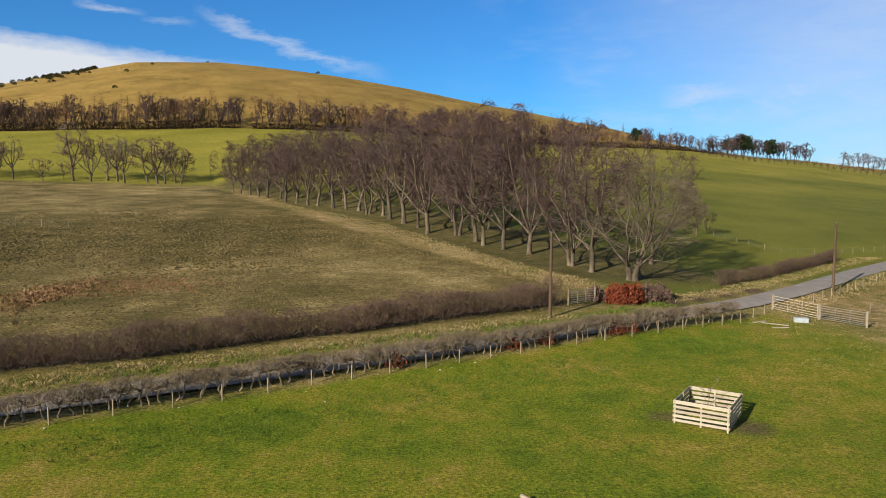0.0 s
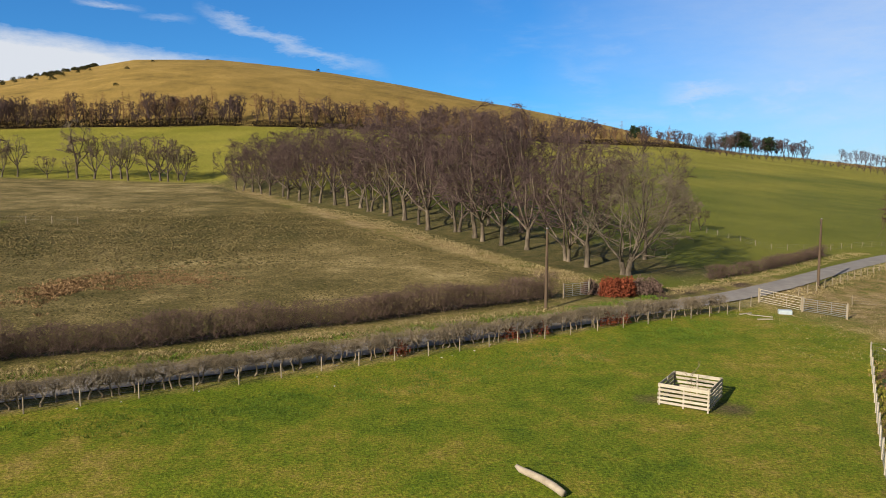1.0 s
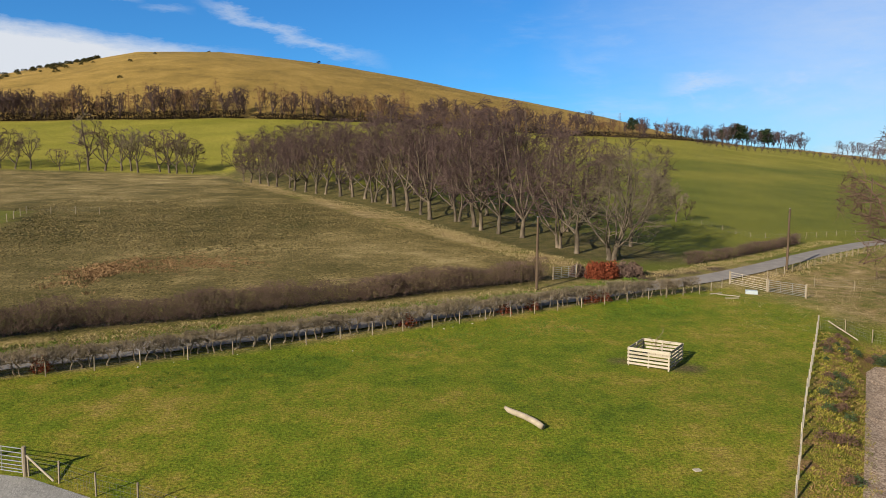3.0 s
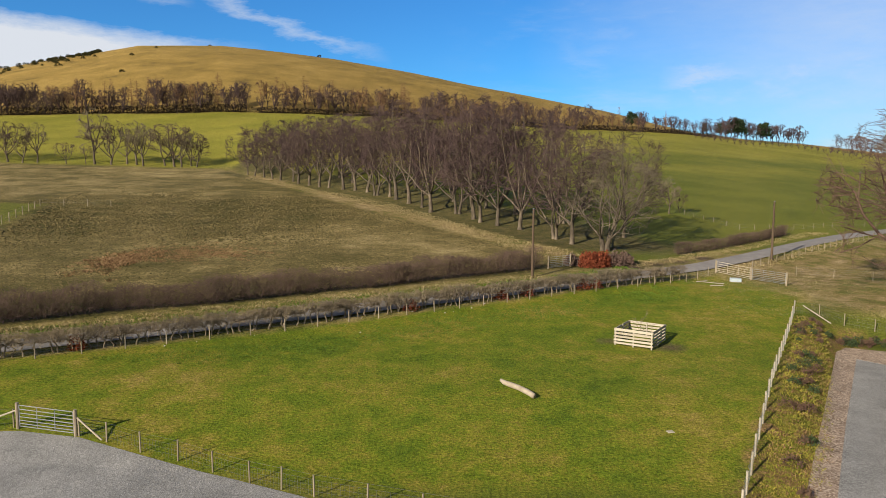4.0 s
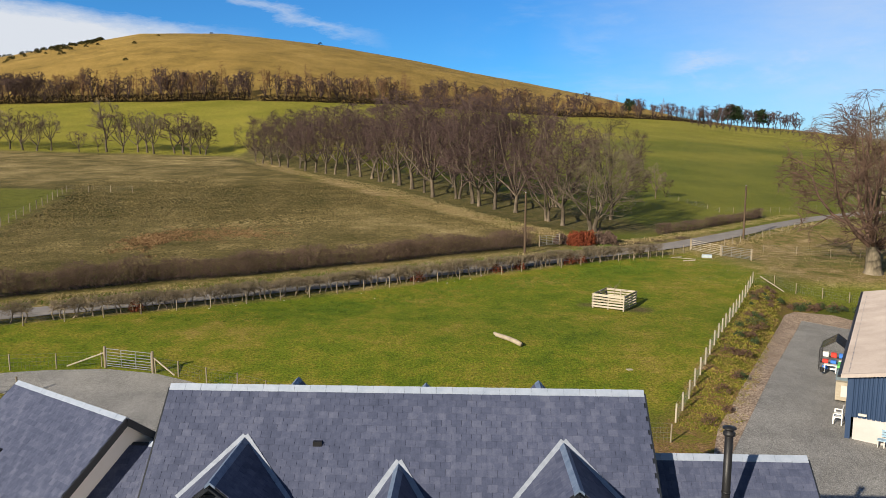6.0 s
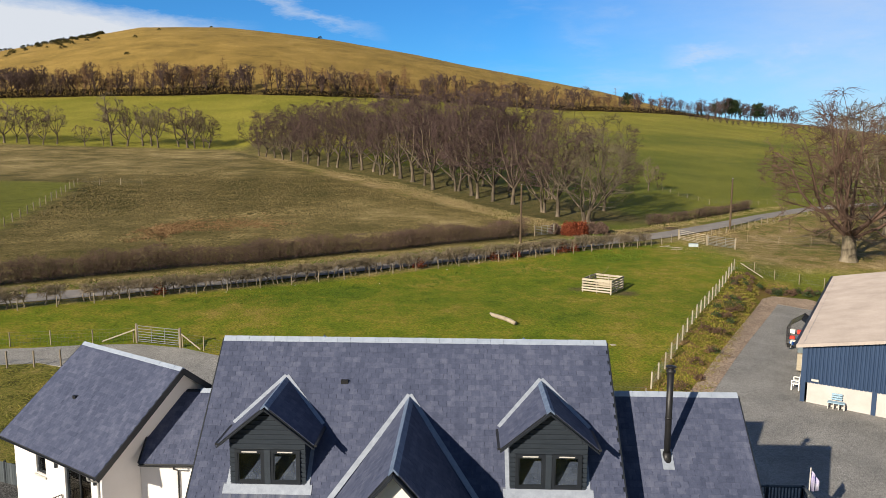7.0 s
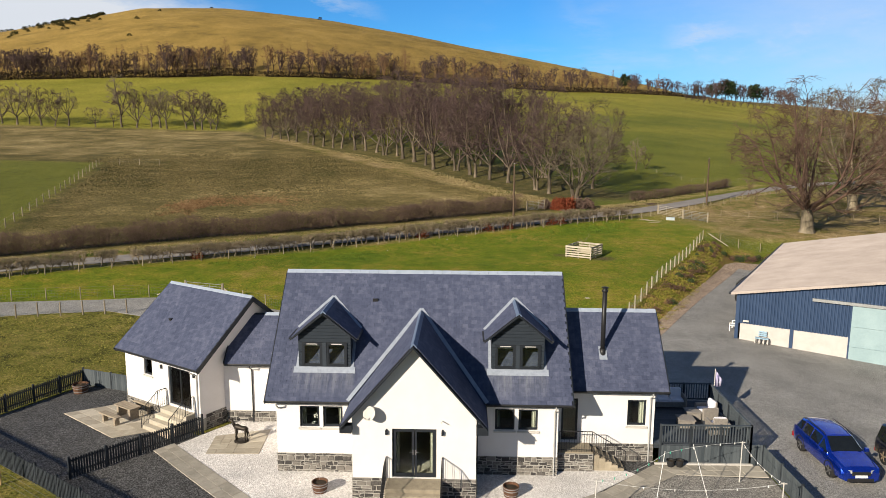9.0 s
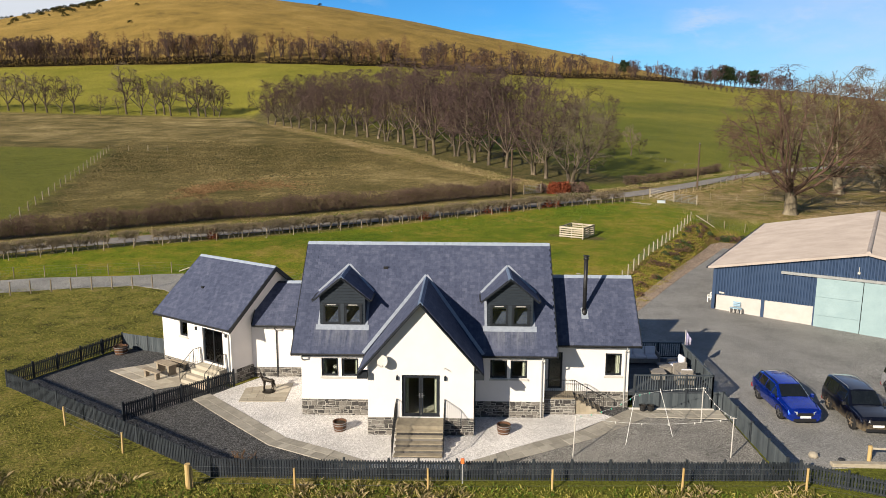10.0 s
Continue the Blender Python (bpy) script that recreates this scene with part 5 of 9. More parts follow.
# dormers
def dormer(cx, back_y=5.55):
    y, zb, ze, za, hw, hr = 3.02, 4.55, 5.93, 7.14, 1.16, 1.45
    w0, w1, wz0, wz1 = cx - 1.0, cx + 1.0, zb + 0.06, zb + 1.15
    g = Geo()
    wall_panel(g, Matrix.Translation((0, y + 0.06, 0)), cx - hw, cx + hw, zb - 0.1, ze + 0.1, [(w0, w1, wz0, wz1)], 0.1)
    g.prism([(cx - hw, 0, ze + 0.1), (cx + hw, 0, ze + 0.1), (cx, 0, za - 0.12)], (0, y + 0.06, 0), (0, y + 0.16, 0))
    g.box(cx - hw, cx - hw + 0.1, y + 0.16, 4.6, zb - 0.1, ze + 0.1).box(cx + hw - 0.1, cx + hw, y + 0.16, 4.6, zb - 0.1, ze + 0.1)
    d = part("dormer", g.weld(), M_BOARD, house, "dark clad dormer with a slate roof")
    window(d, Matrix.Translation((0, y - 0.04, 0)), w0, cx - 0.09, wz0, wz1, False, 1, 0.03, 0.09)
    window(d, Matrix.Translation((0, y - 0.04, 0)), cx + 0.09, w1, wz0, wz1, False, 1, 0.03, 0.09)
    part("window_post", Geo().box(cx - 0.09, cx + 0.09, y - 0.03, y + 0.12, wz0, wz1), M_BOARD, d)
    for a, b in ((w0 + 0.22, cx - 0.31), (cx + 0.31, w1 - 0.22)):
        part("trickle_vent", Geo().soft_box(a, b, y - 0.025, y + 0.0, wz1 - 0.085, wz1 - 0.05, 0.004), M_SILL, d, "slim white trickle vent")
    part("blind", Geo().box(cx - 0.95, cx - 0.1, y + 0.2, y + 0.21, wz1 - 0.22, wz1), M_CURTAIN, d)
    part("bed", Geo().soft_box(cx - 0.9, cx + 0.9, y + 0.5, y + 1.9, 3.7, 4.5, 0.1), M_CURTAIN, d, "pale bedding inside")
    z = zb - 0.02
    while z < za - 0.2:
        half = hw if z + 0.15 < ze + 0.1 else hw * (za - 0.1 - z - 0.15) / (za - ze - 0.2)
        runs = [(cx - half, cx + half)] if z >= wz1 or z + 0.145 <= wz0 else [(cx - half, w0), (w1, cx + half)]
        for a, b in runs:
            if b - a > 0.1:
                part("board", Geo().hexa([(a, y + 0.045, z), (b, y + 0.045, z), (b, y + 0.06, z), (a, y + 0.06, z), (a, y + 0.018, z + 0.138), (b, y + 0.018, z + 0.138), (b, y + 0.06, z + 0.138), (a, y + 0.06, z + 0.138)]), M_BOARD, d)
        z += 0.15
    for s in (-1, 1):
        if s < 0:
            roof_plane(d, (cx - hr, back_y, ze), (cx - hr, y - 0.14, ze), (cx, back_y, za), "some")
        else:
            roof_plane(d, (cx + hr, y - 0.14, ze), (cx + hr, back_y, ze), (cx, y - 0.14, za), "some")
        strip(d, (cx + s * (hr + 0.02), y - 0.16, ze - 0.08), (cx, y - 0.16, za - 0.1), 0.04, 0.17, M_ANTH, "barge_board", (0, 1, 0))
        strip(d, (cx + s * (hr + 0.05), y - 0.14, ze - 0.02), (cx + s * (hr + 0.05), 4.42, ze - 0.02), 0.09, 0.07, M_GUTTER, "gutter")
        strip(d, (cx + s * (hr - 0.02), 4.40, ze + 0.065), (cx, 5.60, za + 0.065), 0.17, 0.02, M_LEAD, "valley_flashing", (0, -0.7, 0.7))
        strip(d, (cx + s * (hw + 0.05), y, zb + 0.03), (cx + s * (hw + 0.05), y + 1.4, zb + 1.455), 0.14, 0.02, M_LEAD, "side_flashing", (0, -0.7, 0.7))
    strip(d, (cx - hw - 0.2, y - 0.10, zb - 0.07), (cx + hw + 0.2, y - 0.10, zb - 0.07), 0.30, 0.02, M_LEAD, "apron_flashing", (0, -0.7, 0.7))
    ridge(d, (cx, y - 0.17, za), (cx, back_y, za), M_RIDGE_BLUE, 40, 0.12, 0.35)
    part("ceiling_panel", Geo().box(cx - hw + 0.1, cx + hw - 0.1, y + 0.2, 4.5, ze - 0.1, ze), M_ROOM, d)


dormer(-4.18)
dormer(4.35)
# the rear dormers rise behind the ridge
for cx, zt, hw in ((-3.75, 7.44, 1.3), (0.45, 7.30, 1.1), (4.12, 7.44, 1.3)):
    d = part("rear_dormer", Geo().prism([(cx - hw, 0, 5.2), (cx + hw, 0, 5.2), (cx + hw, 0, zt - hw * 0.95), (cx, 0, zt - 0.1), (cx - hw, 0, zt - hw * 0.95)], (0, 7.6, 0), (0, 9.8, 0)), M_BOARD, house, "dark dormer on the rear slope")
    for s in (-1, 1):
        if s < 0:
            roof_plane(d, (cx - hw - 0.25, 10.0, zt - hw - 0.25), (cx - hw - 0.25, 7.35, zt - hw - 0.25), (cx, 10.0, zt), "some")
        else:
            roof_plane(d, (cx + hw + 0.25, 7.35, zt - hw - 0.25), (cx + hw + 0.25, 10.0, zt - hw - 0.25), (cx, 7.35, zt), "some")
    ridge(d, (cx, 7.35, zt), (cx, 10.0, zt), M_RIDGE_BLUE, 42, 0.12, 0.35)
part("roof_vent", Geo().box(-2.32, -2.08, 5.42, 5.60, 7.0, 7.13), M_BLACKM, house, "small black slate vent")

# east wing
EAST = Matrix.Translation((0, 3.8, 0))
g = Geo()
wall_panel(g, EAST, 6.1, 10.65, 0.88, 3.5, [(6.45, 7.2, 1.0, 3.0), (9.43, 10.28, 1.75, 2.97)])
g.prism([(0, 4.1, 0.88), (0, 9.1, 0.88), (0, 9.1, 3.4), (0, 6.44, 6.3), (0, 4.1, 3.9)], (10.35, 0, 0), (10.65, 0, 0))
g.box(6.1, 10.35, 8.8, 9.1, 0.0, 3.5)
part("east_wing_wall", g.weld(), M_WHITE, house, "white rendered wall")
part("east_wing_floor", Geo().box(6.1, 10.35, 4.1, 8.8, 0.75, 0.93).box(6.1, 10.35, 4.1, 8.8, 3.45, 3.5).box(6.1, 10.35, 6.6, 6.7, 0.93, 3.45), M_ROOM, house)
plinth(house, EAST, 6.12, 10.67, -0.2, 0.88)
plinth(house, Matrix.Translation((10.67, 3.8, 0)) @ pose(0, 0, 0, 0, 0, 90), 0.3, 5.3, -0.2, 0.88)
window(house, EAST, 9.43, 10.28, 1.75, 2.97)
window(house, EAST, 6.45, 7.2, 1.0, 3.0, False, name="side_door")
roof_plane(house, (6.1, 3.45, 3.52), (11.16, 3.45, 3.52), (6.1, 6.44, 6.53), True)
roof_plane(house, (11.16, 9.43, 3.52), (6.1, 9.43, 3.52), (11.16, 6.44, 6.53))
ridge(house, (6.7, 6.44, 6.53), (11.16, 6.44, 6.53), M_RIDGE)
for y in (3.43, 9.45):
    strip(house, (11.18, y, 3.40), (11.18, 6.44, 6.41), 0.04, 0.2, M_ANTH, "verge_board")
gutter(house, 6.15, 11.16, 3.39, 3.49)
downpipe(house, 10.45, 3.39, 0.0, 3.42, 3.8, M_PIPE_PALE)
flue = part("flue", Geo().tube([(8.40, 4.85, 4.75), (8.40, 4.85, 7.75)], 0.105, 14).tube([(8.40, 4.85, 6.2), (8.40, 4.85, 6.25)], 0.115, 14).lathe([(0.11, 0), (0.15, 0.02), (0.15, 0.10), (0.10, 0.12), (0.10, 0.17), (0.17, 0.19), (0.17, 0.22), (0.02, 0.26)], (8.40, 4.85, 7.72), 14), M_BLACKM, house, "tall black stove flue", True)
part("flue_collar", Geo().lathe([(0.24, 0), (0.15, 0.2), (0.13, 0.34)], (8.40, 4.85, 4.72), 14), M_BLACKM, flue, "", True)
strip(flue, (8.40, 4.50, 4.62), (8.40, 4.98, 5.10), 0.36, 0.02, M_LEAD, "flashing_plate", (0, -0.7, 0.7))

# west wing, turned away from the house, and the link to it
WEST = pose(-14.85, 12.55, 0, 0, 0, -31.7)
FW = WEST @ Matrix.Translation((0, -3.35, 0))
g = Geo()
wall_panel(g, FW, 0.3, 6.45, 0.62, 3.3, [(1.95, 2.65, 2.15, 3.05), (4.0, 5.75, 0.95, 2.98)])
t = Geo().prism([(0, -3.05, 0.62), (0, 3.35, 0.62), (0, 3.35, 3.5), (0, 0, 6.2), (0, -3.05, 3.7)], (6.15, 0, 0), (6.45, 0, 0))
t.prism([(0, -3.05, 0.62), (0, 3.35, 0.62), (0, 3.35, 3.5), (0, 0, 6.2), (0, -3.05, 3.7)], (0.3, 0, 0), (0.6, 0, 0))
t.move(WEST)
g.add(t.v, t.f)
part("west_wing_wall", g.weld(), M_WHITE, house, "white rendered wall")
part("west_wing_back_wall", Geo().box(0.6, 6.15, 3.05, 3.35, 0, 3.4).move(WEST), M_WHITE, house)
part("west_wing_floor", Geo().box(0.6, 6.15, -3.05, 3.05, 0.75, 0.93).box(0.6, 6.15, -3.05, 3.05, 3.35, 3.4).box(0.6, 6.15, 0.8, 0.9, 0.93, 3.35).move(WEST), M_ROOM, house)
plinth(house, FW, 0.28, 6.47, -0.2, 0.62)
plinth(house, WEST @ Matrix.Translation((6.47, 0, 0)) @ pose(0, 0, 0, 0, 0, 90), -3.05, 3.3, -0.2, 0.80)
window(house, FW, 1.95, 2.65, 2.15, 3.05)
w = window(house, FW, 4.0, 5.75, 0.95, 2.98, False, 2, name="patio_door")
part("curtain", Geo().prism([(4.3 + 0.09 * k, 0.3 + 0.05 * (k % 2), 1.0) for k in range(6)] + [(4.75 - 0.09 * k, 0.38 + 0.05 * (k % 2), 1.0) for k in range(6)], (0, 0, 0), (0, 0, 1.9)).move(FW), M_CURTAIN, house, "pale drawn-back curtain")
for u in (3.5, 6.1):
    part("wall_lamp", Geo().soft_box(u - 0.05, u + 0.05, -0.1, 0, 2.75, 2.95).move(FW), M_ANTH, house)
W3 = lambda x, y, z: tuple(WEST @ Vector((x, y, z)))
roof_plane(house, W3(0, -3.72, 3.36), W3(6.78, -3.72, 3.36), W3(0, 0, 6.35), True)
roof_plane(house, W3(6.78, 3.72, 3.36), W3(0, 3.72, 3.36), W3(6.78, 0, 6.35))
ridge(house, W3(0, 0, 6.35), W3(6.78, 0, 6.35), M_RIDGE, 39)
for x in (-0.02, 6.80):
    for y in (-3.74, 3.74):
        strip(house, W3(x, y, 3.22), W3(x, 0, 6.22), 0.05, 0.22, M_ANTH, "verge_board")
gutter(house, 0.0, 6.78, -3.78, 3.32, WEST)
downpipe(house, 6.3, -3.78, 0.4, 3.25, -3.35, M_PIPE_PALE, WEST)
part("roof_vent", Geo().box(2.3, 2.5, -1.95, -1.8, 4.8, 4.93).move(WEST), M_BLACKM, house)
LINK = Matrix.Translation((0, 7.6, 0))
g = Geo()
wall_panel(g, LINK, -10.3, -6.2, 0.62, 3.3, [(-7.9, -7.1, 1.9, 3.0)])
part("link_wall", g, M_WHITE, house, "white rendered wall")
plinth(house, LINK, -10.2, -6.2, -0.2, 0.62)
part("link_room", Geo().box(-10.3, -6.2, 8.8, 8.9, 0.3, 3.3).box(-10.3, -6.2, 7.9, 8.8, 3.2, 3.3), M_ROOM, house)
window(house, LINK, -7.9, -7.1, 1.9, 3.0)
roof_plane(house, (-10.15, 7.2, 3.28), (-6.2, 7.2, 3.28), (-10.15, 9.5, 5.35), True)
roof_plane(house, (-6.2, 11.8, 3.28), (-10.15, 11.8, 3.28), (-6.2, 9.5, 5.35))
ridge(house, (-8.6, 9.5, 5.35), (-6.2, 9.5, 5.35), M_RIDGE, 42)
gutter(house, -10.15, -6.2, 7.14, 3.25)
downpipe(house, -8.85, 7.14, 0.0, 3.2, 7.6)
strip(house, (-10.15, 7.18, 3.25), (-10.15, 9.5, 5.3), 0.05, 0.2, M_ANTH, "verge_board")


# ---- surfaces of the farm ----
def sheet(name, poly, material, label, lift=0.03, cell=1.5, category=None, flat=None):
    """A thin layer with a given outline that follows the ground."""
    bm = bmesh.new()
    bm.faces.new([bm.verts.new((x, y, 0)) for x, y in poly])
    xs, ys = [p[0] for p in poly], [p[1] for p in poly]
    for lo, hi, no in ((min(xs), max(xs), (1, 0, 0)), (min(ys), max(ys), (0, 1, 0))):
        k = int((hi - lo) / cell)
        for i in range(1, k + 1):
            c = lo + (hi - lo) * i / (k + 1)
            bmesh.ops.bisect_plane(bm, geom=bm.verts[:] + bm.edges[:] + bm.faces[:], plane_co=(c * no[0], c * no[1], 0), plane_no=no)
    for v in bm.verts:
        v.co.z = (float(height(v.co.x, v.co.y)) if flat is None else flat) + lift
    rim = [e for e in bm.edges if e.is_boundary]
    down = bmesh.ops.extrude_edge_only(bm, edges=rim)["geom"]
    for v in down:
        if isinstance(v, bmesh.types.BMVert):
            v.co.z -= 0.12
    bmesh.ops.recalc_face_normals(bm, faces=bm.faces)
    me = bpy.data.meshes.new(name)
    bm.to_mesh(me)
    bm.free()
    me.materials.append(material)
    return tagged(new(name, me), label, category or name, kind="structure")


def gravel_material(name, a, b, c, scale=38.0):
    m, n, l, bs = mat(name, 0.9, 0, 0.25)
    vo = n.new("ShaderNodeTexVoronoi")
    vo.inputs["Scale"].default_value = scale
    l.new(n.new("ShaderNodeNewGeometry").outputs["Position"], vo.inputs["Vector"])
    tone = ramp(n, l, vo.outputs["Color"], [(0.1, a), (0.5, b), (0.9, c)])
    worn = noise_node(n, l, 0.35, 5, 0.6, "World")
    tone = mix(n, l, 1.0, tone, ramp(n, l, worn, [(0.3, (0.78, 0.78, 0.78)), (0.7, (1.18, 1.17, 1.15))]), "MULTIPLY")
    l.new(tone, bs.inputs["Base Color"])
    bump(n, l, bs, vo.outputs["Distance"], 0.7, 0.02)
    return m


M_YARD = gravel_material("grey_whin_gravel", (0.128, 0.126, 0.121), (0.238, 0.233, 0.225), (0.385, 0.375, 0.36), 26)
M_DARKG = gravel_material("dark_slate_chippings", (0.020, 0.020, 0.021), (0.058, 0.058, 0.060), (0.165, 0.165, 0.17), 22)
M_WHITEG = gravel_material("white_chippings", (0.44, 0.42, 0.415), (0.63, 0.605, 0.60), (0.82, 0.80, 0.795), 20)
M_DRYG = gravel_material("grey_brown_gravel", (0.09, 0.084, 0.078), (0.21, 0.20, 0.185), (0.40, 0.385, 0.36), 24)
M_RED = gravel_material("red_brown_stones", (0.15, 0.105, 0.075), (0.29, 0.215, 0.16), (0.48, 0.39, 0.31), 11)

sheet("yard", [(16.3, -2.9), (20.5, -2.4), (30, -3.5), (70, -3.5), (70, 40), (46, 50), (38.7, 53.2), (34.3, 56.6), (23.6, 38.2), (16.3, 25.0), (14.3, 21.0), (10, 21.4), (5, 23.2), (0, 25.0), (-5, 26.8), (-9, 28.6), (-13.3, 30.3), (-18.5, 32.3), (-22.0, 32.7), (-25.7, 32.1), (-29, 31.2), (-36, 30.0), (-70, 20.5), (-70, 16.5), (-36, 26.2), (-31.8, 27.6), (-27, 28.8), (-24, 27.8), (-20.5, 24.5), (-17, 19.5), (-14, 16.0), (-10.5, 12.2), (-6, 11.6), (10.6, 11.2), (11.2, 9.6), (15.4, 9.4), (15.7, 4.2)], M_YARD, "grey gravel yard and drive round the house", 0.03, 2.0, "gravel yard")
sheet("stone_edge", [(14.5, 20.8), (16.7, 24.7), (24.1, 38.0), (33.6, 54.6), (37.6, 51.6), (39.4, 54.6), (37.8, 57.0), (34.4, 57.8), (32.4, 55.5), (23.1, 38.7), (15.6, 25.3), (13.9, 21.1)], M_RED, "band of red-brown stones at the foot of the bank", 0.05, 1.0, "stones")
sheet("dark_gravel", [(-23.5, 5.6), (-8.7, -4.2), (15.5, -3.7), (15.5, 3.7), (10.9, 3.7), (10.6, 3.9), (6.1, 3.9), (6.1, 2.3), (-6.2, 2.3), (-6.2, 7.7), (-9.7, 7.7), (-11.1, 5.8), (-16.6, 9.6), (-16.4, 11.6), (-20.3, 12.5)], M_DARKG, "dark slate chippings in the fenced garden", 0.02, 3.0, "gravel", 0.0)
sheet("drying_gravel", [(3.0, -3.9), (15.45, -3.65), (15.45, 2.2), (11.4, 2.6), (8.4, 0.2), (5.6, -1.5)], M_DRYG, "grey-brown gravel of the drying green", 0.03, 3.0, "gravel", 0.0)
sheet("white_gravel", [(-12.0, 4.2), (-6.7, -1.1), (-4.0, -2.2), (-2.2, -3.3), (2.0, -3.3), (3.4, -1.9), (6.7, 0.0), (9.6, 2.5), (8.0, 3.8), (6.1, 3.8), (6.1, 2.3), (-6.2, 2.3), (-6.2, 7.65), (-9.7, 7.65)], M_WHITEG, "white chippings in front of the house", 0.04, 3.0, "gravel", 0.0)


def slab_field(name, label, quad, nu, nv, material, z=0.055, seed=1, jitter=True):
    """Paving laid over a four-sided patch in rows; each slab is a part."""
    r = random.Random(seed)
    a, b, c, d = [Vector((*p, 0)) for p in quad]
    at = lambda s, t: (a * (1 - s) + b * s) * (1 - t) + (d * (1 - s) + c * s) * t
    top = thing(name, label, "paving", kind="structure")
    for j in range(nv):
        cuts = [0.0]
        while cuts[-1] < 1 - 0.6 / nu:
            cuts.append(min(1.0, cuts[-1] + (r.choice((0.7, 1.0, 1.35)) if jitter else 1.0) / nu))
        cuts[-1] = 1.0
        for s0, s1 in zip(cuts, cuts[1:]):
            t0, t1 = j / nv, (j + 1) / nv
            p = [at(s0, t0), at(s1, t0), at(s1, t1), at(s0, t1)]
            mid = sum(p, Vector()) / 4
            lift = z + r.uniform(0, 0.006)
            lo = [(q + (mid - q).normalized() * 0.008).to_3d() for q in p]
            hi = [(q + (mid - q).normalized() * 0.020).to_3d() for q in p]
            g = Geo().add([(q.x, q.y, 0.0) for q in lo] + [(q.x, q.y, lift - 0.008) for q in lo] + [(q.x, q.y, lift) for q in hi],
                          [(8, 9, 10, 11)] + [(r0 + i, r0 + (i + 1) % 4, r0 + 4 + (i + 1) % 4, r0 + 4 + i) for r0 in (0, 4) for i in range(4)])
            part("slab", g, material, top)
    return top


slab_field("patio", "buff sandstone patio beside the west wing", [(-19.2, 8.2), (-15.2, 5.3), (-12.0, 7.0), (-16.4, 10.0)], 6, 5, M_SAND, 0.055, 2)
slab_field("stone_pad", "buff sandstone pad under the statue", [(-10.0, 3.7), (-7.5, 3.8), (-7.7, 6.6), (-10.2, 5.7)], 4, 4, M_SAND, 0.06, 3)
ARC_W = [((-12.6, 4.0), (-11.9, 4.8)), ((-9.6, 1.1), (-8.9, 1.9)), ((-7.0, -1.35), (-6.4, -0.5)), ((-4.2, -2.75), (-3.8, -1.8)), ((-2.4, -3.75), (-2.0, -2.9))]
ARC_E = [((2.0, -3.6), (2.2, -2.7)), ((5.7, -1.6), (5.2, -0.7)), ((8.5, 0.1), (7.9, 0.9)), ((11.4, 2.5), (10.6, 3.4)), ((15.4, 2.4), (15.4, 3.5))]
for k, arc in enumerate((ARC_W, ARC_E)):
    for i, ((a, b), (c, d)) in enumerate(zip(arc, arc[1:])):
        n = max(2, round(math.hypot(c[0] - a[0], c[1] - a[1]) / 0.6))
        slab_field("path", "grey flagstone path curving round the house", [a, c, d, b], n, 2, M_GREYSLAB, 0.055, 10 * k + i)

# ---- front steps, rails ----
M_STEP = simple("sandstone_step", (0.21, 0.18, 0.135), (0.38, 0.33, 0.25), 3, 0.9, 0, 0.2, 40, 0.3, 0.005, "World", None, 0.3)
steps = thing("front_steps", "sandstone steps with stone risers to the front door", "steps")
part("landing", Geo().soft_box(-1.12, 1.12, -0.95, 0.0, 0.0, 0.92, 0.02), M_STEP, steps)
for k in range(6):
    y1 = -0.95 - 0.29 * k
    part("tread", Geo().soft_box(-1.10, 1.10, y1 - 0.30, y1, 0.92 - 0.155 * (k + 1) - 0.05, 0.92 - 0.155 * (k + 1), 0.01), M_STEP, steps)
    part("riser", Geo().box(-1.05, 1.05, y1 - 0.26, y1, 0.0, 0.92 - 0.155 * (k + 1) - 0.05), M_STONE, steps, "dark stone riser")


def railing(name, label, pts, top=0.95, gap=0.11, material=M_BLACKM):
    """Handrail, bottom bar and upright bars along points on the treads."""
    t = thing(name, label, "railing")
    up = Vector((0, 0, top))
    pts = [Vector(p) for p in pts]
    part("handrail", Geo().tube([p + up for p in pts], 0.022, 6), material, t)
    part("bottom_rail", Geo().tube([p + Vector((0, 0, 0.10)) for p in pts], 0.012, 5), material, t)
    for a, b in zip(pts, pts[1:]):
        k = max(1, int((b - a).length / gap))
        for i in range(k + 1):
            p = a + (b - a) * i / k
            r = 0.02 if i in (0, k) else 0.008
            part("newel" if i in (0, k) else "bar", Geo().tube([p, p + up], r, 4), material, t)


railing("stair_railing", "black iron railing beside the front steps", [(-1.14, -0.05, 0.92), (-1.14, -0.95, 0.92), (-1.14, -2.65, 0.0)])
railing("stair_railing", "black iron railing beside the front steps", [(1.14, -0.05, 0.92), (1.14, -0.95, 0.92), (1.14, -2.65, 0.0)])
side = thing("side_steps", "rubble stone steps to the side door", "steps")
part("landing", Geo().soft_box(6.15, 7.75, 2.75, 3.78, 0.0, 0.90, 0.02), M_STEP, side)
for k in range(5):
    part("tread", Geo().soft_box(7.75 + 0.28 * k, 8.05 + 0.28 * k, 2.78, 3.76, 0.0, 0.75 - 0.15 * k, 0.015), M_STEP, side)
STONE_JOBS.append((part("side_wall", Geo().box(6.15, 7.75, 2.70, 2.78, 0, 0.84), M_MORTAR, side), Matrix.Translation((0, 2.72, 0)), 6.15, 7.75, 0.0, 0.84))
railing("side_railing", "black iron railing on the side steps", [(6.25, 2.8, 0.9), (7.7, 2.8, 0.9), (9.2, 2.8, 0.0)])
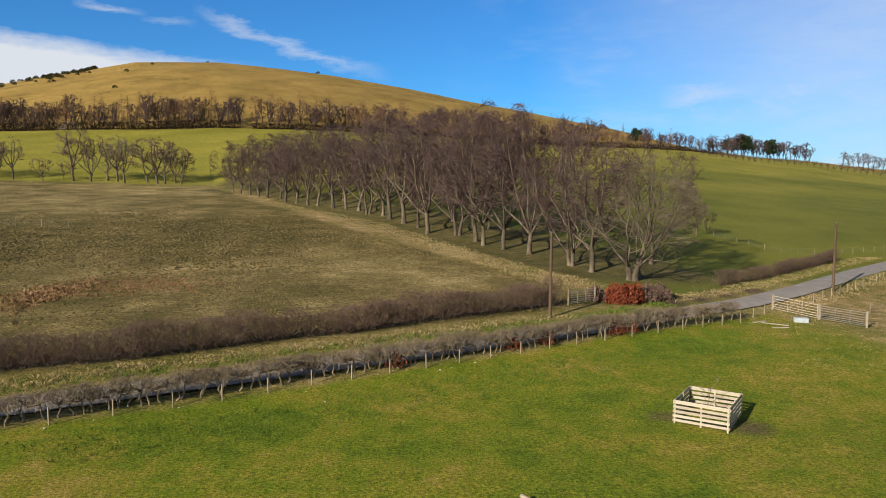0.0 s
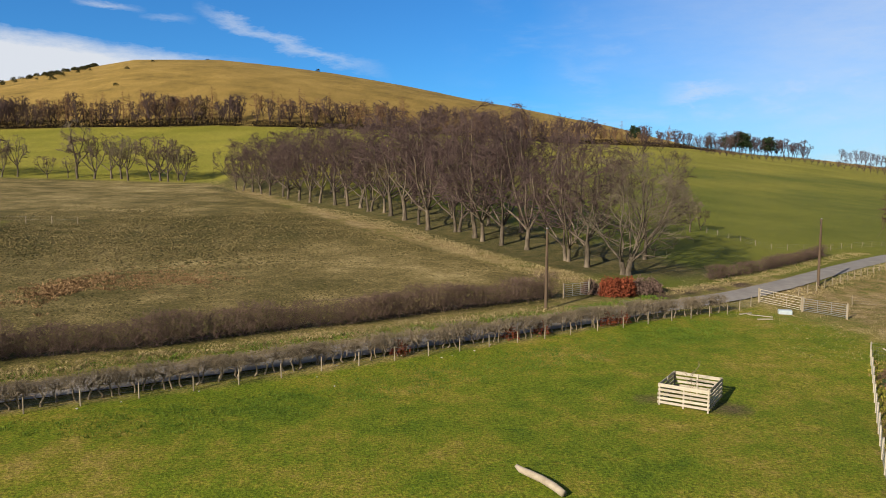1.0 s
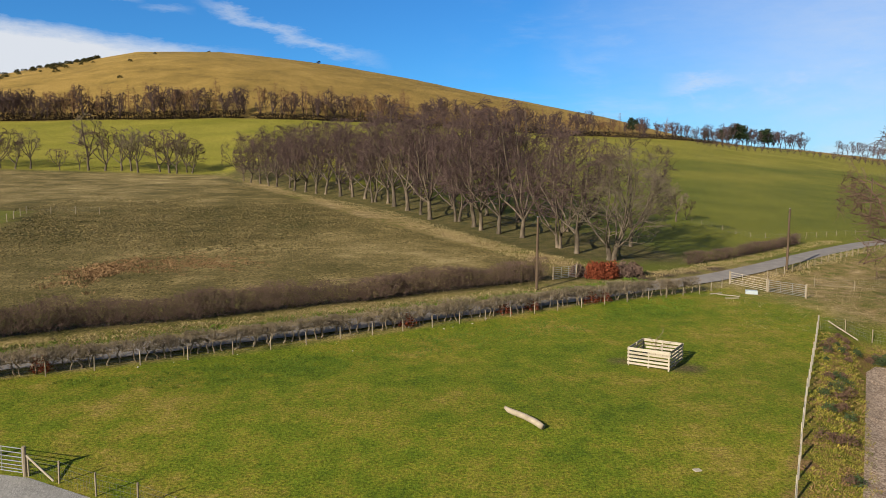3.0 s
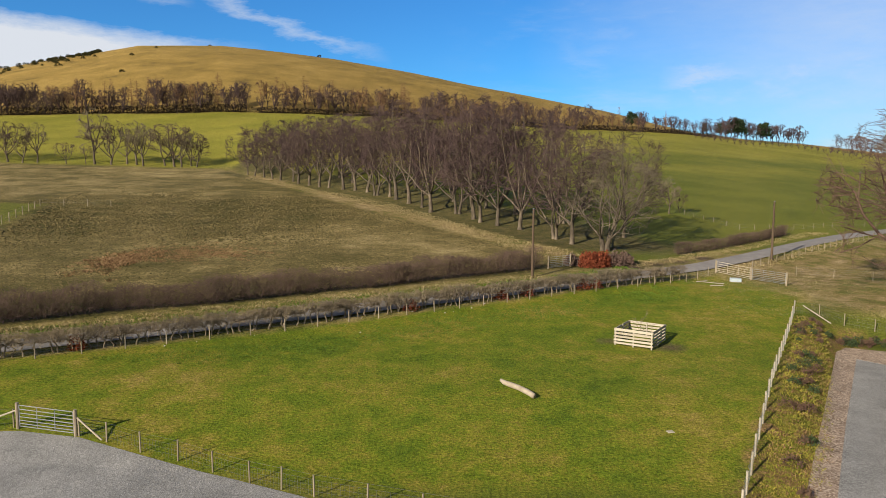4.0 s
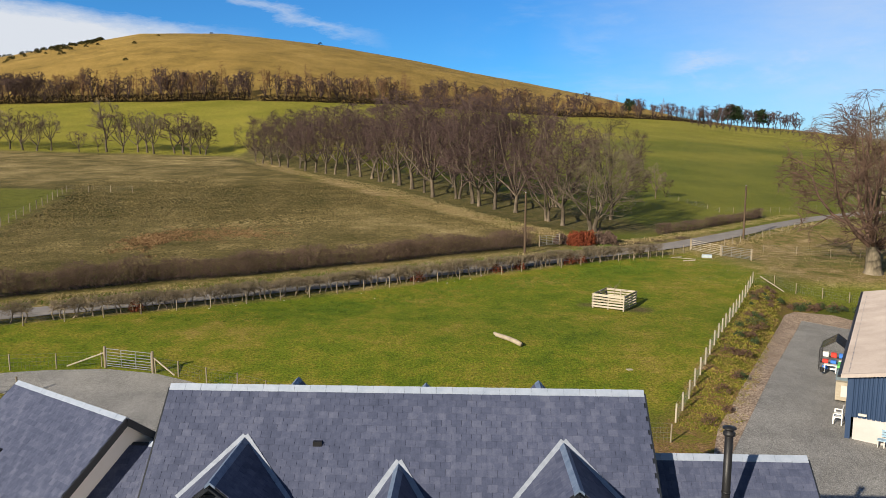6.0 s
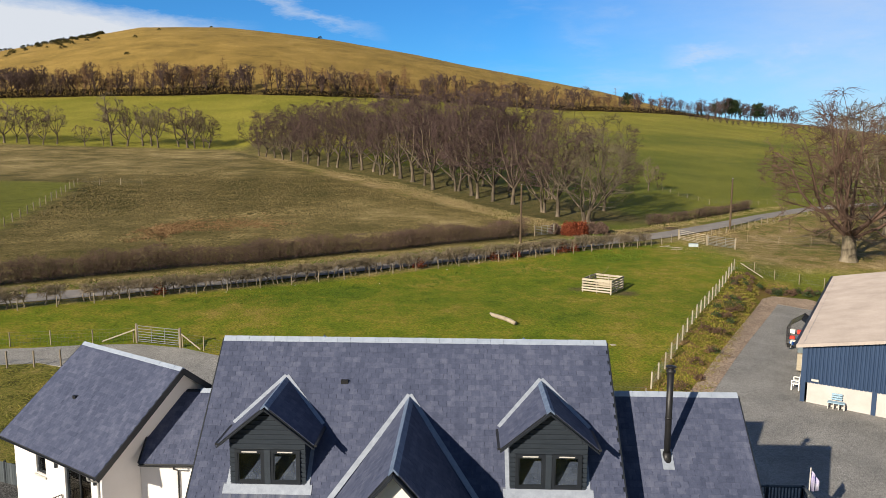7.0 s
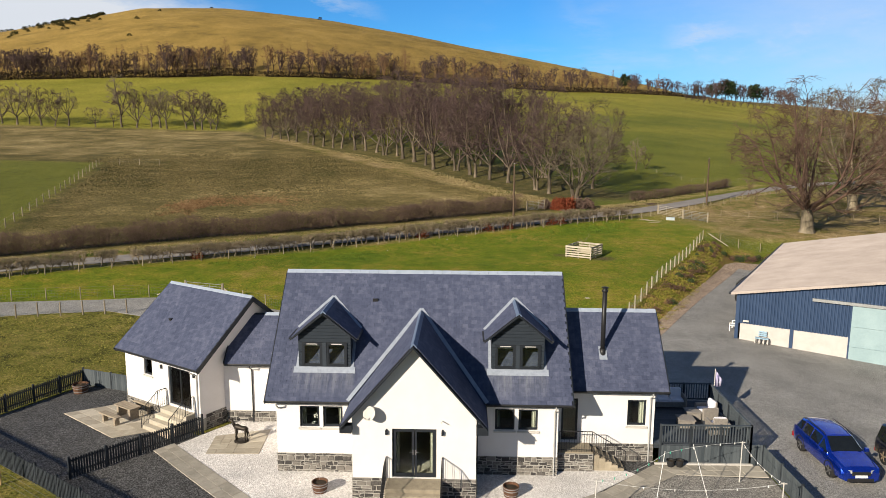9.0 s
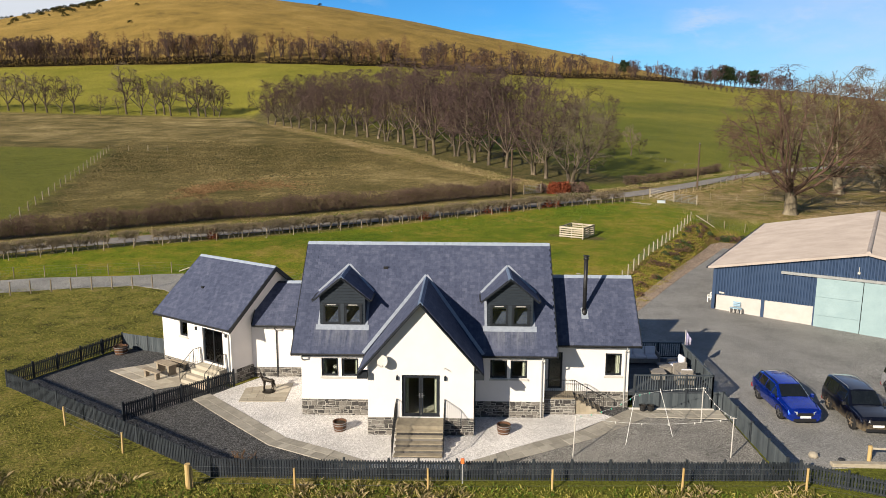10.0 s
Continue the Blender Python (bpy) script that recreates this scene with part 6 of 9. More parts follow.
wsteps = thing("patio_steps", "buff stone steps to the patio door", "steps")
for k in range(4):
    part("tread", Geo().soft_box(3.8, 6.0, -3.9 - 0.32 * k, -3.34 - 0.32 * k, 0.0, 0.85 - 0.2 * k, 0.02).move(WEST), M_SAND, wsteps)
for u in (3.8, 6.0):
    railing("patio_railing", "black iron railing beside the patio steps", [WEST @ Vector((u, -3.4, 0.85)), WEST @ Vector((u, -3.9, 0.85)), WEST @ Vector((u, -4.9, 0.1))], 0.9)

# ---- fences ----
M_FENCE = simple("blue_black_fence_paint", (0.012, 0.016, 0.022), (0.032, 0.039, 0.048), 2.0, 0.65, 0, 0.3, 60, 0.35, 0.003, "World", (1, 1, 0.3), 0.3)
M_WOOD = simple("weathered_fence_timber", (0.17, 0.14, 0.10), (0.32, 0.27, 0.20), 4, 0.9, 0, 0.15, 40, 0.5, 0.005, "Object", (3, 3, 0.4), 0.3)
M_WOODY = simple("fresh_round_post", (0.38, 0.25, 0.10), (0.55, 0.40, 0.19), 4, 0.85, 0, 0.15, 40, 0.4, 0.005, "Object", (3, 3, 0.4), 0.2)
M_PALLET = simple("pale_bleached_timber", (0.29, 0.25, 0.19), (0.47, 0.42, 0.34), 4, 0.9, 0, 0.15, 40, 0.4, 0.004, "World", (1, 1, 4), 0.25)
M_WIRE = simple("galvanised_wire", (0.14, 0.145, 0.145), (0.24, 0.245, 0.245), 8, 0.5, 0.6)
M_GALV = simple("galvanised_steel", (0.26, 0.27, 0.28), (0.40, 0.41, 0.42), 5, 0.45, 0.7)
PICKET = Geo().hexa([(-0.036, -0.01, 0.06), (0.036, -0.01, 0.06), (0.036, 0.01, 0.06), (-0.036, 0.01, 0.06), (-0.036, -0.01, 0.93), (0.036, -0.01, 0.93), (0.036, 0.01, 0.93), (-0.036, 0.01, 0.93)])
PICKET_ME = PICKET.add([(-0.036, -0.01, 0.93), (0.036, -0.01, 0.93), (0.0, -0.01, 0.975), (-0.036, 0.01, 0.93), (0.036, 0.01, 0.93), (0.0, 0.01, 0.975)], [(0, 1, 2), (5, 4, 3), (1, 4, 5, 2), (0, 2, 5, 3)]).mesh("picket", M_FENCE)
M_PAINT = simple("blue_grey_board_paint", (0.040, 0.050, 0.060), (0.085, 0.10, 0.112), 2.0, 0.7, 0, 0.3, 60, 0.35, 0.003, "World", (1, 1, 0.3), 0.35)
BOARD_ME = Geo().soft_box(-0.072, 0.072, -0.011, 0.011, 0.02, 1.0, 0.004).mesh("board", M_PAINT)


def picket_fence(line, label, z0=0.0, z1=0.0, gap=0.115, piece=None, post_gap=1.75, tall=1.0, group="garden fences"):
    (x0, y0), (x1, y1) = line
    ln, turn = math.hypot(x1 - x0, y1 - y0), math.atan2(y1 - y0, x1 - x0)
    f = thing("picket_fence" if piece is None else "board_fence", label, "fence", pose(x0, y0, z0, 0, 0, math.degrees(turn)), group)
    slope = (z1 - z0) / ln
    for z in (0.25, 0.78):
        part("rail", Geo().hexa([(0, 0.01, z), (ln, 0.01, z + slope * ln), (ln, 0.05, z + slope * ln), (0, 0.05, z), (0, 0.01, z + 0.08), (ln, 0.01, z + 0.08 + slope * ln), (ln, 0.05, z + 0.08 + slope * ln), (0, 0.05, z + 0.08)]), M_FENCE, f)
    k = max(1, round(ln / post_gap))
    for i in range(k + 1):
        x = ln * i / k
        part("post", Geo().soft_box(x - 0.05, x + 0.05, -0.04, 0.06, -0.3, 1.05 * tall, 0.012).move(Matrix.Translation((0, 0, slope * x))), M_FENCE, f)
    n = int(ln / gap)
    for i in range(n):
        p = part("picket" if piece is None else "board", piece or PICKET_ME, None, f)
        x = (i + 0.5) * ln / n
        p.matrix_basis = Matrix.LocRotScale((x, -0.012, slope * x), Euler((0, radians(0.6 * math.sin(i * 7.1)), 0)), (1, 1, tall * (1 + 0.006 * math.sin(i * 3.7))))


picket_fence([(-23.7, 5.5), (-16.2, 0.7)], "blue-black painted picket fence round the garden", -0.05, -0.1)
picket_fence([(-16.2, 0.7), (-8.65, -4.3)], "blue-black painted picket fence round the garden", -0.1, -0.1)
picket_fence([(-8.65, -4.3), (-1.1, -4.25)], "blue-black painted picket fence round the garden", -0.1, -0.1)
picket_fence([(0.15, -4.23), (8.2, -4.05)], "blue-black painted picket fence round the garden", -0.1, -0.1)
picket_fence([(8.2, -4.05), (16.2, -3.8)], "blue-black painted picket fence round the garden", -0.1, -0.1)
picket_fence([(16.2, -3.8), (26.0, -7.8)], "blue-black painted picket fence round the garden", -0.1, -0.6)
picket_fence([(-14.95, 1.1), (-10.95, 6.0)], "blue-black picket fence dividing the garden", 0, 0)
picket_fence([(-20.5, 12.7), (-23.7, 5.5)], "blue-black picket fence at the end of the garden", 0, -0.05)
picket_fence([(-20.5, 12.7), (-16.5, 11.3)], "blue-black close-boarded fence beside the west wing", 0, 0, 0.15, BOARD_ME)
picket_fence([(15.55, 3.5), (15.65, -3.75)], "blue-black close-boarded fence beside the yard", 0, 0, 0.15, BOARD_ME)
gate = thing("garden_gate", "blue-black picket gate with a diagonal brace", "gate", pose(-1.1, -4.25, -0.1))
for z in (0.25, 0.78):
    part("rail", Geo().box(0.04, 1.2, 0.01, 0.05, z, z + 0.08), M_FENCE, gate)
part("brace", Geo().hexa([(0.08, 0.012, 0.30), (0.18, 0.012, 0.30), (0.18, 0.045, 0.30), (0.08, 0.045, 0.30), (1.06, 0.012, 0.8), (1.16, 0.012, 0.8), (1.16, 0.045, 0.8), (1.06, 0.045, 0.8)]), M_FENCE, gate)
for i in range(10):
    part("picket", PICKET_ME, None, gate).matrix_basis = pose(0.1 + 0.114 * i, -0.012, 0)
sgate = thing("deck_gate", "blue-black boarded side gate beside the deck", "gate", pose(15.05, 3.6, 0))
for i in range(4):
    part("board", BOARD_ME, None, sgate).matrix_basis = pose(0.08 + 0.115 * i, 0, 0)


def wire_fence(name, line, label, gap=2.0, tall=1.05, r=0.045, material=M_WOOD, wires=(0.25, 0.5, 0.75, 0.98), lean=0.03, group="", net=False, square=False, lift=0.0):
    f = thing(name, label, "fence", None, group)
    rr = random.Random(int(abs(line[0][0] * 7 + line[0][1] * 3)))
    tops = []
    for (x0, y0), (x1, y1) in zip(line, line[1:]):
        k = max(1, round(math.hypot(x1 - x0, y1 - y0) / gap))
        tops += [(x0 + (x1 - x0) * i / k, y0 + (y1 - y0) * i / k) for i in range(k)]
    tops.append(line[-1])
    at = []
    for x, y in tops:
        z = float(height(x, y)) + lift
        dx, dy = rr.uniform(-lean, lean), rr.uniform(-lean, lean)
        h = tall * rr.uniform(0.95, 1.05)
        part("post", Geo().tube([(x, y, z - 0.3), (x + dx, y + dy, z + h)], [r, r * 0.95], 4 if square else 7), material, f)
        at.append((x, y, z))
    for w in wires:
        part("wire", Geo().tube([(x, y, z + w * tall) for x, y, z in at], 0.006, 3, False), M_WIRE, f)
    if net:
        g = Geo()
        for (x0, y0, z0), (x1, y1, z1) in zip(at, at[1:]):
            for i in range(1, 12):
                s = i / 12
                p = Vector((x0 + (x1 - x0) * s, y0 + (y1 - y0) * s, z0 + (z1 - z0) * s))
                g.tube([p, p + Vector((0, 0, 0.8))], 0.004, 3, False)
        part("netting", g, M_WIRE, f, "galvanised stock netting")["kind"] = "stuff"
    return f


def metal_gate(p, q, label, h=1.15, bars=7, material=M_GALV, lift=0.15, name="field_gate"):
    (x0, y0), (x1, y1) = p, q
    z0, z1 = float(height(x0, y0)), float(height(x1, y1))
    t = thing(name, label, "gate")
    a, b = Vector((x0, y0, z0 + lift)), Vector((x1, y1, z1 + lift))
    up = Vector((0, 0, h))
    for k in range(bars):
        o = up * (k / (bars - 1)) ** 1.15
        part("bar", Geo().tube([a + o, b + o], 0.024, 6), material, t)
    for s in (0, 0.33, 0.66, 1):
        part("stile", Geo().tube([a.lerp(b, s), a.lerp(b, s) + up], 0.022, 6), material, t)
    for c, d in ((a, a - b), (b, b - a)):
        o = c + d.normalized() * 0.12
        part("gate_post", Geo().tube([o - Vector((0, 0, 0.5)), o + up * 1.12], 0.09, 8), M_WOOD, t, "round wooden gate post")


LAWN_POSTS = "weathered post and wire fence between lawn and drive"
wire_fence("wire_fence", [(-70, 21.0), (-36, 30.3), (-28, 31.9), (-22.5, 33.1)], LAWN_POSTS, 2.6, net=True)
wire_fence("wire_fence", [(-18.6, 32.5), (-16.9, 32.0), (-14.7, 31.1), (-12.5, 30.4), (-8.3, 28.4), (-5, 27.1), (0, 25.5), (6, 23.6), (12.5, 23.4)], LAWN_POSTS, 2.25, net=True)
metal_gate((-22.1, 33.0), (-18.9, 32.5), "galvanised seven-bar gate on the drive")
for a, b in (((-18.7, 32.5, 1.0), (-17.15, 32.0, 0.1)), ((-22.3, 33.0, 1.0), (-24.6, 32.6, 0.15))):
    solid("fence_strut", Geo().tube([(a[0], a[1], float(height(a[0], a[1])) + a[2]), (b[0], b[1], float(height(b[0], b[1])) + b[2])], 0.05, 6), M_PALLET, "pale diagonal timber strut of the fence", "strut")
wire_fence("wire_fence", [(-70, 15.2), (-36, 25.2), (-31.8, 27.0), (-25.3, 28.4)], "weathered post and wire fence below the drive", 1.75, 1.15, 0.06)
wire_fence("wire_fence", [(13.6, 26.3), (22.2, 43.6), (31.8, 62.0)], "pale post and netting fence along the bank", 2.05, 1.15, 0.055, M_PALLET, net=True)
wire_fence("wire_fence", [(31.8, 62.0), (36, 61.3), (41, 60.4), (66, 57.5)], "post and netting fence above the shed", 2.6, 1.1, net=True)
solid("fence_strut", Geo().tube([(32.2, 61.2, float(height(32.2, 61.2)) + 0.95), (34.6, 60.9, float(height(34.6, 60.9)) + 0.15)], 0.05, 6), M_PALLET, "pale diagonal timber strut of the fence", "strut")
wire_fence("wire_fence", [(x + 0.45, y - 0.85) for x, y in NEAR_HEDGE] + [(29.7, 79.2)], "low post and netting fence in front of the lane hedge", 2.75, 0.95)
wire_fence("wire_fence", [(37.0, 85.0), (46.5, 93.5), (55.6, 101.8), (66, 111), (80, 119)], "weathered post and rail fence along the lane", 2.0, 1.0)
wire_fence("wire_fence", [(41, 82.0), (48, 78.5), (70, 72)], "post and wire fence round the rough field", 3.2, 1.0)
wire_fence("wire_fence", [(41.9, 129.3), (44.7, 121.9), (47.0, 115.9), (54.8, 117.4), (68, 124.5), (110, 140)], "post and wire fence round the green pasture", 2.6, 1.0, 0.032)
wire_fence("wire_fence", [(-50, 46), (-54.5, 58.6), (-65.2, 90), (-78.7, 129.7), (-66, 131.5)], "post and rail fence across the paddock", 4.2, 1.25, 0.07, wires=(0.5, 0.9))
wire_fence("wire_fence", [(-17.6, 0.5), (-13.4, -2.3)], "new wooden post and wire fence in the rough grass", 4.8, 1.05, 0.05, M_WOODY, group="fence in the rough grass", lift=-0.05)
wire_fence("wire_fence", [(-9.1, -5.2), (-4.86, -5.2), (0.6, -5.15), (5.67, -4.95), (11.0, -4.75), (16.1, -4.6), (21, -6.6)], "new wooden post and wire fence in the rough grass", 5.4, 1.0, 0.05, M_WOODY, group="fence in the rough grass", lift=-0.05)
solid("strainer_post", Geo().tube([(-9.25, -5.25, -0.5), (-9.25, -5.25, 1.05)], 0.12, 12), M_WOODY, "thick round wooden strainer post in the grass", "post")
marker = thing("marker_post", "slim grey post with an orange cap by the gate", "post")
part("shaft", Geo().tube([(2.0, -4.5, -0.4), (2.0, -4.5, 0.95)], 0.03, 6), M_PIPE_PALE, marker)
M_ORANGE = simple("orange_plastic", (0.65, 0.14, 0.03), (0.80, 0.22, 0.06), 8, 0.5)
part("cap", Geo().soft_box(1.92, 2.08, -4.58, -4.42, 0.92, 1.1, 0.02), M_ORANGE, marker)
metal_gate((31.3, 81.0), (33.9, 77.8), "bleached timber field gate by the lane", 1.2, 6, M_PALLET)
metal_gate((34.1, 77.6), (36.3, 74.2), "galvanised field gate by the lane", 1.15, 7)
metal_gate((11.4, 78.9), (14.0, 80.6), "galvanised gate into the paddock", 1.2, 7)
M_SHEETM = simple("pale_blue_metal", (0.32, 0.38, 0.42), (0.48, 0.54, 0.58), 4, 0.5, 0.3)
solid("water_trough", Geo().soft_box(-0.6, 0.6, -0.35, 0.35, 0, 0.4, 0.05).move(pose(31.8, 76.4, float(height(31.8, 76.4)), 0, 0, -15)), M_SHEETM, "pale blue metal water trough by the gate", "trough")
for k, (x, y, a, ln) in enumerate(((27.9, 75.8, 30, 1.6), (28.9, 75.0, -35, 2.2), (28.7, 73.4, 5, 1.4))):
    solid("timber_plank", Geo().soft_box(-ln / 2, ln / 2, -0.1, 0.1, 0, 0.06, 0.01).move(pose(x, y, float(height(x, y)) + 0.02, 0, 0, a)), M_PALLET, "loose bleached plank lying on the grass", "plank", group="loose planks")


# ---- poles ----
def pole(x, y, top, label, r=0.14, base=None, lean=0.0):
    z = float(height(x, y))
    t = thing("utility_pole", label, "pole")
    part("shaft", Geo().tube([(x, y, z - 0.5), (x + lean, y, top)], [r * 1.15, r * 0.8], 10), M_POLE, t)
    part("steel_cap", Geo().tube([(x + lean, y, top), (x + lean, y, top + 0.05)], r * 0.85, 10), M_GALV, t)
    part("insulator", Geo().tube([(x + lean - 0.14, y - 0.05, top - 0.5), (x + lean - 0.14, y - 0.05, top - 0.3)], 0.05, 6), M_BLACKM, t)


M_POLE = simple("creosoted_pole", (0.045, 0.030, 0.020), (0.16, 0.115, 0.08), 1.0, 0.9, 0, 0.15, 30, 0.4, 0.006, "Object", (3, 3, 0.2))
pole(9.0, 73.8, 10.6, "tall weathered wooden pole by the lane")
pole(41.4, 90.0, 11.0, "tall weathered wooden pole by the lane")
pole(80, 142, 15.0, "tall weathered wooden pole by the lane")
pole(-170, 424, 50.0, "distant wooden pole in the upper field")

# ---- on the lawn ----
pen = thing("tree_guard", "square bleached-timber pallet pen round a sapling", "tree guard", pose(15.39, 51.89, float(height(15.39, 51.89)), 0, 0, -31))
HX, HY = 1.46, 1.72
for sx, sy, ang, half in ((0, -HY, 0, HX), (HX, 0, 90, HY), (0, HY, 180, HX), (-HX, 0, 270, HY)):
    m = pose(sx, sy, 0, 0, 0, ang)
    for k in range(5):
        z = 0.10 + 0.25 * k
        part("slat", Geo().soft_box(-half - 0.05, half + 0.05, -0.02, 0.02, z, z + (0.15 if k < 4 else 0.2), 0.006).move(m @ pose(0, 0, 0, 0, 0.5 * math.sin(k * 5 + ang), 0)), M_PALLET, pen)
    for u in (-half + 0.05, 0, half - 0.05):
        part("post", Geo().soft_box(u - 0.05, u + 0.05, 0.02, 0.10, -0.15, 1.32, 0.01).move(m), M_PALLET, pen)
sap = limbs_mesh("sapling", grow(random.Random(5), height_m=3.4, spread=0.5, levels=2, kids=(6, 3), stem=0.4, twig=0.012, base_r=0.03), M_THORN, (5, 4, 3))
ob = new("sapling", sap)
ob.matrix_basis = pose(15.39, 51.89, float(height(15.39, 51.89)))
tagged(ob, "bare young sapling inside the pallet pen", "sapling")
lz = lambda x, y: float(height(x, y))
M_LOG = simple("bleached_log", (0.22, 0.18, 0.13), (0.42, 0.36, 0.28), 3, 0.9, 0, 0.15, 30, 0.5, 0.01, "World")
solid("log", Geo().tube([(4.0, 41.15, lz(3.8, 41.2) + 0.34), (4.2, 40.95, lz(4.2, 41.0) + 0.24), (4.6, 40.6, lz(4.5, 40.7) + 0.20), (5.1, 40.1, lz(5.1, 40.1) + 0.18), (5.6, 39.4, lz(5.6, 39.4) + 0.18), (5.9, 38.8, lz(5.9, 38.8) + 0.19)], [0.09, 0.15, 0.17, 0.17, 0.18, 0.16], 12), M_LOG, "bleached curved log lying on the lawn", "log", smooth=True)
solid("paper_scrap", Geo().soft_box(-0.2, 0.2, -0.14, 0.14, 0, 0.03, 0.008).move(pose(12.9, 34.6, lz(12.9, 34.6) + 0.03, 4, 2, 20)), M_PALLET, "small pale board lying on the lawn", "board")
rs = random.Random(9)
for k in range(14):
    x = rs.uniform(-24, 10)
    y = 50.9 + (x + 22.7) * 0.62 - rs.uniform(3.0, 7.5)
    r0 = rs.uniform(0.04, 0.10)
    solid("stone", Geo().lathe([(r0 * 0.7, 0), (r0, r0 * 0.3), (r0 * 0.6, r0 * 0.7), (r0 * 0.1, r0 * 0.8)], (x, y, lz(x, y) - 0.01), 7), M_SILL, "small pale stone lying in the grass", "stone", group="stones in the grass")

# ---- round the house: tubs, statue, table ----
M_BARREL = simple("stained_oak_staves", (0.05, 0.025, 0.015), (0.17, 0.085, 0.05), 4, 0.7, 0, 0.3, 30, 0.3, 0.004, "Object", (4, 4, 0.5))
M_SOIL = simple("dark_soil", (0.02, 0.015, 0.01), (0.06, 0.045, 0.03), 12, 0.95)


def tub(x, y, label, r=0.33, h=0.45, z=0.04):
    t = thing("barrel_planter", label, "planter", pose(x, y, z), "barrel planters")
    for k in range(14):
        a0, a1 = 2 * math.pi * k / 14 + 0.01, 2 * math.pi * (k + 1) / 14 - 0.01
        v = []
        for z0, rr in ((0, r * 0.86), (h * 0.5, r * 0.98), (h, r * 1.04)):
            for a, q in ((a0, rr), (a1, rr), (a1, rr - 0.03), (a0, rr - 0.03)):
                v.append((q * math.cos(a), q * math.sin(a), z0))
        f = [(3, 2, 1, 0), (8, 9, 10, 11)] + [(b + i, b + (i + 1) % 4, b + 4 + (i + 1) % 4, b + 4 + i) for b in (0, 4) for i in range(4)]
        part("stave", Geo().add(v, f), M_BARREL, t)
    for z0, q in ((0.08, 0.91), (h * 0.62, 1.015), (h - 0.06, 1.045)):
        part("hoop", Geo().lathe([(r * q, 0), (r * q + 0.008, 0.005), (r * q + 0.008, 0.035), (r * q, 0.04)], (0, 0, z0), 20, False), M_GALV, t)
    part("soil", Geo().lathe([(r * 0.94, h - 0.16), (r * 0.9, h - 0.10), (0.05, h - 0.07)], (0, 0, 0), 14), M_SOIL, t)


tub(-3.98, 0.45, "half-barrel planter with iron hoops on white gravel")
tub(3.98, 0.38, "half-barrel planter with iron hoops on white gravel")
tub(-20.0, 11.4, "half-barrel planter with dry stems by the fence", 0.42, 0.5, 0.02)
dry = limbs_mesh("dry_stems", grow(random.Random(8), height_m=0.9, spread=0.6, levels=2, kids=(7, 4), stem=0.1, twig=0.008, base_r=0.015), M_LARCH, (4, 3, 3))
ob = new("dry_stems", dry)
ob.matrix_basis = pose(-20.0, 11.4, 0.46)
tagged(ob, "dry brown plant stems in the barrel", "plant")
for x, y, s in ((-7.7, -3.3, 1.0), (-7.2, -3.2, 0.8), (-8.0, -3.0, 0.7)):
    ob = new("bare_shrub", dry)
    ob.matrix_basis = Matrix.LocRotScale((x, y, 0.0), Euler((0, 0, x)), (s * 1.5, s * 1.5, s * 1.7))
    tagged(ob, "thin bare garden shrub beside the fence", "shrub", "bare garden shrubs")
M_BRONZE = simple("dark_bronze", (0.020, 0.017, 0.014), (0.06, 0.05, 0.042), 6, 0.5, 0.6)
st = Geo()
st.lathe([(0.42, 0), (0.44, 0.04), (0.36, 0.08), (0.05, 0.085)], (0, 0, 0), 16)
st.tube([(-0.42, 0, 0.86), (-0.25, 0, 0.90), (0.05, 0, 0.82), (0.30, 0, 0.84), (0.42, 0, 0.80)], [0.13, 0.17, 0.14, 0.15, 0.10], 10)
for x, y in ((-0.34, 0.09), (-0.30, -0.09), (0.36, 0.09), (0.32, -0.09)):
    st.tube([(x, y, 0.82), (x + 0.03, y, 0.48), (x - 0.02, y, 0.28), (x, y, 0.08)], [0.085, 0.055, 0.035, 0.04], 8)
st.tube([(-0.40, 0, 0.92), (-0.52, 0, 1.10), (-0.60, 0, 1.24), (-0.74, 0, 1.22), (-0.86, 0, 1.17)], [0.11, 0.085, 0.10, 0.07, 0.035], 9)
st.tube([(-0.57, 0.05, 1.30), (-0.54, 0.07, 1.40)], [0.04, 0.01], 5).tube([(-0.57, -0.05, 1.30), (-0.54, -0.07, 1.40)], [0.04, 0.01], 5)
st.tube([(0.42, 0, 0.80), (0.52, 0, 0.62), (0.56, 0, 0.40)], [0.04, 0.025, 0.015], 6)
st.move(pose(-8.75, 5.15, 0.06, 0, 0, -14) @ Matrix.Scale(0.8, 4))
solid("statue", st, M_BRONZE, "dark bronze garden statue on a round base", "statue", smooth=True)
M_OLDWOOD = simple("grey_brown_garden_timber", (0.17, 0.135, 0.1), (0.36, 0.31, 0.245), 3, 0.9, 0, 0.15, 30, 0.4, 0.004, "Object", (0.5, 4, 4))
pt = thing("picnic_table", "grey-brown rustic timber garden table", "table", pose(-15.6, 7.9, 0.06, 0, 0, -32) @ Matrix.Scale(0.86, 4))
for k in range(4):
    part("plank", Geo().soft_box(-0.85, 0.85, -0.38 + 0.19 * k, -0.205 + 0.19 * k, 0.68, 0.74, 0.01), M_OLDWOOD, pt)
for x in (-0.6, 0.6):
    part("trestle", Geo().soft_box(x - 0.09, x + 0.09, -0.3, 0.3, 0, 0.68, 0.02), M_OLDWOOD, pt)
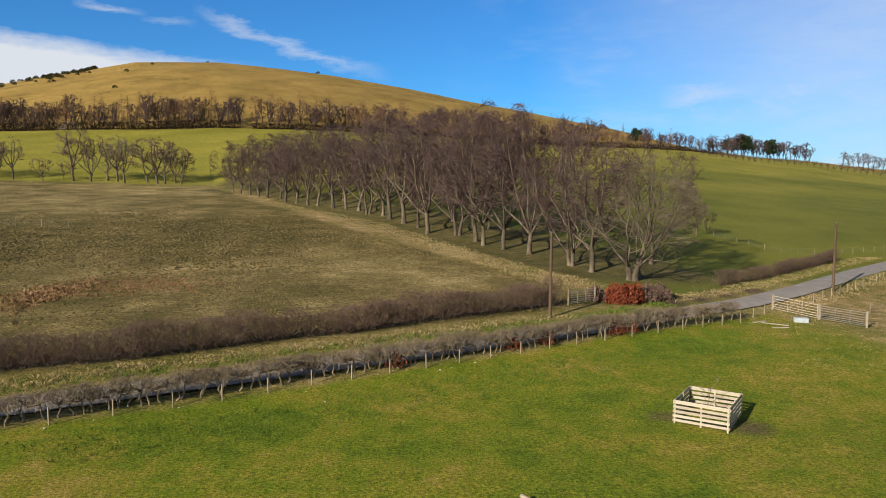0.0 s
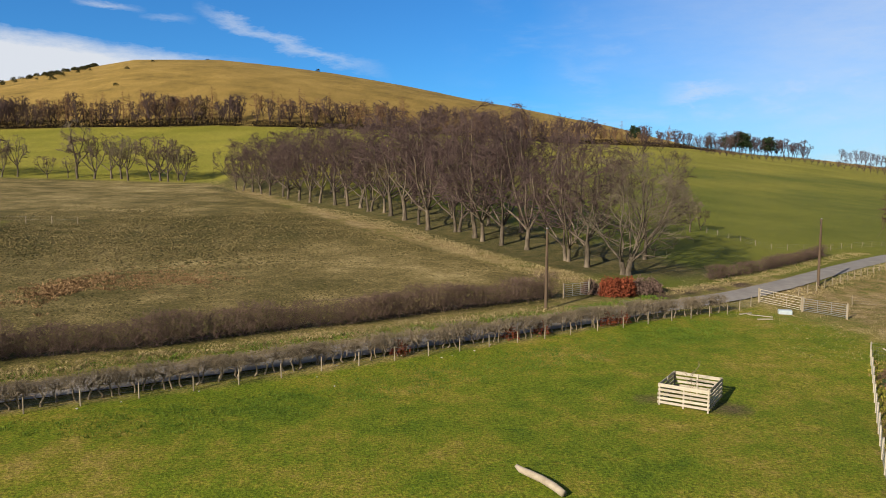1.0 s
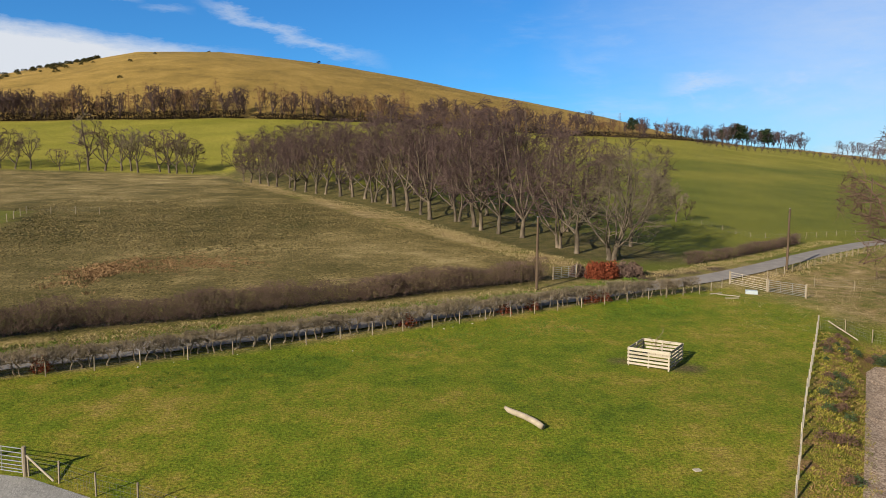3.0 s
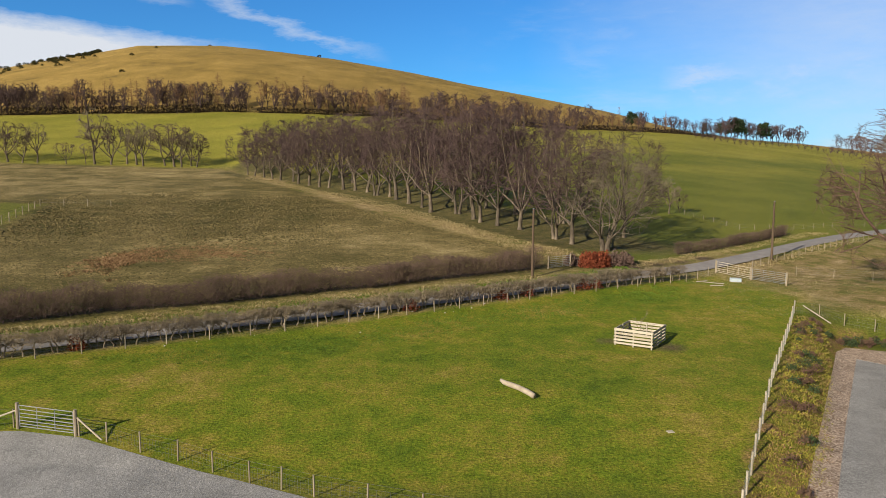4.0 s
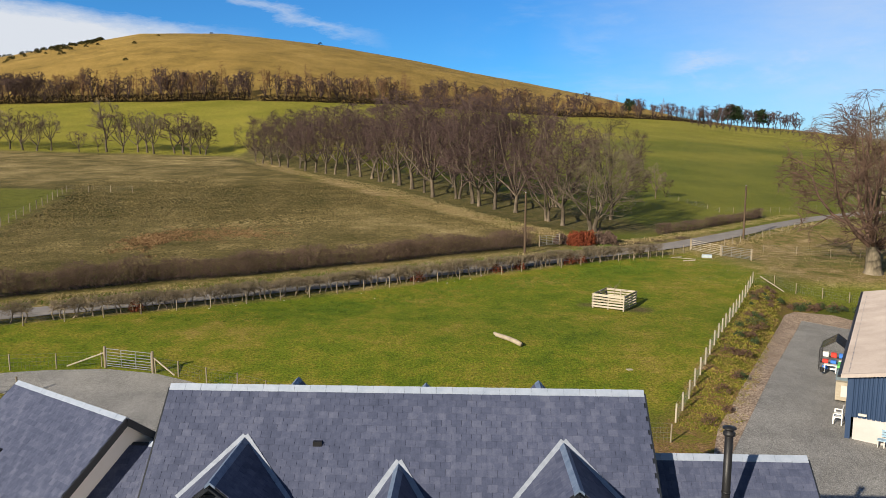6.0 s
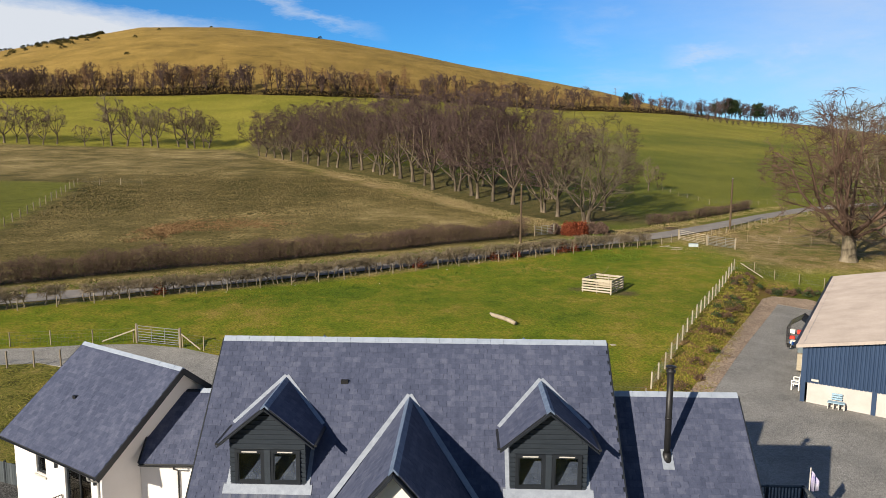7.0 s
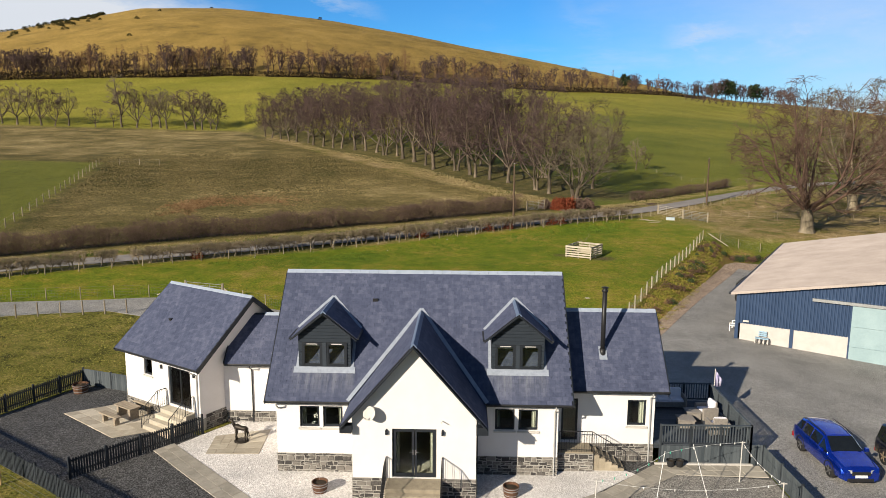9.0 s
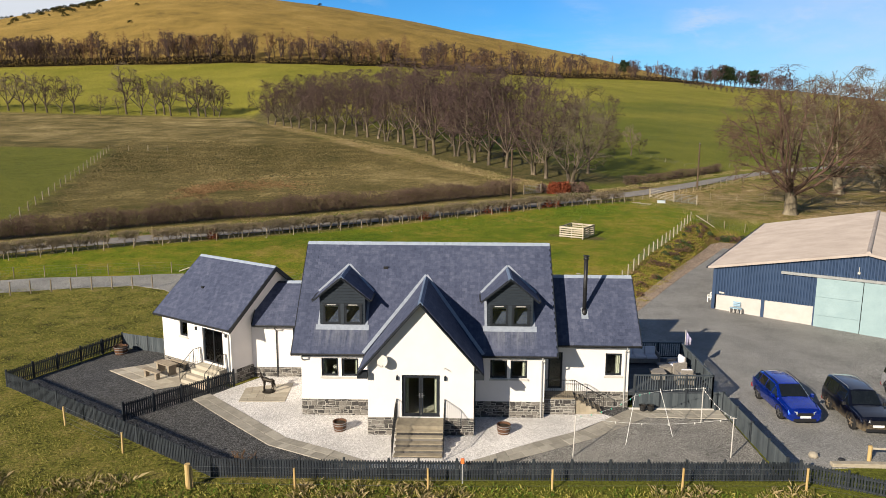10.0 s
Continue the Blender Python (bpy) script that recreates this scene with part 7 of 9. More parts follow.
for dx, dy, a in ((-0.5, -0.85, -32), (0.5, 0.80, -32)):
    b = thing("garden_bench", "grey-brown rustic timber bench at the table", "bench", pose(-15.6 + dx, 7.9 + dy, 0.06, 0, 0, a), "benches at the table")
    part("seat", Geo().soft_box(-0.75, 0.75, -0.17, 0.17, 0.40, 0.47, 0.015), M_OLDWOOD, b)
    for x in (-0.5, 0.5):
        part("leg", Geo().soft_box(x - 0.08, x + 0.08, -0.13, 0.13, 0, 0.40, 0.015), M_OLDWOOD, b)

# ---- deck ----
M_DECK = simple("dark_decking", (0.035, 0.042, 0.052), (0.075, 0.085, 0.10), 2, 0.7, 0, 0.25, 40, 0.3, 0.004, "World", None, 0.3)
deck = thing("deck", "raised dark blue-grey timber deck with balustrade", "deck")
for k in range(38):
    y = 3.75 + k * 0.145
    part("plank", Geo().soft_box(10.7, 15.0, y, y + 0.138, 0.88, 0.915, 0.004), M_DECK, deck)
part("joists", Geo().box(10.7, 15.0, 3.78, 9.2, 0.7, 0.878), M_FENCE, deck)
for k in range(29):
    x = 10.95 + k * 0.143
    part("skirt_board", Geo().box(x, x + 0.138, 3.62 + 0.004 * (k % 2), 3.66, 0.03, 0.90), M_PAINT, deck)
part("side_skirt", Geo().box(15.0, 15.04, 3.66, 9.2, 0.03, 0.9), M_FENCE, deck)
part("base_kerb", Geo().box(10.7, 15.1, 3.5, 3.61, 0.0, 0.1), M_SILL, deck)


def balustrade(a, b):
    a, b = Vector(a), Vector(b)
    ln = (b - a).length
    turn = math.degrees(math.atan2(b.y - a.y, b.x - a.x))
    m = pose(a.x, a.y, 0.915, 0, 0, turn)
    part("handrail", Geo().soft_box(0, ln, -0.06, 0.06, 0.93, 0.98, 0.01).move(m), M_PAINT, deck)
    part("lower_rail", Geo().soft_box(0, ln, -0.03, 0.03, 0.08, 0.14, 0.01).move(m), M_FENCE, deck)
    for i in range(round(ln / 1.4) + 1):
        x = ln * i / round(ln / 1.4)
        part("post", Geo().soft_box(x - 0.05, x + 0.05, -0.05, 0.05, -0.9, 1.0, 0.01).move(m), M_FENCE, deck)
    k = int(ln / 0.125)
    for i in range(k):
        x = (i + 0.5) * ln / k
        part("baluster", Geo().box(x - 0.022, x + 0.022, -0.015, 0.015, 0.14, 0.93).move(m), M_PAINT, deck)


balustrade((10.95, 3.66, 0), (15.0, 3.66, 0))
balustrade((15.0, 3.66, 0), (15.0, 9.2, 0))
balustrade((10.9, 9.2, 0), (15.0, 9.2, 0))
M_RATTAN = simple("grey_brown_rattan", (0.13, 0.12, 0.11), (0.32, 0.29, 0.26), 20, 0.8, 0, 0.2, 90, 0.6, 0.006)
M_CUSH = simple("pale_grey_cushion", (0.56, 0.55, 0.60), (0.72, 0.71, 0.76), 5, 0.95, 0, 0.1)


def seat_unit(name, label, x, y, a, places, z=0.915):
    t = thing(name, label, "sofa" if places > 1 else "chair", pose(x, y, z, 0, 0, a))
    w = 0.66 * places
    part("base", Geo().soft_box(-w / 2, w / 2, -0.38, 0.38, 0.06, 0.34, 0.03), M_RATTAN, t)
    part("back", Geo().soft_box(-w / 2, w / 2, 0.30, 0.42, 0.34, 0.86, 0.03), M_RATTAN, t)
    for s in (-1, 1):
        part("arm", Geo().soft_box(min(s * w / 2, s * (w / 2 + 0.14)), max(s * w / 2, s * (w / 2 + 0.14)), -0.40, 0.42, 0.02, 0.62, 0.03), M_RATTAN, t)
        part("leg", Geo().box(s * w / 2 - 0.04, s * w / 2 + 0.04, -0.34, 0.36, 0, 0.06), M_BLACKM, t)
    for k in range(places):
        x0 = -w / 2 + 0.66 * k
        part("seat_cushion", Geo().soft_box(x0 + 0.01, x0 + 0.65, -0.37, 0.28, 0.342, 0.47, 0.04), M_CUSH, t)
        part("back_cushion", Geo().soft_box(x0 + 0.02, x0 + 0.64, -0.09, 0.09, 0, 0.46, 0.05).move(pose(0, 0.22, 0.44, -12)), M_CUSH, t)


seat_unit("garden_sofa", "grey rattan garden sofa with pale cushions on the deck", 12.35, 8.45, 0, 3)
seat_unit("garden_chair", "grey rattan armchair with pale cushions on the deck", 14.1, 7.0, -80, 1)
seat_unit("garden_chair", "grey rattan armchair with pale cushions on the deck", 14.0, 5.1, 180, 1)
for x, y, w in ((12.75, 5.9, 0.40), (13.4, 6.9, 0.38)):
    tb = thing("coffee_table", "low square rattan table on the deck", "table", pose(x, y, 0.915), "low tables on the deck")
    part("top", Geo().soft_box(-w, w, -w, w, 0.36, 0.41, 0.02), M_RATTAN, tb)
    part("base", Geo().box(-w + 0.06, w - 0.06, -w + 0.06, w - 0.06, 0, 0.36), M_RATTAN, tb)
M_FLAG = simple("blue_white_cloth", (0.10, 0.07, 0.35), (0.75, 0.74, 0.80), 5, 0.9)
flag = thing("flag", "furled blue and white flag on a white pole", "flag", pose(15.15, 9.0, 0.9))
part("pole", Geo().tube([(0, 0, 0), (0.0, 0, 1.85)], 0.025, 6), M_SILL, flag)
cl = Geo()
fold = [(0.025 + 0.048 * k, 0.09 * math.sin(k * 1.9), 1.78 - 0.07 * k, 0.80 + 0.03 * k + 0.05 * math.sin(k)) for k in range(9)]
for (xa, ya, ta, ba), (xb, yb, tb, bb) in zip(fold, fold[1:]):
    cl.hexa([(xa, ya, ba), (xb, yb, bb), (xb, yb + 0.012, bb), (xa, ya + 0.012, ba), (xa, ya, ta), (xb, yb, tb), (xb, yb + 0.012, tb), (xa, ya + 0.012, ta)])
part("cloth", cl, M_FLAG, flag, "", True)
# washing lines
M_ROPE = simple("washing_line", (0.55, 0.55, 0.55), (0.75, 0.75, 0.75), 8, 0.7)
for x, y, dx, dy, h, lab in ((13.93, 1.95, 0, 0, 1.9, ""), (14.05, -1.8, 0, 0, 1.95, ""), (6.96, -1.95, 0.1, 0.2, 1.9, "")):
    solid("clothes_pole", Geo().tube([(x, y, 0), (x + dx, y + dy, h)], 0.024, 8).tube([(x + dx - 0.12, y + dy, h - 0.05), (x + dx + 0.12, y + dy, h - 0.05)], 0.02, 6), M_SILL, "white steel clothes pole in the gravel", "clothes pole", group="clothes poles")
for x, y, dx, dy in ((9.6, -0.7, 0.55, 0.9), (12.05, 0.3, -0.55, 0.6)):
    solid("line_prop", Geo().tube([(x, y, 0.03), (x + dx, y + dy, 2.2)], 0.013, 6), M_ROPE, "thin pale prop holding up the washing line", "clothes prop", group="clothes props")
pegs = [simple("white_peg", (0.6, 0.6, 0.58), (0.8, 0.8, 0.78), 8, 0.5), simple("green_peg", (0.03, 0.35, 0.22), (0.06, 0.5, 0.34), 8, 0.5)]
for k, (a, mid, b) in enumerate((((13.93, 1.95, 1.85), (11.6, 0.95, 2.15), (10.15, 0.2, 2.1)), ((10.15, 0.2, 2.1), (8.6, -0.9, 1.6), (7.06, -1.75, 1.85)), ((13.93, 1.95, 1.85), (14.0, 0.2, 1.45), (14.05, -1.8, 1.9)), ((14.05, -1.8, 1.9), (10.6, -1.9, 1.3), (7.06, -1.75, 1.85)))):
    line = thing("washing_line", "white washing line with pegs over the gravel", "washing line", None, "washing lines")
    pts = [Vector(a) * (1 - s) ** 2 + Vector(mid) * 2 * s * (1 - s) + Vector(b) * s * s for s in np.linspace(0, 1, 13)]
    part("cord", Geo().tube(pts, 0.006, 4), M_ROPE, line)
    for p in pts[1:-1:2]:
        part("peg", Geo().soft_box(p.x - 0.016, p.x + 0.016, p.y - 0.012, p.y + 0.012, p.z - 0.07, p.z + 0.02, 0.004), pegs[1 if k == 1 or (k == 0 and p.x < 11.3) else 0], line)
M_BOOT = simple("black_rubber", (0.012, 0.012, 0.013), (0.03, 0.03, 0.032), 8, 0.5)
for x in (11.35, 11.75):
    t = thing("plant_pot", "black plastic pot beside the deck", "pot", pose(x, 3.3, 0.05), "black pots")
    part("pot", Geo().lathe([(0.13, 0), (0.18, 0.26), (0.20, 0.27), (0.20, 0.31), (0.16, 0.30), (0.15, 0.2)], (0, 0, 0), 14), M_BOOT, t)
    part("soil", Geo().lathe([(0.15, 0.24), (0.02, 0.26)], (0, 0, 0), 10), M_SOIL, t)


# ---- the shed ----
M_NAVY = simple("navy_box_profile_steel", (0.022, 0.045, 0.10), (0.035, 0.065, 0.135), 1.5, 0.45, 0.2, 0.4, 20, 0.1, 0.004, "World", (1, 1, 0.3))
M_CREAM = simple("cream_concrete_panel", (0.40, 0.375, 0.36), (0.51, 0.485, 0.47), 1.5, 0.9, 0, 0.15, 40, 0.3, 0.004, "World")
M_FIBRE = simple("weathered_fibre_cement", (0.29, 0.248, 0.225), (0.46, 0.40, 0.37), 0.5, 0.9, 0, 0.15, 14, 0.3, 0.006, "World", (1, 1, 1))
M_DOORS = simple("pale_translucent_sheet", (0.21, 0.30, 0.33), (0.29, 0.39, 0.42), 0.8, 0.5, 0, 0.35, 12, 0.15, 0.005, "World")
SW, SE, SR, SL = 21.0, 3.5, 5.58, 28.0
shed = thing("shed", "large navy steel farm shed with pale fibre-cement roof", "shed", pose(22.02, 24.56, 0, 0, 0, -30.5))
LO = -1.2
prof = [(0.12, 0, 1.25), (SW - 0.12, 0, 1.25), (SW - 0.12, 0, SE - 0.05), (SW / 2, 0, SR - 0.08), (0.12, 0, SE - 0.05)]
g = Geo()
rib, x = 0.0, 0.12
while x < 7.35:
    top = SE - 0.05 + (SR - SE) * min(x, SW - x) / (SW / 2)
    g.hexa([(x, -0.02, 1.18), (x + 0.17, -0.02, 1.18), (x + 0.17, 0.02, 1.18), (x, 0.02, 1.18), (x, -0.02, top), (x + 0.17, -0.02, top + 0.03), (x + 0.17, 0.02, top + 0.03), (x, 0.02, top)])
    g.hexa([(x + 0.04, -0.055, 1.18), (x + 0.13, -0.055, 1.18), (x + 0.17, -0.02, 1.18), (x, -0.02, 1.18), (x + 0.04, -0.055, top), (x + 0.13, -0.055, top + 0.02), (x + 0.17, -0.02, top + 0.03), (x, -0.02, top)])
    x += 0.21
    g.box(x - 0.045, x + 0.005, 0.0, 0.03, 1.18, top)
part("gable_cladding", g, M_NAVY, shed, "navy ribbed steel cladding")
g = Geo()
x = 7.35
while x < SW - 0.1:
    top = SE - 0.05 + (SR - SE) * min(x, SW - x) / (SW / 2)
    g.hexa([(x, -0.02, 3.35), (x + 0.2, -0.02, 3.35), (x + 0.2, 0.02, 3.35), (x, 0.02, 3.35), (x, -0.02, top), (x + 0.2, -0.02, top), (x + 0.2, 0.02, top), (x, 0.02, top)])
    g.hexa([(x + 0.04, -0.055, 3.35), (x + 0.13, -0.055, 3.35), (x + 0.17, -0.02, 3.35), (x, -0.02, 3.35), (x + 0.04, -0.055, top), (x + 0.13, -0.055, top), (x + 0.17, -0.02, top), (x, -0.02, top)])
    x += 0.21
part("upper_cladding", g, M_NAVY, shed, "navy ribbed steel cladding")
part("back_wall", Geo().prism([(0, 0, LO), (SW, 0, LO), (SW, 0, SE), (SW / 2, 0, SR), (0, 0, SE)], (0, SL - 0.1, 0), (0, SL, 0)), M_NAVY, shed)
for a, b in ((0.35, 3.68), (3.92, 7.3)):
    part("concrete_panel", Geo().soft_box(a, b, -0.01, 0.12, LO, 1.2, 0.01), M_CREAM, shed, "cream concrete panel")
for x in (0.0, 3.68, 7.3):
    part("stanchion", Geo().box(x, x + 0.24, -0.06, 0.2, LO, 1.24 if x else SE - 0.1), M_NAVY, shed)
g = Geo()
y = 0.2
while y < SL - 0.2:
    g.box(-0.02, 0.02, y, y + 0.17, 0.9, SE).box(-0.05, -0.02, y + 0.04, y + 0.13, 0.9, SE).box(0.0, 0.02, y + 0.17, y + 0.21, 0.9, SE)
    y += 0.21
part("side_cladding", g, M_NAVY, shed, "navy ribbed steel cladding")
part("side_base", Geo().box(0.0, 0.12, 0.2, SL, LO, 0.9), M_CREAM, shed)
part("far_side_wall", Geo().box(SW - 0.1, SW, 0, SL, LO, SE), M_NAVY, shed)
for k in range(3):
    part("sliding_door", Geo().box(7.4 + 3.05 * k, 10.4 + 3.05 * k, -0.14 - 0.05 * (k % 2), -0.09 - 0.05 * (k % 2), LO + 0.3, 3.42), M_DOORS, shed, "pale blue-grey translucent sliding door")
    for z in (0.6, 2.0):
        part("door_rail", Geo().box(7.4 + 3.05 * k, 10.4 + 3.05 * k, -0.2, -0.195, z, z + 0.03), M_DOORS, shed)
part("door_track", Geo().box(4.95, 17.2, -0.26, -0.10, 3.46, 3.66), M_GALV, shed, "pale steel door track")
part("flood_light", Geo().box(9.95, 10.12, -0.22, -0.04, 4.0, 4.14).tube([(10.03, -0.05, 4.15), (10.03, -0.05, 4.5)], 0.02, 6), M_SILL, shed)
part("lamp_housing", Geo().soft_box(0.55, 0.95, -0.16, -0.05, 1.33, 1.45, 0.02), M_SILL, shed)


def shed_slope(side):
    """Corrugated roof sheets as one slope with waves."""
    x0, x1 = (-0.35, SW / 2) if side < 0 else (SW + 0.35, SW / 2)
    z0, z1 = SE - 0.07, SR
    n = int((SL + 0.6) / 0.09)
    v, f = [], []
    for i in range(n + 1):
        y = -0.3 + (SL + 0.6) * i / n
        w = 0.018 * math.cos(i * math.pi / 1.0)
        for s in (0.0, 0.33, 0.66, 1.0):
            v.append((x0 + (x1 - x0) * s, y, z0 + (z1 - z0) * s + w + 0.012 * int(s * 3.1)))
    for i in range(n):
        for k in range(3):
            q = (i * 4 + k, i * 4 + k + 1, i * 4 + k + 5, i * 4 + k + 4)
            f.append(q if side < 0 else q[::-1])
    return Geo().add(v, [q[::-1] for q in f]).add([(x0, -0.3, z0 - 0.06), (x1, -0.3, z1 - 0.06), (x1, SL + 0.3, z1 - 0.06), (x0, SL + 0.3, z0 - 0.06)], [(0, 1, 2, 3)])


for s in (-1, 1):
    part("roof_slope", shed_slope(s), M_FIBRE, shed, "pale weathered corrugated roof")
    x0 = -0.36 if s < 0 else SW + 0.36
    part("barge_trim", Geo().hexa([(x0, -0.36, SE - 0.22), (SW / 2, -0.36, SR - 0.15), (SW / 2, -0.28, SR - 0.15), (x0, -0.28, SE - 0.22), (x0, -0.36, SE - 0.02), (SW / 2, -0.36, SR + 0.05), (SW / 2, -0.28, SR + 0.05), (x0, -0.28, SE - 0.02)]), M_FIBRE, shed)
k = 0
while k < 20:
    part("ridge_cap", Geo().tube([(SW / 2, -0.3 + 1.43 * k, SR + 0.01), (SW / 2, 1.1 + 1.43 * k, SR + 0.01)], 0.16, 10), M_FIBRE, shed)
    k += 1
part("gutter", Geo().box(-0.52, -0.36, -0.3, SL + 0.3, SE - 0.2, SE - 0.08), M_BLACKM, shed)
SH = shed.matrix_basis
# things along the shed
M_PALEBLUE = simple("pale_blue_paint", (0.20, 0.33, 0.44), (0.34, 0.46, 0.56), 5, 0.6)
bench = thing("small_bench", "small pale blue slatted seat against the shed", "seat", SH @ pose(1.95, -0.45, -0.02))
part("seat", Geo().soft_box(-0.45, 0.45, -0.2, 0.2, 0.36, 0.41, 0.01), M_PALEBLUE, bench)
for k in range(3):
    part("back_slat", Geo().box(-0.28, 0.28, 0.2, 0.23, 0.48 + 0.14 * k, 0.58 + 0.14 * k), M_PALEBLUE, bench)
for x in (-0.42, -0.14, 0.14, 0.42):
    part("leg", Geo().box(x - 0.03, x + 0.03, -0.18, 0.2, 0, 0.36), M_SILL, bench)
M_WHITEP = simple("white_painted_wood", (0.62, 0.62, 0.60), (0.76, 0.76, 0.74), 4, 0.6)
wb = thing("white_bench", "white slatted bench beside the shed", "bench", pose(22.75, 26.75, 0, 0, 0, -122))
part("seat", Geo().soft_box(-0.5, 0.5, -0.2, 0.25, 0.40, 0.45, 0.01), M_WHITEP, wb)
for k in range(7):
    part("back_slat", Geo().box(-0.45 + 0.14 * k, -0.39 + 0.14 * k, 0.24, 0.28, 0.45, 0.88), M_WHITEP, wb)
part("top_rail", Geo().box(-0.5, 0.5, 0.23, 0.29, 0.86, 0.93), M_WHITEP, wb)
for x in (-0.46, 0.46):
    part("leg", Geo().box(x - 0.03, x + 0.03, -0.2, -0.14, 0, 0.65).box(x - 0.03, x + 0.03, 0.22, 0.28, 0, 0.9).box(x - 0.03, x + 0.03, -0.2, 0.28, 0.6, 0.65), M_WHITEP, wb)
M_GREENP = simple("green_plastic", (0.10, 0.42, 0.10), (0.18, 0.58, 0.18), 5, 0.5)
M_GREYM = simple("grey_metal_tank", (0.09, 0.12, 0.14), (0.15, 0.19, 0.22), 4, 0.5)
cb = thing("storage_cupboard", "pale timber store with a grey tank and green tray on top", "cupboard", pose(25.3, 30.8, 0, 0, 0, -30.5))
part("body", Geo().soft_box(-0.55, 0.55, -0.5, 0.5, 0, 1.15, 0.02), M_PALLET, cb)
part("door", Geo().box(-0.25, 0.25, -0.53, -0.5, 0.25, 0.95), M_SILL, cb)
part("tank", Geo().soft_box(-0.6, 0.6, -0.1, 1.5, 1.15, 1.75, 0.06), M_GREYM, cb)
part("tray", Geo().soft_box(-0.6, 0.6, 0.5, 1.6, 1.75, 1.9, 0.04), M_GREENP, cb)
gh = thing("greenhouse", "small aluminium greenhouse with shelves beside the shed", "greenhouse", pose(26.75, 37.2, 0, 0, 0, -30.5))
gw, gd, ge, gt = 1.9, 2.6, 1.45, 2.15
P = [(0, 0), (gw, 0), (gw, gd), (0, gd)]
for x, y in P:
    part("upright", Geo().box(x - 0.025, x + 0.025, y - 0.025, y + 0.025, 0, ge), M_BLACKM, gh)
for y in (0, gd / 2, gd):
    part("rafter", Geo().tube([(0, y, ge), (gw / 2, y, gt), (gw, y, ge)], 0.03, 5), M_BLACKM, gh)
part("ridge_bar", Geo().tube([(gw / 2, 0, gt), (gw / 2, gd, gt)], 0.03, 5), M_BLACKM, gh)
for x in (0, gw):
    part("eave_bar", Geo().tube([(x, 0, ge), (x, gd, ge)], 0.025, 5), M_BLACKM, gh)
    part("glazing", Geo().box(x - 0.004, x + 0.004, 0.03, gd - 0.03, 0.05, ge - 0.03), M_GLASS, gh).visible_shadow = False
    a = 0 if x == 0 else gw
    part("roof_glazing", Geo().hexa([(a, 0, ge - 0.01), (gw / 2, 0, gt - 0.01), (gw / 2, gd, gt - 0.01), (a, gd, ge - 0.01), (a, 0, ge), (gw / 2, 0, gt), (gw / 2, gd, gt), (a, gd, ge)]), M_GLASS, gh).visible_shadow = False
for k in range(1, 6):
    for x0 in (0, gw):
        part("glazing_bar", Geo().tube([(x0, gd * k / 6, ge), (gw / 2, gd * k / 6, gt)], 0.014, 4), M_BLACKM, gh)
for z in (0.45, 0.9):
    part("shelf", Geo().box(0.1, gw - 0.1, 0.15, 0.6, z, z + 0.03), M_BLACKM, gh)
colours = [simple("blue_crate", (0.03, 0.12, 0.45), (0.05, 0.2, 0.6), 5, 0.5), simple("red_crate", (0.5, 0.03, 0.02), (0.65, 0.06, 0.04), 5, 0.5), M_WHITEP]
rr = random.Random(4)
for k in range(9):
    x, z = 0.2 + 0.5 * (k % 3), (0.02, 0.48, 0.93)[k // 3]
    ob = solid("storage_box", Geo().soft_box(-0.18, 0.18, -0.16, 0.16, 0, rr.uniform(0.2, 0.32), 0.02), colours[(k * 2 + k // 3) % 3], "coloured plastic box on the greenhouse shelf", "box", group="boxes in the greenhouse")
    ob.matrix_basis = gh.matrix_basis @ pose(x + 0.18, 0.36, z)
wf = thing("white_table", "small white table in front of the greenhouse", "table", gh.matrix_basis @ pose(0.75, -0.4, 0))
part("top", Geo().soft_box(-0.4, 0.4, -0.2, 0.2, 0.5, 0.55, 0.01), M_WHITEP, wf)
for x in (-0.36, 0.36):
    part("leg", Geo().box(x - 0.03, x + 0.03, -0.18, -0.12, 0, 0.5).box(x - 0.03, x + 0.03, 0.12, 0.18, 0, 0.5), M_WHITEP, wf)
solid("bucket", Geo().lathe([(0.13, 0), (0.17, 0.3), (0.18, 0.3), (0.15, 0.28), (0.12, 0.05)], (26.7, 36.6, 0), 12), M_BOOT, "black bucket on the gravel by the greenhouse", "bucket")

# ---- vehicles ----
M_TYRE = simple("tyre_rubber", (0.010, 0.010, 0.011), (0.028, 0.027, 0.026), 12, 0.85)
M_RIM = simple("alloy_rim", (0.18, 0.18, 0.18), (0.34, 0.34, 0.34), 8, 0.4, 0.8)
M_DIRTRIM = simple("muddy_rim", (0.16, 0.12, 0.08), (0.30, 0.24, 0.17), 8, 0.8)
M_CARGLASS = simple("tinted_car_glass", (0.004, 0.006, 0.009), (0.010, 0.013, 0.017), 3, 0.05, 0, 0.35, 20, 0.0, 0.001)
M_TRIM = simple("black_plastic_trim", (0.010, 0.010, 0.011), (0.022, 0.022, 0.024), 10, 0.55)
M_PLATE = simple("white_plate", (0.60, 0.60, 0.60), (0.72, 0.72, 0.72), 10, 0.5)
M_LENS = simple("headlight_lens", (0.40, 0.42, 0.45), (0.65, 0.67, 0.70), 14, 0.1, 0.4, 0.6)
M_REDLENS = simple("red_lens", (0.25, 0.01, 0.01), (0.35, 0.02, 0.02), 8, 0.2)


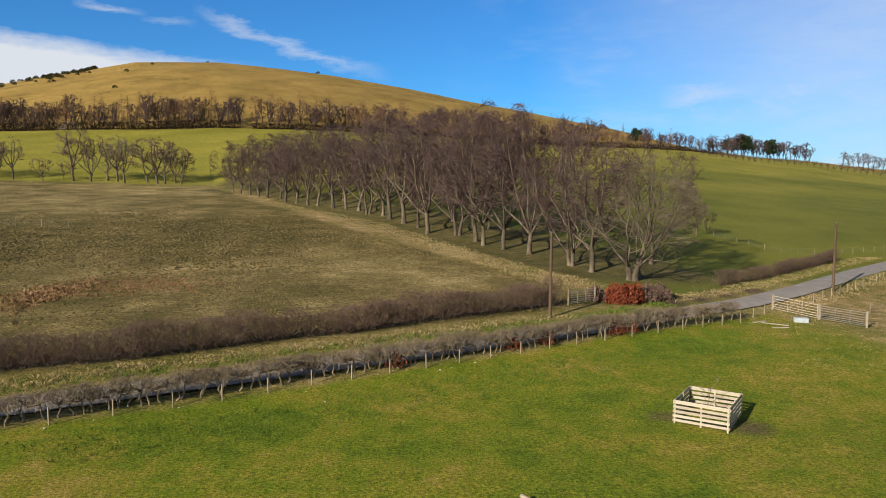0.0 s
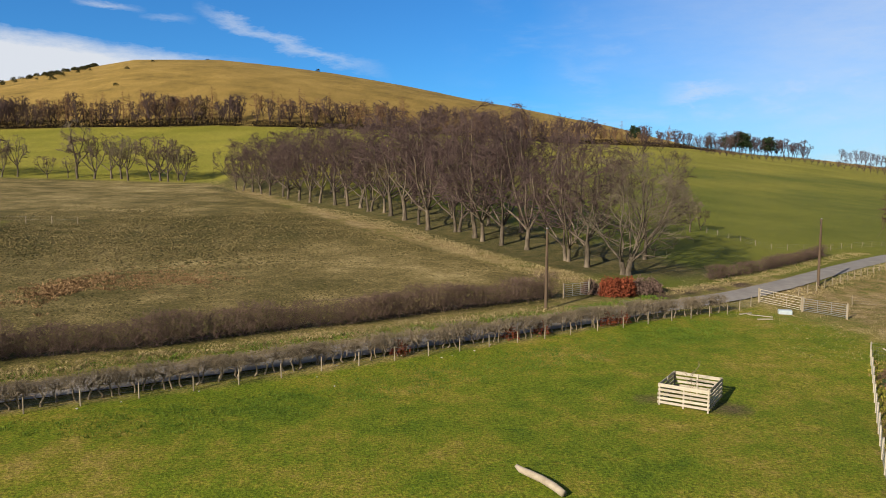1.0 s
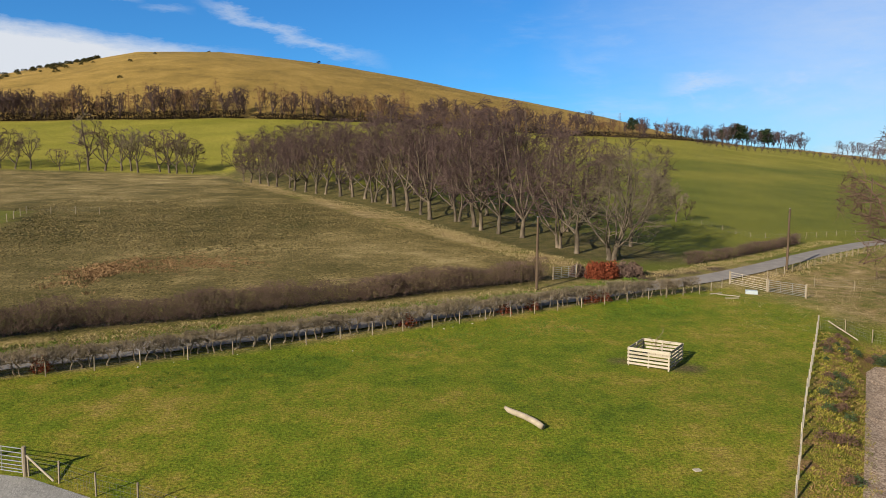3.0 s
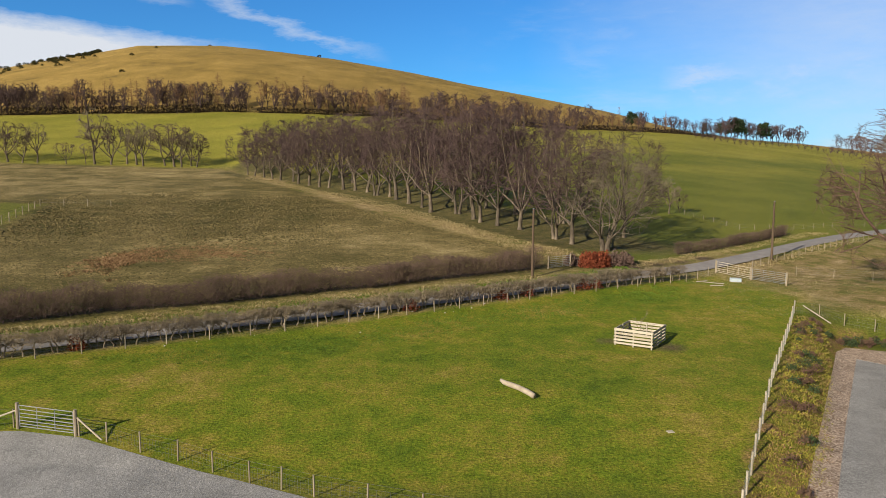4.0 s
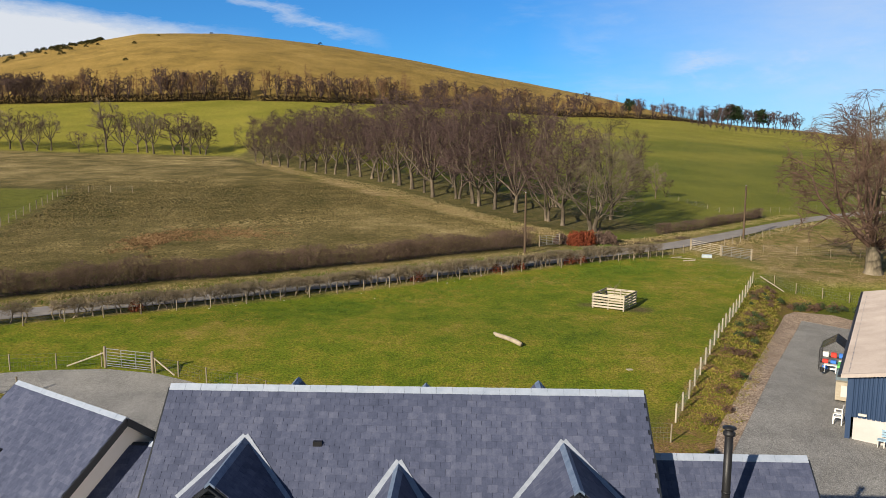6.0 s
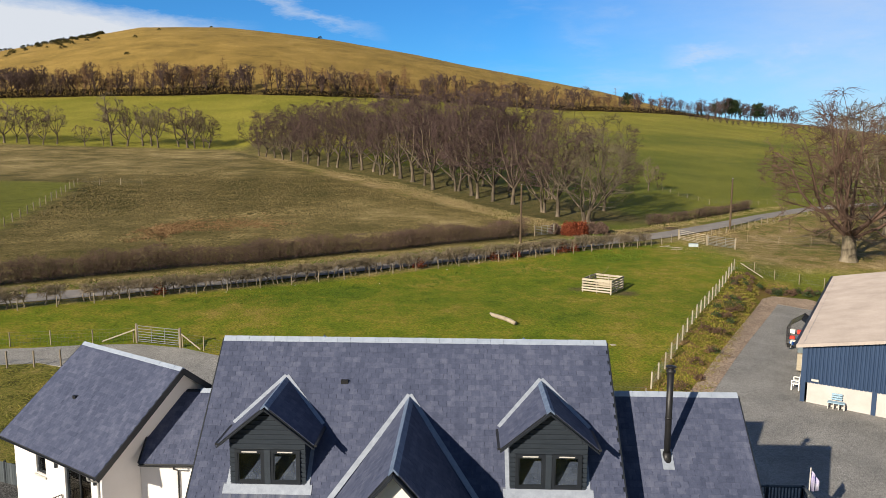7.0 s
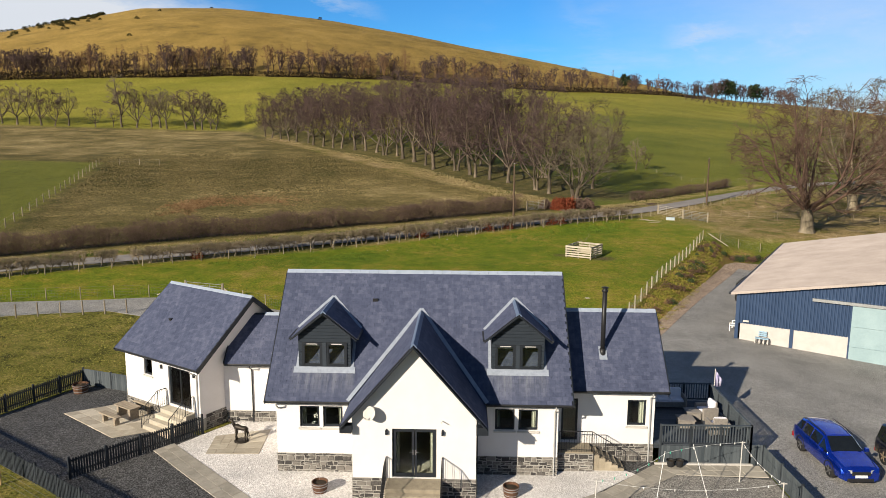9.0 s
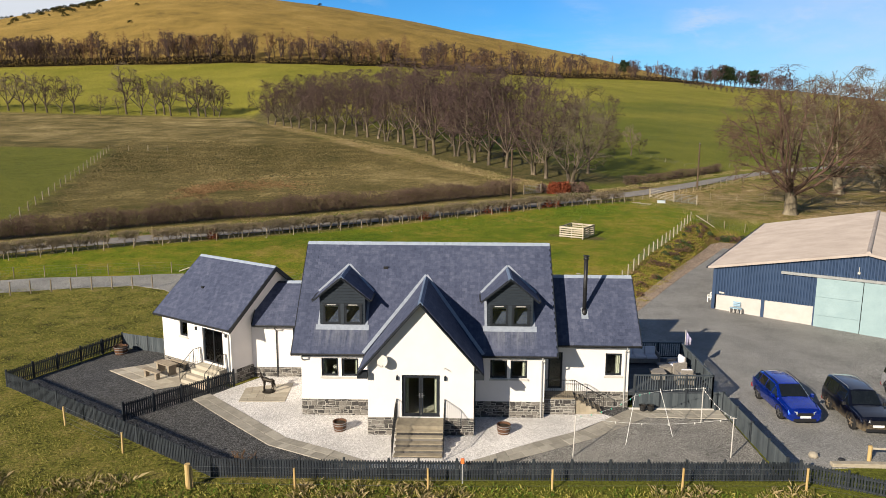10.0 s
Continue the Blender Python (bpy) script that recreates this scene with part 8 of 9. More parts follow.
def car_paint(name, dark, light, dirt=None):
    m, n, l, b = mat(name, 0.22, 0.75, 0.5)
    b.inputs["Coat Weight"].default_value = 1.0
    b.inputs["Coat Roughness"].default_value = 0.06
    c = ramp(n, l, noise_node(n, l, 2.0, 4, 0.6), [(0.35, dark), (0.65, light)])
    if dirt:
        pos = n.new("ShaderNodeSeparateXYZ")
        l.new(n.new("ShaderNodeTexCoord").outputs["Object"], pos.inputs[0])
        low = maths(n, l, "SUBTRACT", maths(n, l, "ADD", noise_node(n, l, 5.0), 0.25), maths(n, l, "MULTIPLY", pos.outputs["Z"], 0.95), clamp=True)
        k = maths(n, l, "MULTIPLY", low, 2.2, clamp=True)
        c = mix(n, l, k, c, dirt)
        l.new(maths(n, l, "MULTIPLY_ADD", k, 0.5, 0.28), b.inputs["Roughness"])
    l.new(c, b.inputs["Base Color"])
    return m


def car(name, label, m, paint, rim, stations, W, wheels, wheel_r, extras, kind="car"):
    """stations, from the nose: (x, belt height, roof height, roof half-width, body half-width). The nose looks to -x."""
    t = thing(name, label, kind, m)
    v, f = [], []
    rows = []
    for x, zb, zr, wr, wb in stations:
        half = [(wb * 0.80, 0.24), (wb * 0.97, 0.32), (wb, 0.55), (wb * 0.985, zb - 0.08), (wb * 0.95, zb), (wr + 0.03, zr - 0.06), (wr - 0.05, zr - 0.01), (wr * 0.5, zr + 0.025)]
        row = [(x, -y, z) for y, z in half] + [(x, y, z) for y, z in reversed(half)]
        rows.append(row)
    n = len(rows[0])
    for r in rows:
        v += r
    for i in range(len(rows) - 1):
        for k in range(n - 1):
            f.append((i * n + k, (i + 1) * n + k, (i + 1) * n + k + 1, i * n + k + 1))
    f.append(tuple(range(n)))
    f.append(tuple(range((len(rows) - 1) * n + n - 1, (len(rows) - 1) * n - 1, -1)))
    body = part("body", Geo().add(v, [q[::-1] for q in f]), paint, t, "", True)
    bev = body.modifiers.new("bevel", "BEVEL")
    bev.width, bev.segments, bev.limit_method, bev.angle_limit = 0.06, 3, "ANGLE", radians(24)
    # side windows between the belt and the roof
    a, b = extras["cabin"]
    cab = [s for s in stations if a <= s[0] <= b]
    for s in (-1, 1):
        for p, q in zip(cab, cab[1:]):
            def at(st, k):
                x, zb, zr, wr, wb = st
                lo, hi = Vector((x, s * wb * 0.95, zb)), Vector((x, s * (wr + 0.03), zr - 0.06))
                return lo.lerp(hi, k) + Vector((0, s * 0.012, 0.0))
            d = 0.045 / max(0.1, q[0] - p[0])
            lerp = lambda u, w, z: u.lerp(w, z)
            quad = [lerp(at(p, 0.08), at(q, 0.08), d), lerp(at(p, 0.08), at(q, 0.08), 1 - d), lerp(at(p, 0.92), at(q, 0.92), 1 - d), lerp(at(p, 0.92), at(q, 0.92), d)]
            inn = [c - Vector((0, s * 0.03, 0)) for c in quad]
            g = Geo().hexa(inn + quad) if s > 0 else Geo().hexa(quad + inn)
            part("side_window", g, M_CARGLASS, t)
    for key, lab in (("windscreen", "windscreen"), ("rear_window", "rear_window")):
        p, q = extras[key]
        p, q = stations[p], stations[q]
        up = Vector((-0.012 if key == "windscreen" else 0.012, 0, 0.014))
        c = [Vector((p[0], -p[3] * 0.90, p[2])).lerp(Vector((q[0], -q[3] * 0.90, q[2])), 0.06), Vector((p[0], p[3] * 0.90, p[2])).lerp(Vector((q[0], q[3] * 0.90, q[2])), 0.06),
             Vector((p[0], p[3] * 0.90, p[2])).lerp(Vector((q[0], q[3] * 0.92, q[2])), 0.92), Vector((p[0], -p[3] * 0.90, p[2])).lerp(Vector((q[0], -q[3] * 0.92, q[2])), 0.92)]
        c = [k + Vector((0, 0, 0.012)) for k in c]
        part(lab, Geo().hexa(c + [k + up for k in c]), M_CARGLASS, t)
    for x in wheels:
        for s in (-1, 1):
            y = s * (W / 2 - 0.12)
            w = part("wheel", Geo().tube([(x, y - 0.11, wheel_r), (x, y - 0.09, wheel_r), (x, y + 0.09, wheel_r), (x, y + 0.11, wheel_r)], [wheel_r * 0.93, wheel_r, wheel_r, wheel_r * 0.93], 24), M_TYRE, t, "", True)
            o = y + s * 0.112
            part("rim", Geo().tube([(x, o - s * 0.02, wheel_r), (x, o + s * 0.006, wheel_r)], [wheel_r * 0.68, wheel_r * 0.64], 20), M_TRIM, w)
            for k in range(5):
                an = 2 * math.pi * k / 5 + 0.3
                dx, dz = math.cos(an), math.sin(an)
                part("spoke", Geo().hexa([(x - dz * 0.035, o, wheel_r + dx * 0.035), (x + dz * 0.035, o, wheel_r - dx * 0.035), (x + dx * wheel_r * 0.62 + dz * 0.025, o, wheel_r + dz * wheel_r * 0.62 - dx * 0.025), (x + dx * wheel_r * 0.62 - dz * 0.025, o, wheel_r + dz * wheel_r * 0.62 + dx * 0.025)] + [(x - dz * 0.035, o + s * 0.018, wheel_r + dx * 0.035), (x + dz * 0.035, o + s * 0.018, wheel_r - dx * 0.035), (x + dx * wheel_r * 0.62 + dz * 0.025, o + s * 0.018, wheel_r + dz * wheel_r * 0.62 - dx * 0.025), (x + dx * wheel_r * 0.62 - dz * 0.025, o + s * 0.018, wheel_r + dz * wheel_r * 0.62 + dx * 0.025)]), rim, w)
            arch = Geo()
            prof = [(math.cos(q), math.sin(q)) for q in np.linspace(0.0, math.pi, 11)]
            for (c0, s0), (c1, s1) in zip(prof, prof[1:]):
                ra, rb = wheel_r * 1.10, wheel_r * 1.24
                y0, y1 = s * (W / 2 - 0.06), s * (W / 2 + 0.012)
                arch.hexa([(x + c0 * ra, y0, wheel_r + s0 * ra), (x + c1 * ra, y0, wheel_r + s1 * ra), (x + c1 * rb, y0, wheel_r + s1 * rb), (x + c0 * rb, y0, wheel_r + s0 * rb), (x + c0 * ra, y1, wheel_r + s0 * ra), (x + c1 * ra, y1, wheel_r + s1 * ra), (x + c1 * rb, y1, wheel_r + s1 * rb), (x + c0 * rb, y1, wheel_r + s0 * rb)])
            part("wheel_arch", arch, extras.get("arch", M_TRIM), t)
    x0, zb = stations[0][0], stations[1][1]
    part("grille", Geo().soft_box(x0 - 0.03, x0 + 0.03, -0.40, 0.40, extras["grille"][0], extras["grille"][1], 0.012), M_TRIM, t)
    part("lower_bumper", Geo().soft_box(x0 - 0.035, x0 + 0.08, -0.56, 0.56, 0.22, 0.36, 0.02), M_TRIM, t)
    part("number_plate", Geo().soft_box(x0 - 0.07, x0 - 0.03, -0.26, 0.26, extras["plate"], extras["plate"] + 0.11, 0.006), M_PLATE, t, "white plate")
    for s in (-1, 1):
        part("headlight", Geo().hexa([(x0 - 0.025, s * 0.40, extras["lamp"]), (x0 + 0.10, s * 0.74, extras["lamp"] + 0.02), (x0 + 0.30, s * 0.80, extras["lamp"] + 0.05), (x0 + 0.12, s * 0.42, extras["lamp"]), (x0 - 0.01, s * 0.40, extras["lamp"] + 0.12), (x0 + 0.11, s * 0.74, extras["lamp"] + 0.14), (x0 + 0.32, s * 0.80, extras["lamp"] + 0.15), (x0 + 0.14, s * 0.42, extras["lamp"] + 0.13)]), M_LENS, t, "clear headlight")
        part("mirror", Geo().soft_box(extras["mirror"] - 0.08, extras["mirror"] + 0.10, s * (W / 2 + 0.10) - 0.09, s * (W / 2 + 0.10) + 0.09, cab[0][1] + 0.02, cab[0][1] + 0.17, 0.03), extras.get("mirror_mat", paint), t)
        part("tail_light", Geo().soft_box(stations[-1][0] - 0.12, stations[-1][0] + 0.02, min(s * W * 0.34, s * W * 0.46), max(s * W * 0.34, s * W * 0.46), stations[-1][1] - 0.22, stations[-1][1], 0.02), M_REDLENS, t)
        part("roof_rail", Geo().tube([(extras["rails"][0], s * extras["rails"][2], extras["rails"][3]), (extras["rails"][0] + 0.15, s * extras["rails"][2], extras["rails"][3] + 0.06), (extras["rails"][1] - 0.15, s * extras["rails"][2], extras["rails"][3] + 0.06), (extras["rails"][1], s * extras["rails"][2], extras["rails"][3])], 0.02, 6), extras.get("rail_mat", M_TRIM), t)
    return t


HATCH = [(0.0, 0.62, 0.66, 0.62, 0.78), (0.12, 0.78, 0.84, 0.70, 0.86), (0.6, 0.86, 0.94, 0.76, 0.91), (1.15, 0.92, 1.02, 0.76, 0.92), (1.95, 0.96, 1.48, 0.60, 0.92), (2.75, 0.98, 1.54, 0.62, 0.92), (3.55, 1.0, 1.50, 0.60, 0.91), (4.1, 1.02, 1.40, 0.56, 0.88), (4.42, 0.98, 1.02, 0.66, 0.82), (4.46, 0.60, 0.64, 0.70, 0.80)]
blue = car_paint("metallic_blue_paint", (0.004, 0.030, 0.36), (0.008, 0.05, 0.48))
car("car", "shiny blue hatchback parked on the gravel yard", pose(18.95, 1.75, float(height(19, 3)) + 0.03, 0, 0, 91), blue, M_RIM, HATCH, 1.82, (0.88, 3.5), 0.34,
    {"cabin": (1.15, 4.1), "windscreen": (3, 4), "rear_window": (7, 8), "grille": (0.50, 0.66), "plate": 0.42, "lamp": 0.60, "mirror": 1.45, "rails": (1.95, 3.75, 0.62, 1.50)})
BOXY = [(0.0, 0.72, 0.78, 0.66, 0.80), (0.10, 0.86, 0.92, 0.74, 0.86), (0.55, 0.95, 1.01, 0.76, 0.88), (1.2, 1.0, 1.07, 0.76, 0.89), (1.75, 1.04, 1.68, 0.62, 0.89), (2.55, 1.05, 1.74, 0.64, 0.89), (3.55, 1.06, 1.72, 0.63, 0.88), (4.02, 1.06, 1.66, 0.62, 0.86), (4.10, 1.0, 1.06, 0.72, 0.84), (4.13, 0.5, 0.55, 0.72, 0.82)]
black = car_paint("muddy_dark_paint", (0.006, 0.007, 0.016), (0.012, 0.013, 0.026), (0.20, 0.155, 0.10))
car("off_road_car", "muddy dark compact off-road car on the yard", pose(21.95, 0.75, float(height(22, 2)) + 0.03, 0, 0, 88), black, M_DIRTRIM, BOXY, 1.78, (0.80, 3.25), 0.37,
    {"cabin": (1.2, 4.05), "windscreen": (3, 4), "rear_window": (7, 8), "grille": (0.60, 0.78), "plate": 0.47, "lamp": 0.68, "mirror": 1.4, "rails": (1.9, 3.9, 0.60, 1.70), "rail_mat": M_GALV, "mirror_mat": M_TRIM})
white = car_paint("white_paint_blue_band", (0.62, 0.63, 0.66), (0.74, 0.75, 0.78))
car("white_car", "white car parked at the edge of the yard", pose(26.6, 3.4, float(height(26, 5)) + 0.03, 0, 0, 88), white, M_RIM, BOXY, 1.8, (0.80, 3.25), 0.36,
    {"cabin": (1.2, 4.05), "windscreen": (3, 4), "rear_window": (7, 8), "grille": (0.60, 0.78), "plate": 0.47, "lamp": 0.68, "mirror": 1.4, "rails": (1.9, 3.9, 0.60, 1.70)})
# yard edge by the fence
rail = thing("timber_rail", "low timber barrier at the yard's edge", "barrier")
for x in (20.1, 22.6, 25.1):
    part("post", Geo().tube([(x, -1.9 - 0.06 * (x - 20), -0.4), (x, -1.9 - 0.06 * (x - 20), 0.75)], 0.09, 8), M_WOODY, rail)
part("rail", Geo().tube([(20.1, -1.9, 0.62), (25.1, -2.2, 0.55)], 0.05, 7), M_PALLET, rail)
part("kerb_sleeper", Geo().soft_box(18.2, 27.0, -2.55, -2.25, -0.5, 0.18, 0.02), M_PALLET, rail)
solid("boulder", Geo().lathe([(0.16, 0), (0.22, 0.1), (0.18, 0.22), (0.04, 0.28)], (17.8, -1.6, 0), 9), M_SAND, "small tan boulder beside the boarded fence", "boulder")
solid("boulder", Geo().lathe([(0.12, 0), (0.16, 0.06), (0.12, 0.12), (0.03, 0.15)], (18.9, -1.9, 0), 9), M_BOOT, "small dark boulder beside the boarded fence", "boulder")

# ---- shrubs by the lane ----
M_COPPER = simple("copper_beech_leaves", (0.09, 0.022, 0.012), (0.28, 0.075, 0.034), 3, 0.9, 0, 0.15)


def leaf_clump(name, spots, size, count, material, label, seed, squash=0.75, kind="", category="shrub"):
    r = np.random.default_rng(seed)
    vs, fs, k0 = [], [], 0
    for x, y, rad in spots:
        z0 = float(height(x, y))
        d = r.normal(0, 1, (count, 3))
        d /= np.linalg.norm(d, axis=1, keepdims=True)
        c = d * (rad * r.uniform(0.55, 1.0, (count, 1)) * (1 + 0.2 * np.sin(d[:, :1] * 5 + x) * np.cos(d[:, 1:2] * 4)))
        c[:, 2] = np.abs(c[:, 2]) * squash * 1.7 + 0.05
        c += np.array([x, y, z0])
        q = r.normal(0, size, (count, 3, 3))
        vs.append((c[:, None] + q).reshape(-1, 3))
        fs.append(np.arange(count * 3).reshape(-1, 3) + k0)
        k0 += count * 3
    me = bpy.data.meshes.new(name)
    me.from_pydata(np.concatenate(vs).tolist(), [], np.concatenate(fs).tolist())
    me.materials.append(material)
    return tagged(new(name, me), label, category, kind=kind)


leaf_clump("copper_shrub", [(16.2, 80.6, 1.4), (17.5, 81.0, 1.5)], 0.09, 2600, M_COPPER, "rounded copper-leaved beech hedge shrub by the gate", 3)
leaf_clump("brown_shrub", [(19.4, 82.0, 1.3), (20.9, 82.8, 1.2)], 0.08, 1800, M_HEDGE, "dense brown shrub beside the lane", 4)
leaf_clump("brown_shrub", [(14.4, 81.4, 1.1)], 0.08, 1200, M_HEDGE, "dense brown shrub beside the gate", 5)
for k, (x, y) in enumerate(((-3.2, 60.1), (5.2, 64.9), (7.8, 66.4), (13.8, 69.7), (15.2, 70.5), (-26, 45.9))):
    leaf_clump("copper_shrub", [(x, y, 0.75)], 0.06, 500, M_COPPER, "russet-leaved shrub in the lane hedge", 20 + k, 0.9)

# ---- grasses ----
def tufts(name, spots, material, label, seed, blades=14, wide=0.02, category="grass"):
    """Clumps of bent blades; spots: x, y, height, radius."""
    r = np.random.default_rng(seed)
    sp = np.array(spots)
    n = len(sp) * blades
    base = np.repeat(sp, blades, 0)
    z = np.repeat(height(sp[:, 0], sp[:, 1]), blades)
    an, rad = r.uniform(0, 6.28, n), np.sqrt(r.uniform(0, 1, n)) * base[:, 3]
    x, y = base[:, 0] + np.cos(an) * rad, base[:, 1] + np.sin(an) * rad
    h = base[:, 2] * r.uniform(0.6, 1.15, n)
    lean = r.normal(0, 0.4, (n, 2)) * h[:, None] + np.stack([np.cos(an), np.sin(an)], -1) * (h * 0.35)[:, None]
    w = wide * r.uniform(0.7, 1.4, n)
    sa = r.uniform(0, 6.28, n)
    sx, sy = np.cos(sa) * w, np.sin(sa) * w
    v = np.stack([np.stack([x - sx, y - sy, z - 0.02], -1), np.stack([x + sx, y + sy, z - 0.02], -1),
                  np.stack([x + sx * 0.7 + lean[:, 0] * 0.4, y + sy * 0.7 + lean[:, 1] * 0.4, z + h * 0.65], -1), np.stack([x + lean[:, 0], y + lean[:, 1], z + h * 0.85], -1)], 1).reshape(-1, 3)
    k = np.arange(n)[:, None] * 4
    me = bpy.data.meshes.new(name)
    me.from_pydata(v.tolist(), [], np.concatenate([k + np.array([[0, 1, 2]]), k + np.array([[0, 2, 3]])]).tolist())
    me.materials.append(material)
    return tagged(new(name, me), label, category, kind="stuff")


M_STRAW = simple("dry_straw_grass", (0.13, 0.105, 0.042), (0.36, 0.285, 0.15), 1.2, 0.9, 0, 0.15, 12, 0, 0.01, "World", None, 0.5)
M_RUST = simple("rusty_rushes", (0.12, 0.07, 0.03), (0.30, 0.19, 0.10), 1.2, 0.9, 0, 0.15, 12, 0, 0.01, "World", None, 0.5)
M_GRASS = simple("rough_green_grass", (0.115, 0.122, 0.02), (0.33, 0.29, 0.08), 0.6, 0.9, 0, 0.15, 8, 0, 0.01, "World", None, 0.6)
M_MOSS = simple("mossy_bank_grass", (0.10, 0.115, 0.014), (0.30, 0.255, 0.045), 0.6, 0.9, 0, 0.15, 8, 0, 0.01, "World", None, 0.5)
M_LUSH = simple("lush_green_grass", (0.05, 0.10, 0.010), (0.12, 0.17, 0.022), 0.8, 0.9, 0, 0.15, 8, 0, 0.01, "World", None, 0.5)
rg = random.Random(17)


def along_line(line, n, off0, off1):
    out = []
    for (x0, y0), (x1, y1) in zip(line, line[1:]):
        ln = math.hypot(x1 - x0, y1 - y0)
        nx, ny = -(y1 - y0) / ln, (x1 - x0) / ln
        for _ in range(int(n * ln)):
            t, o = rg.random(), rg.uniform(off0, off1)
            out.append((x0 + (x1 - x0) * t + nx * o, y0 + (y1 - y0) * t + ny * o))
    return out


MID_LANE = [p for p in LANE if -85 < p[0] < 75]
far_verge = [(x, y, rg.uniform(0.10, 0.30), 0.5) for x, y in along_line(MID_LANE[:6], 10.0, 2.5, 4.1)] + [(x, y, rg.uniform(0.10, 0.28), 0.6) for x, y in along_line(MID_LANE[6:], 9.0, 2.6, 5.2)]
tufts("verge_grass", far_verge, M_STRAW, "pale dry grass tufts on the lane verge", 1, 13, 0.009)
tufts("verge_grass", [(x, y, rg.uniform(0.10, 0.28), 0.5) for x, y in along_line(MID_LANE[:7], 8.0, 1.8, 3.3)], M_LUSH, "green grass on the lane verge", 2, 11, 0.012)
tufts("verge_grass", [(x, y, rg.uniform(0.12, 0.3), 0.4) for x, y in along_line(MID_LANE[7:], 7.0, -4.5, -2.3)], M_STRAW, "pale dry grass tufts on the lane verge", 3, 9, 0.014)
tufts("boundary_grass", [(x, y, rg.uniform(0.15, 0.32), 0.8) for x, y in along_line([(14.5, 85.7), (7.8, 94), (-0.4, 109), (-11.8, 132.8), (-27.3, 158.3), (-47, 185), (-75, 222)], 12.0, -5.0, 0.3)], M_STRAW, "band of tall dry grass along the copse", 4, 9, 0.018)
# tussocks of the paddock: low ragged mounds, by patches pale or dark
M_TUSSOCK = simple("paddock_tussocks", (0.048, 0.042, 0.014), (0.165, 0.128, 0.056), 0.14, 0.95, 0, 0.1, 1.2, 0, 0.01, "World", None, 0.3)


def tussocks(spots, seed):
    r = np.random.default_rng(seed)
    sp = np.array(spots)
    k, n = len(sp), 5
    a = np.arange(n) * 2 * math.pi / n + r.uniform(0, 6.28, (k, 1))
    rad = sp[:, 3:4] * r.uniform(0.6, 1.3, (k, n))
    ring = np.stack([sp[:, 0:1] + np.cos(a) * rad, sp[:, 1:2] + np.sin(a) * rad, np.repeat(height(sp[:, 0], sp[:, 1])[:, None] - 0.08, n, 1)], -1)
    top = np.stack([sp[:, 0] + r.normal(0, 0.07, k), sp[:, 1] + r.normal(0, 0.07, k), height(sp[:, 0], sp[:, 1]) + sp[:, 2]], -1)[:, None]
    b = np.arange(k)[:, None] * (n + 1)
    f = np.concatenate([b + np.array([[i, (i + 1) % n, n]]) for i in range(n)])
    me = bpy.data.meshes.new("tussocks")
    me.from_pydata(np.concatenate([ring, top], 1).reshape(-1, 3).tolist(), [], f.tolist())
    me.materials.append(M_TUSSOCK)
    return tagged(new("tussocks", me), "rough pale and dark tussocks of the grazed paddock", "grass", kind="stuff")


spots = []
while len(spots) < 22000:
    x, y = rg.uniform(-85, 16), 58 + 150 * rg.random() ** 1.5
    if lane_u(x, y) > 4.8 and (x - 20) * 0.855 + (y - 92) * 0.52 < -10 and (y > 133 or x + (y - 90) * 0.34 > -63.5) and abs(x + 10) < (y + 10) * 0.6:
        spots.append((x, y, rg.uniform(0.02, 0.11), rg.uniform(0.12, 0.34)))
tussocks(spots, 31)
tufts("rush_patch", [(-38.0 + rg.gauss(0, 1.7), 78.0 + rg.gauss(0, 3.6), rg.uniform(0.2, 0.45), 0.5) for _ in range(170)], M_RUST, "rust-coloured rushes in the paddock", 5, 18, 0.03)
tufts("rush_patch", [(-31 + rg.gauss(0, 4), 84.5 + rg.gauss(0, 3.2), rg.uniform(0.1, 0.24), 0.5) for _ in range(280)], M_RUST, "rust-coloured rushes in the paddock", 6, 14, 0.03)
tufts("field_grass", [(rg.uniform(26, 80), rg.uniform(61.5, 98), rg.uniform(0.05, 0.12), 0.9) for _ in range(2600)], M_STRAW, "dry tussocks in the rough field", 7, 12, 0.010)
tufts("rough_grass", [(x, y, rg.uniform(0.05, 0.20), 0.28) for x, y in ((rg.uniform(-34, 28), rg.uniform(-11, -4.4)) for _ in range(6500)) if y < -4.9 - max(0, (x - 16) * 0.4)], M_GRASS, "rough tussocky grass below the garden", 8, 10, 0.008)
tufts("rough_grass", [(x, y, rg.uniform(0.05, 0.14), 0.4) for x, y in ((rg.uniform(-46, -9), rg.uniform(-6, 27)) for _ in range(8000)) if (y < 0.64 * (x + 8.65) * -1 - 5.2 and x < -9) or (x < -24.3) or (y > 13.5 and x < -20.5 and y < 27.0 + 0.32 * (x + 25)) or (-20 < x < -16.5 and 13 < y < 18.5)], M_GRASS, "rough tussocky grass beside the garden", 9, 9, 0.010)
tufts("dead_grass", [(x, y, rg.uniform(0.12, 0.38), 0.22) for x, y in ((rg.uniform(-26, 28), rg.uniform(-7.5, -4.5)) for _ in range(900)) if y < -4.6 - max(0, (x - 16) * 0.4) and math.sin(x * 1.3) + math.sin(x * 0.47 + 2) > 0.1], M_STRAW, "pale dead grass stems along the garden fence", 14, 12, 0.007)
tufts("lush_grass", [(x, y, rg.uniform(0.08, 0.22), 0.3) for x, y in ((rg.uniform(-34, 28), rg.uniform(-9.5, -4.6)) for _ in range(1500)) if y < -4.8 - max(0, (x - 16) * 0.4)], M_LUSH, "bright green grass clumps below the garden fence", 15, 10, 0.009)
bank = []
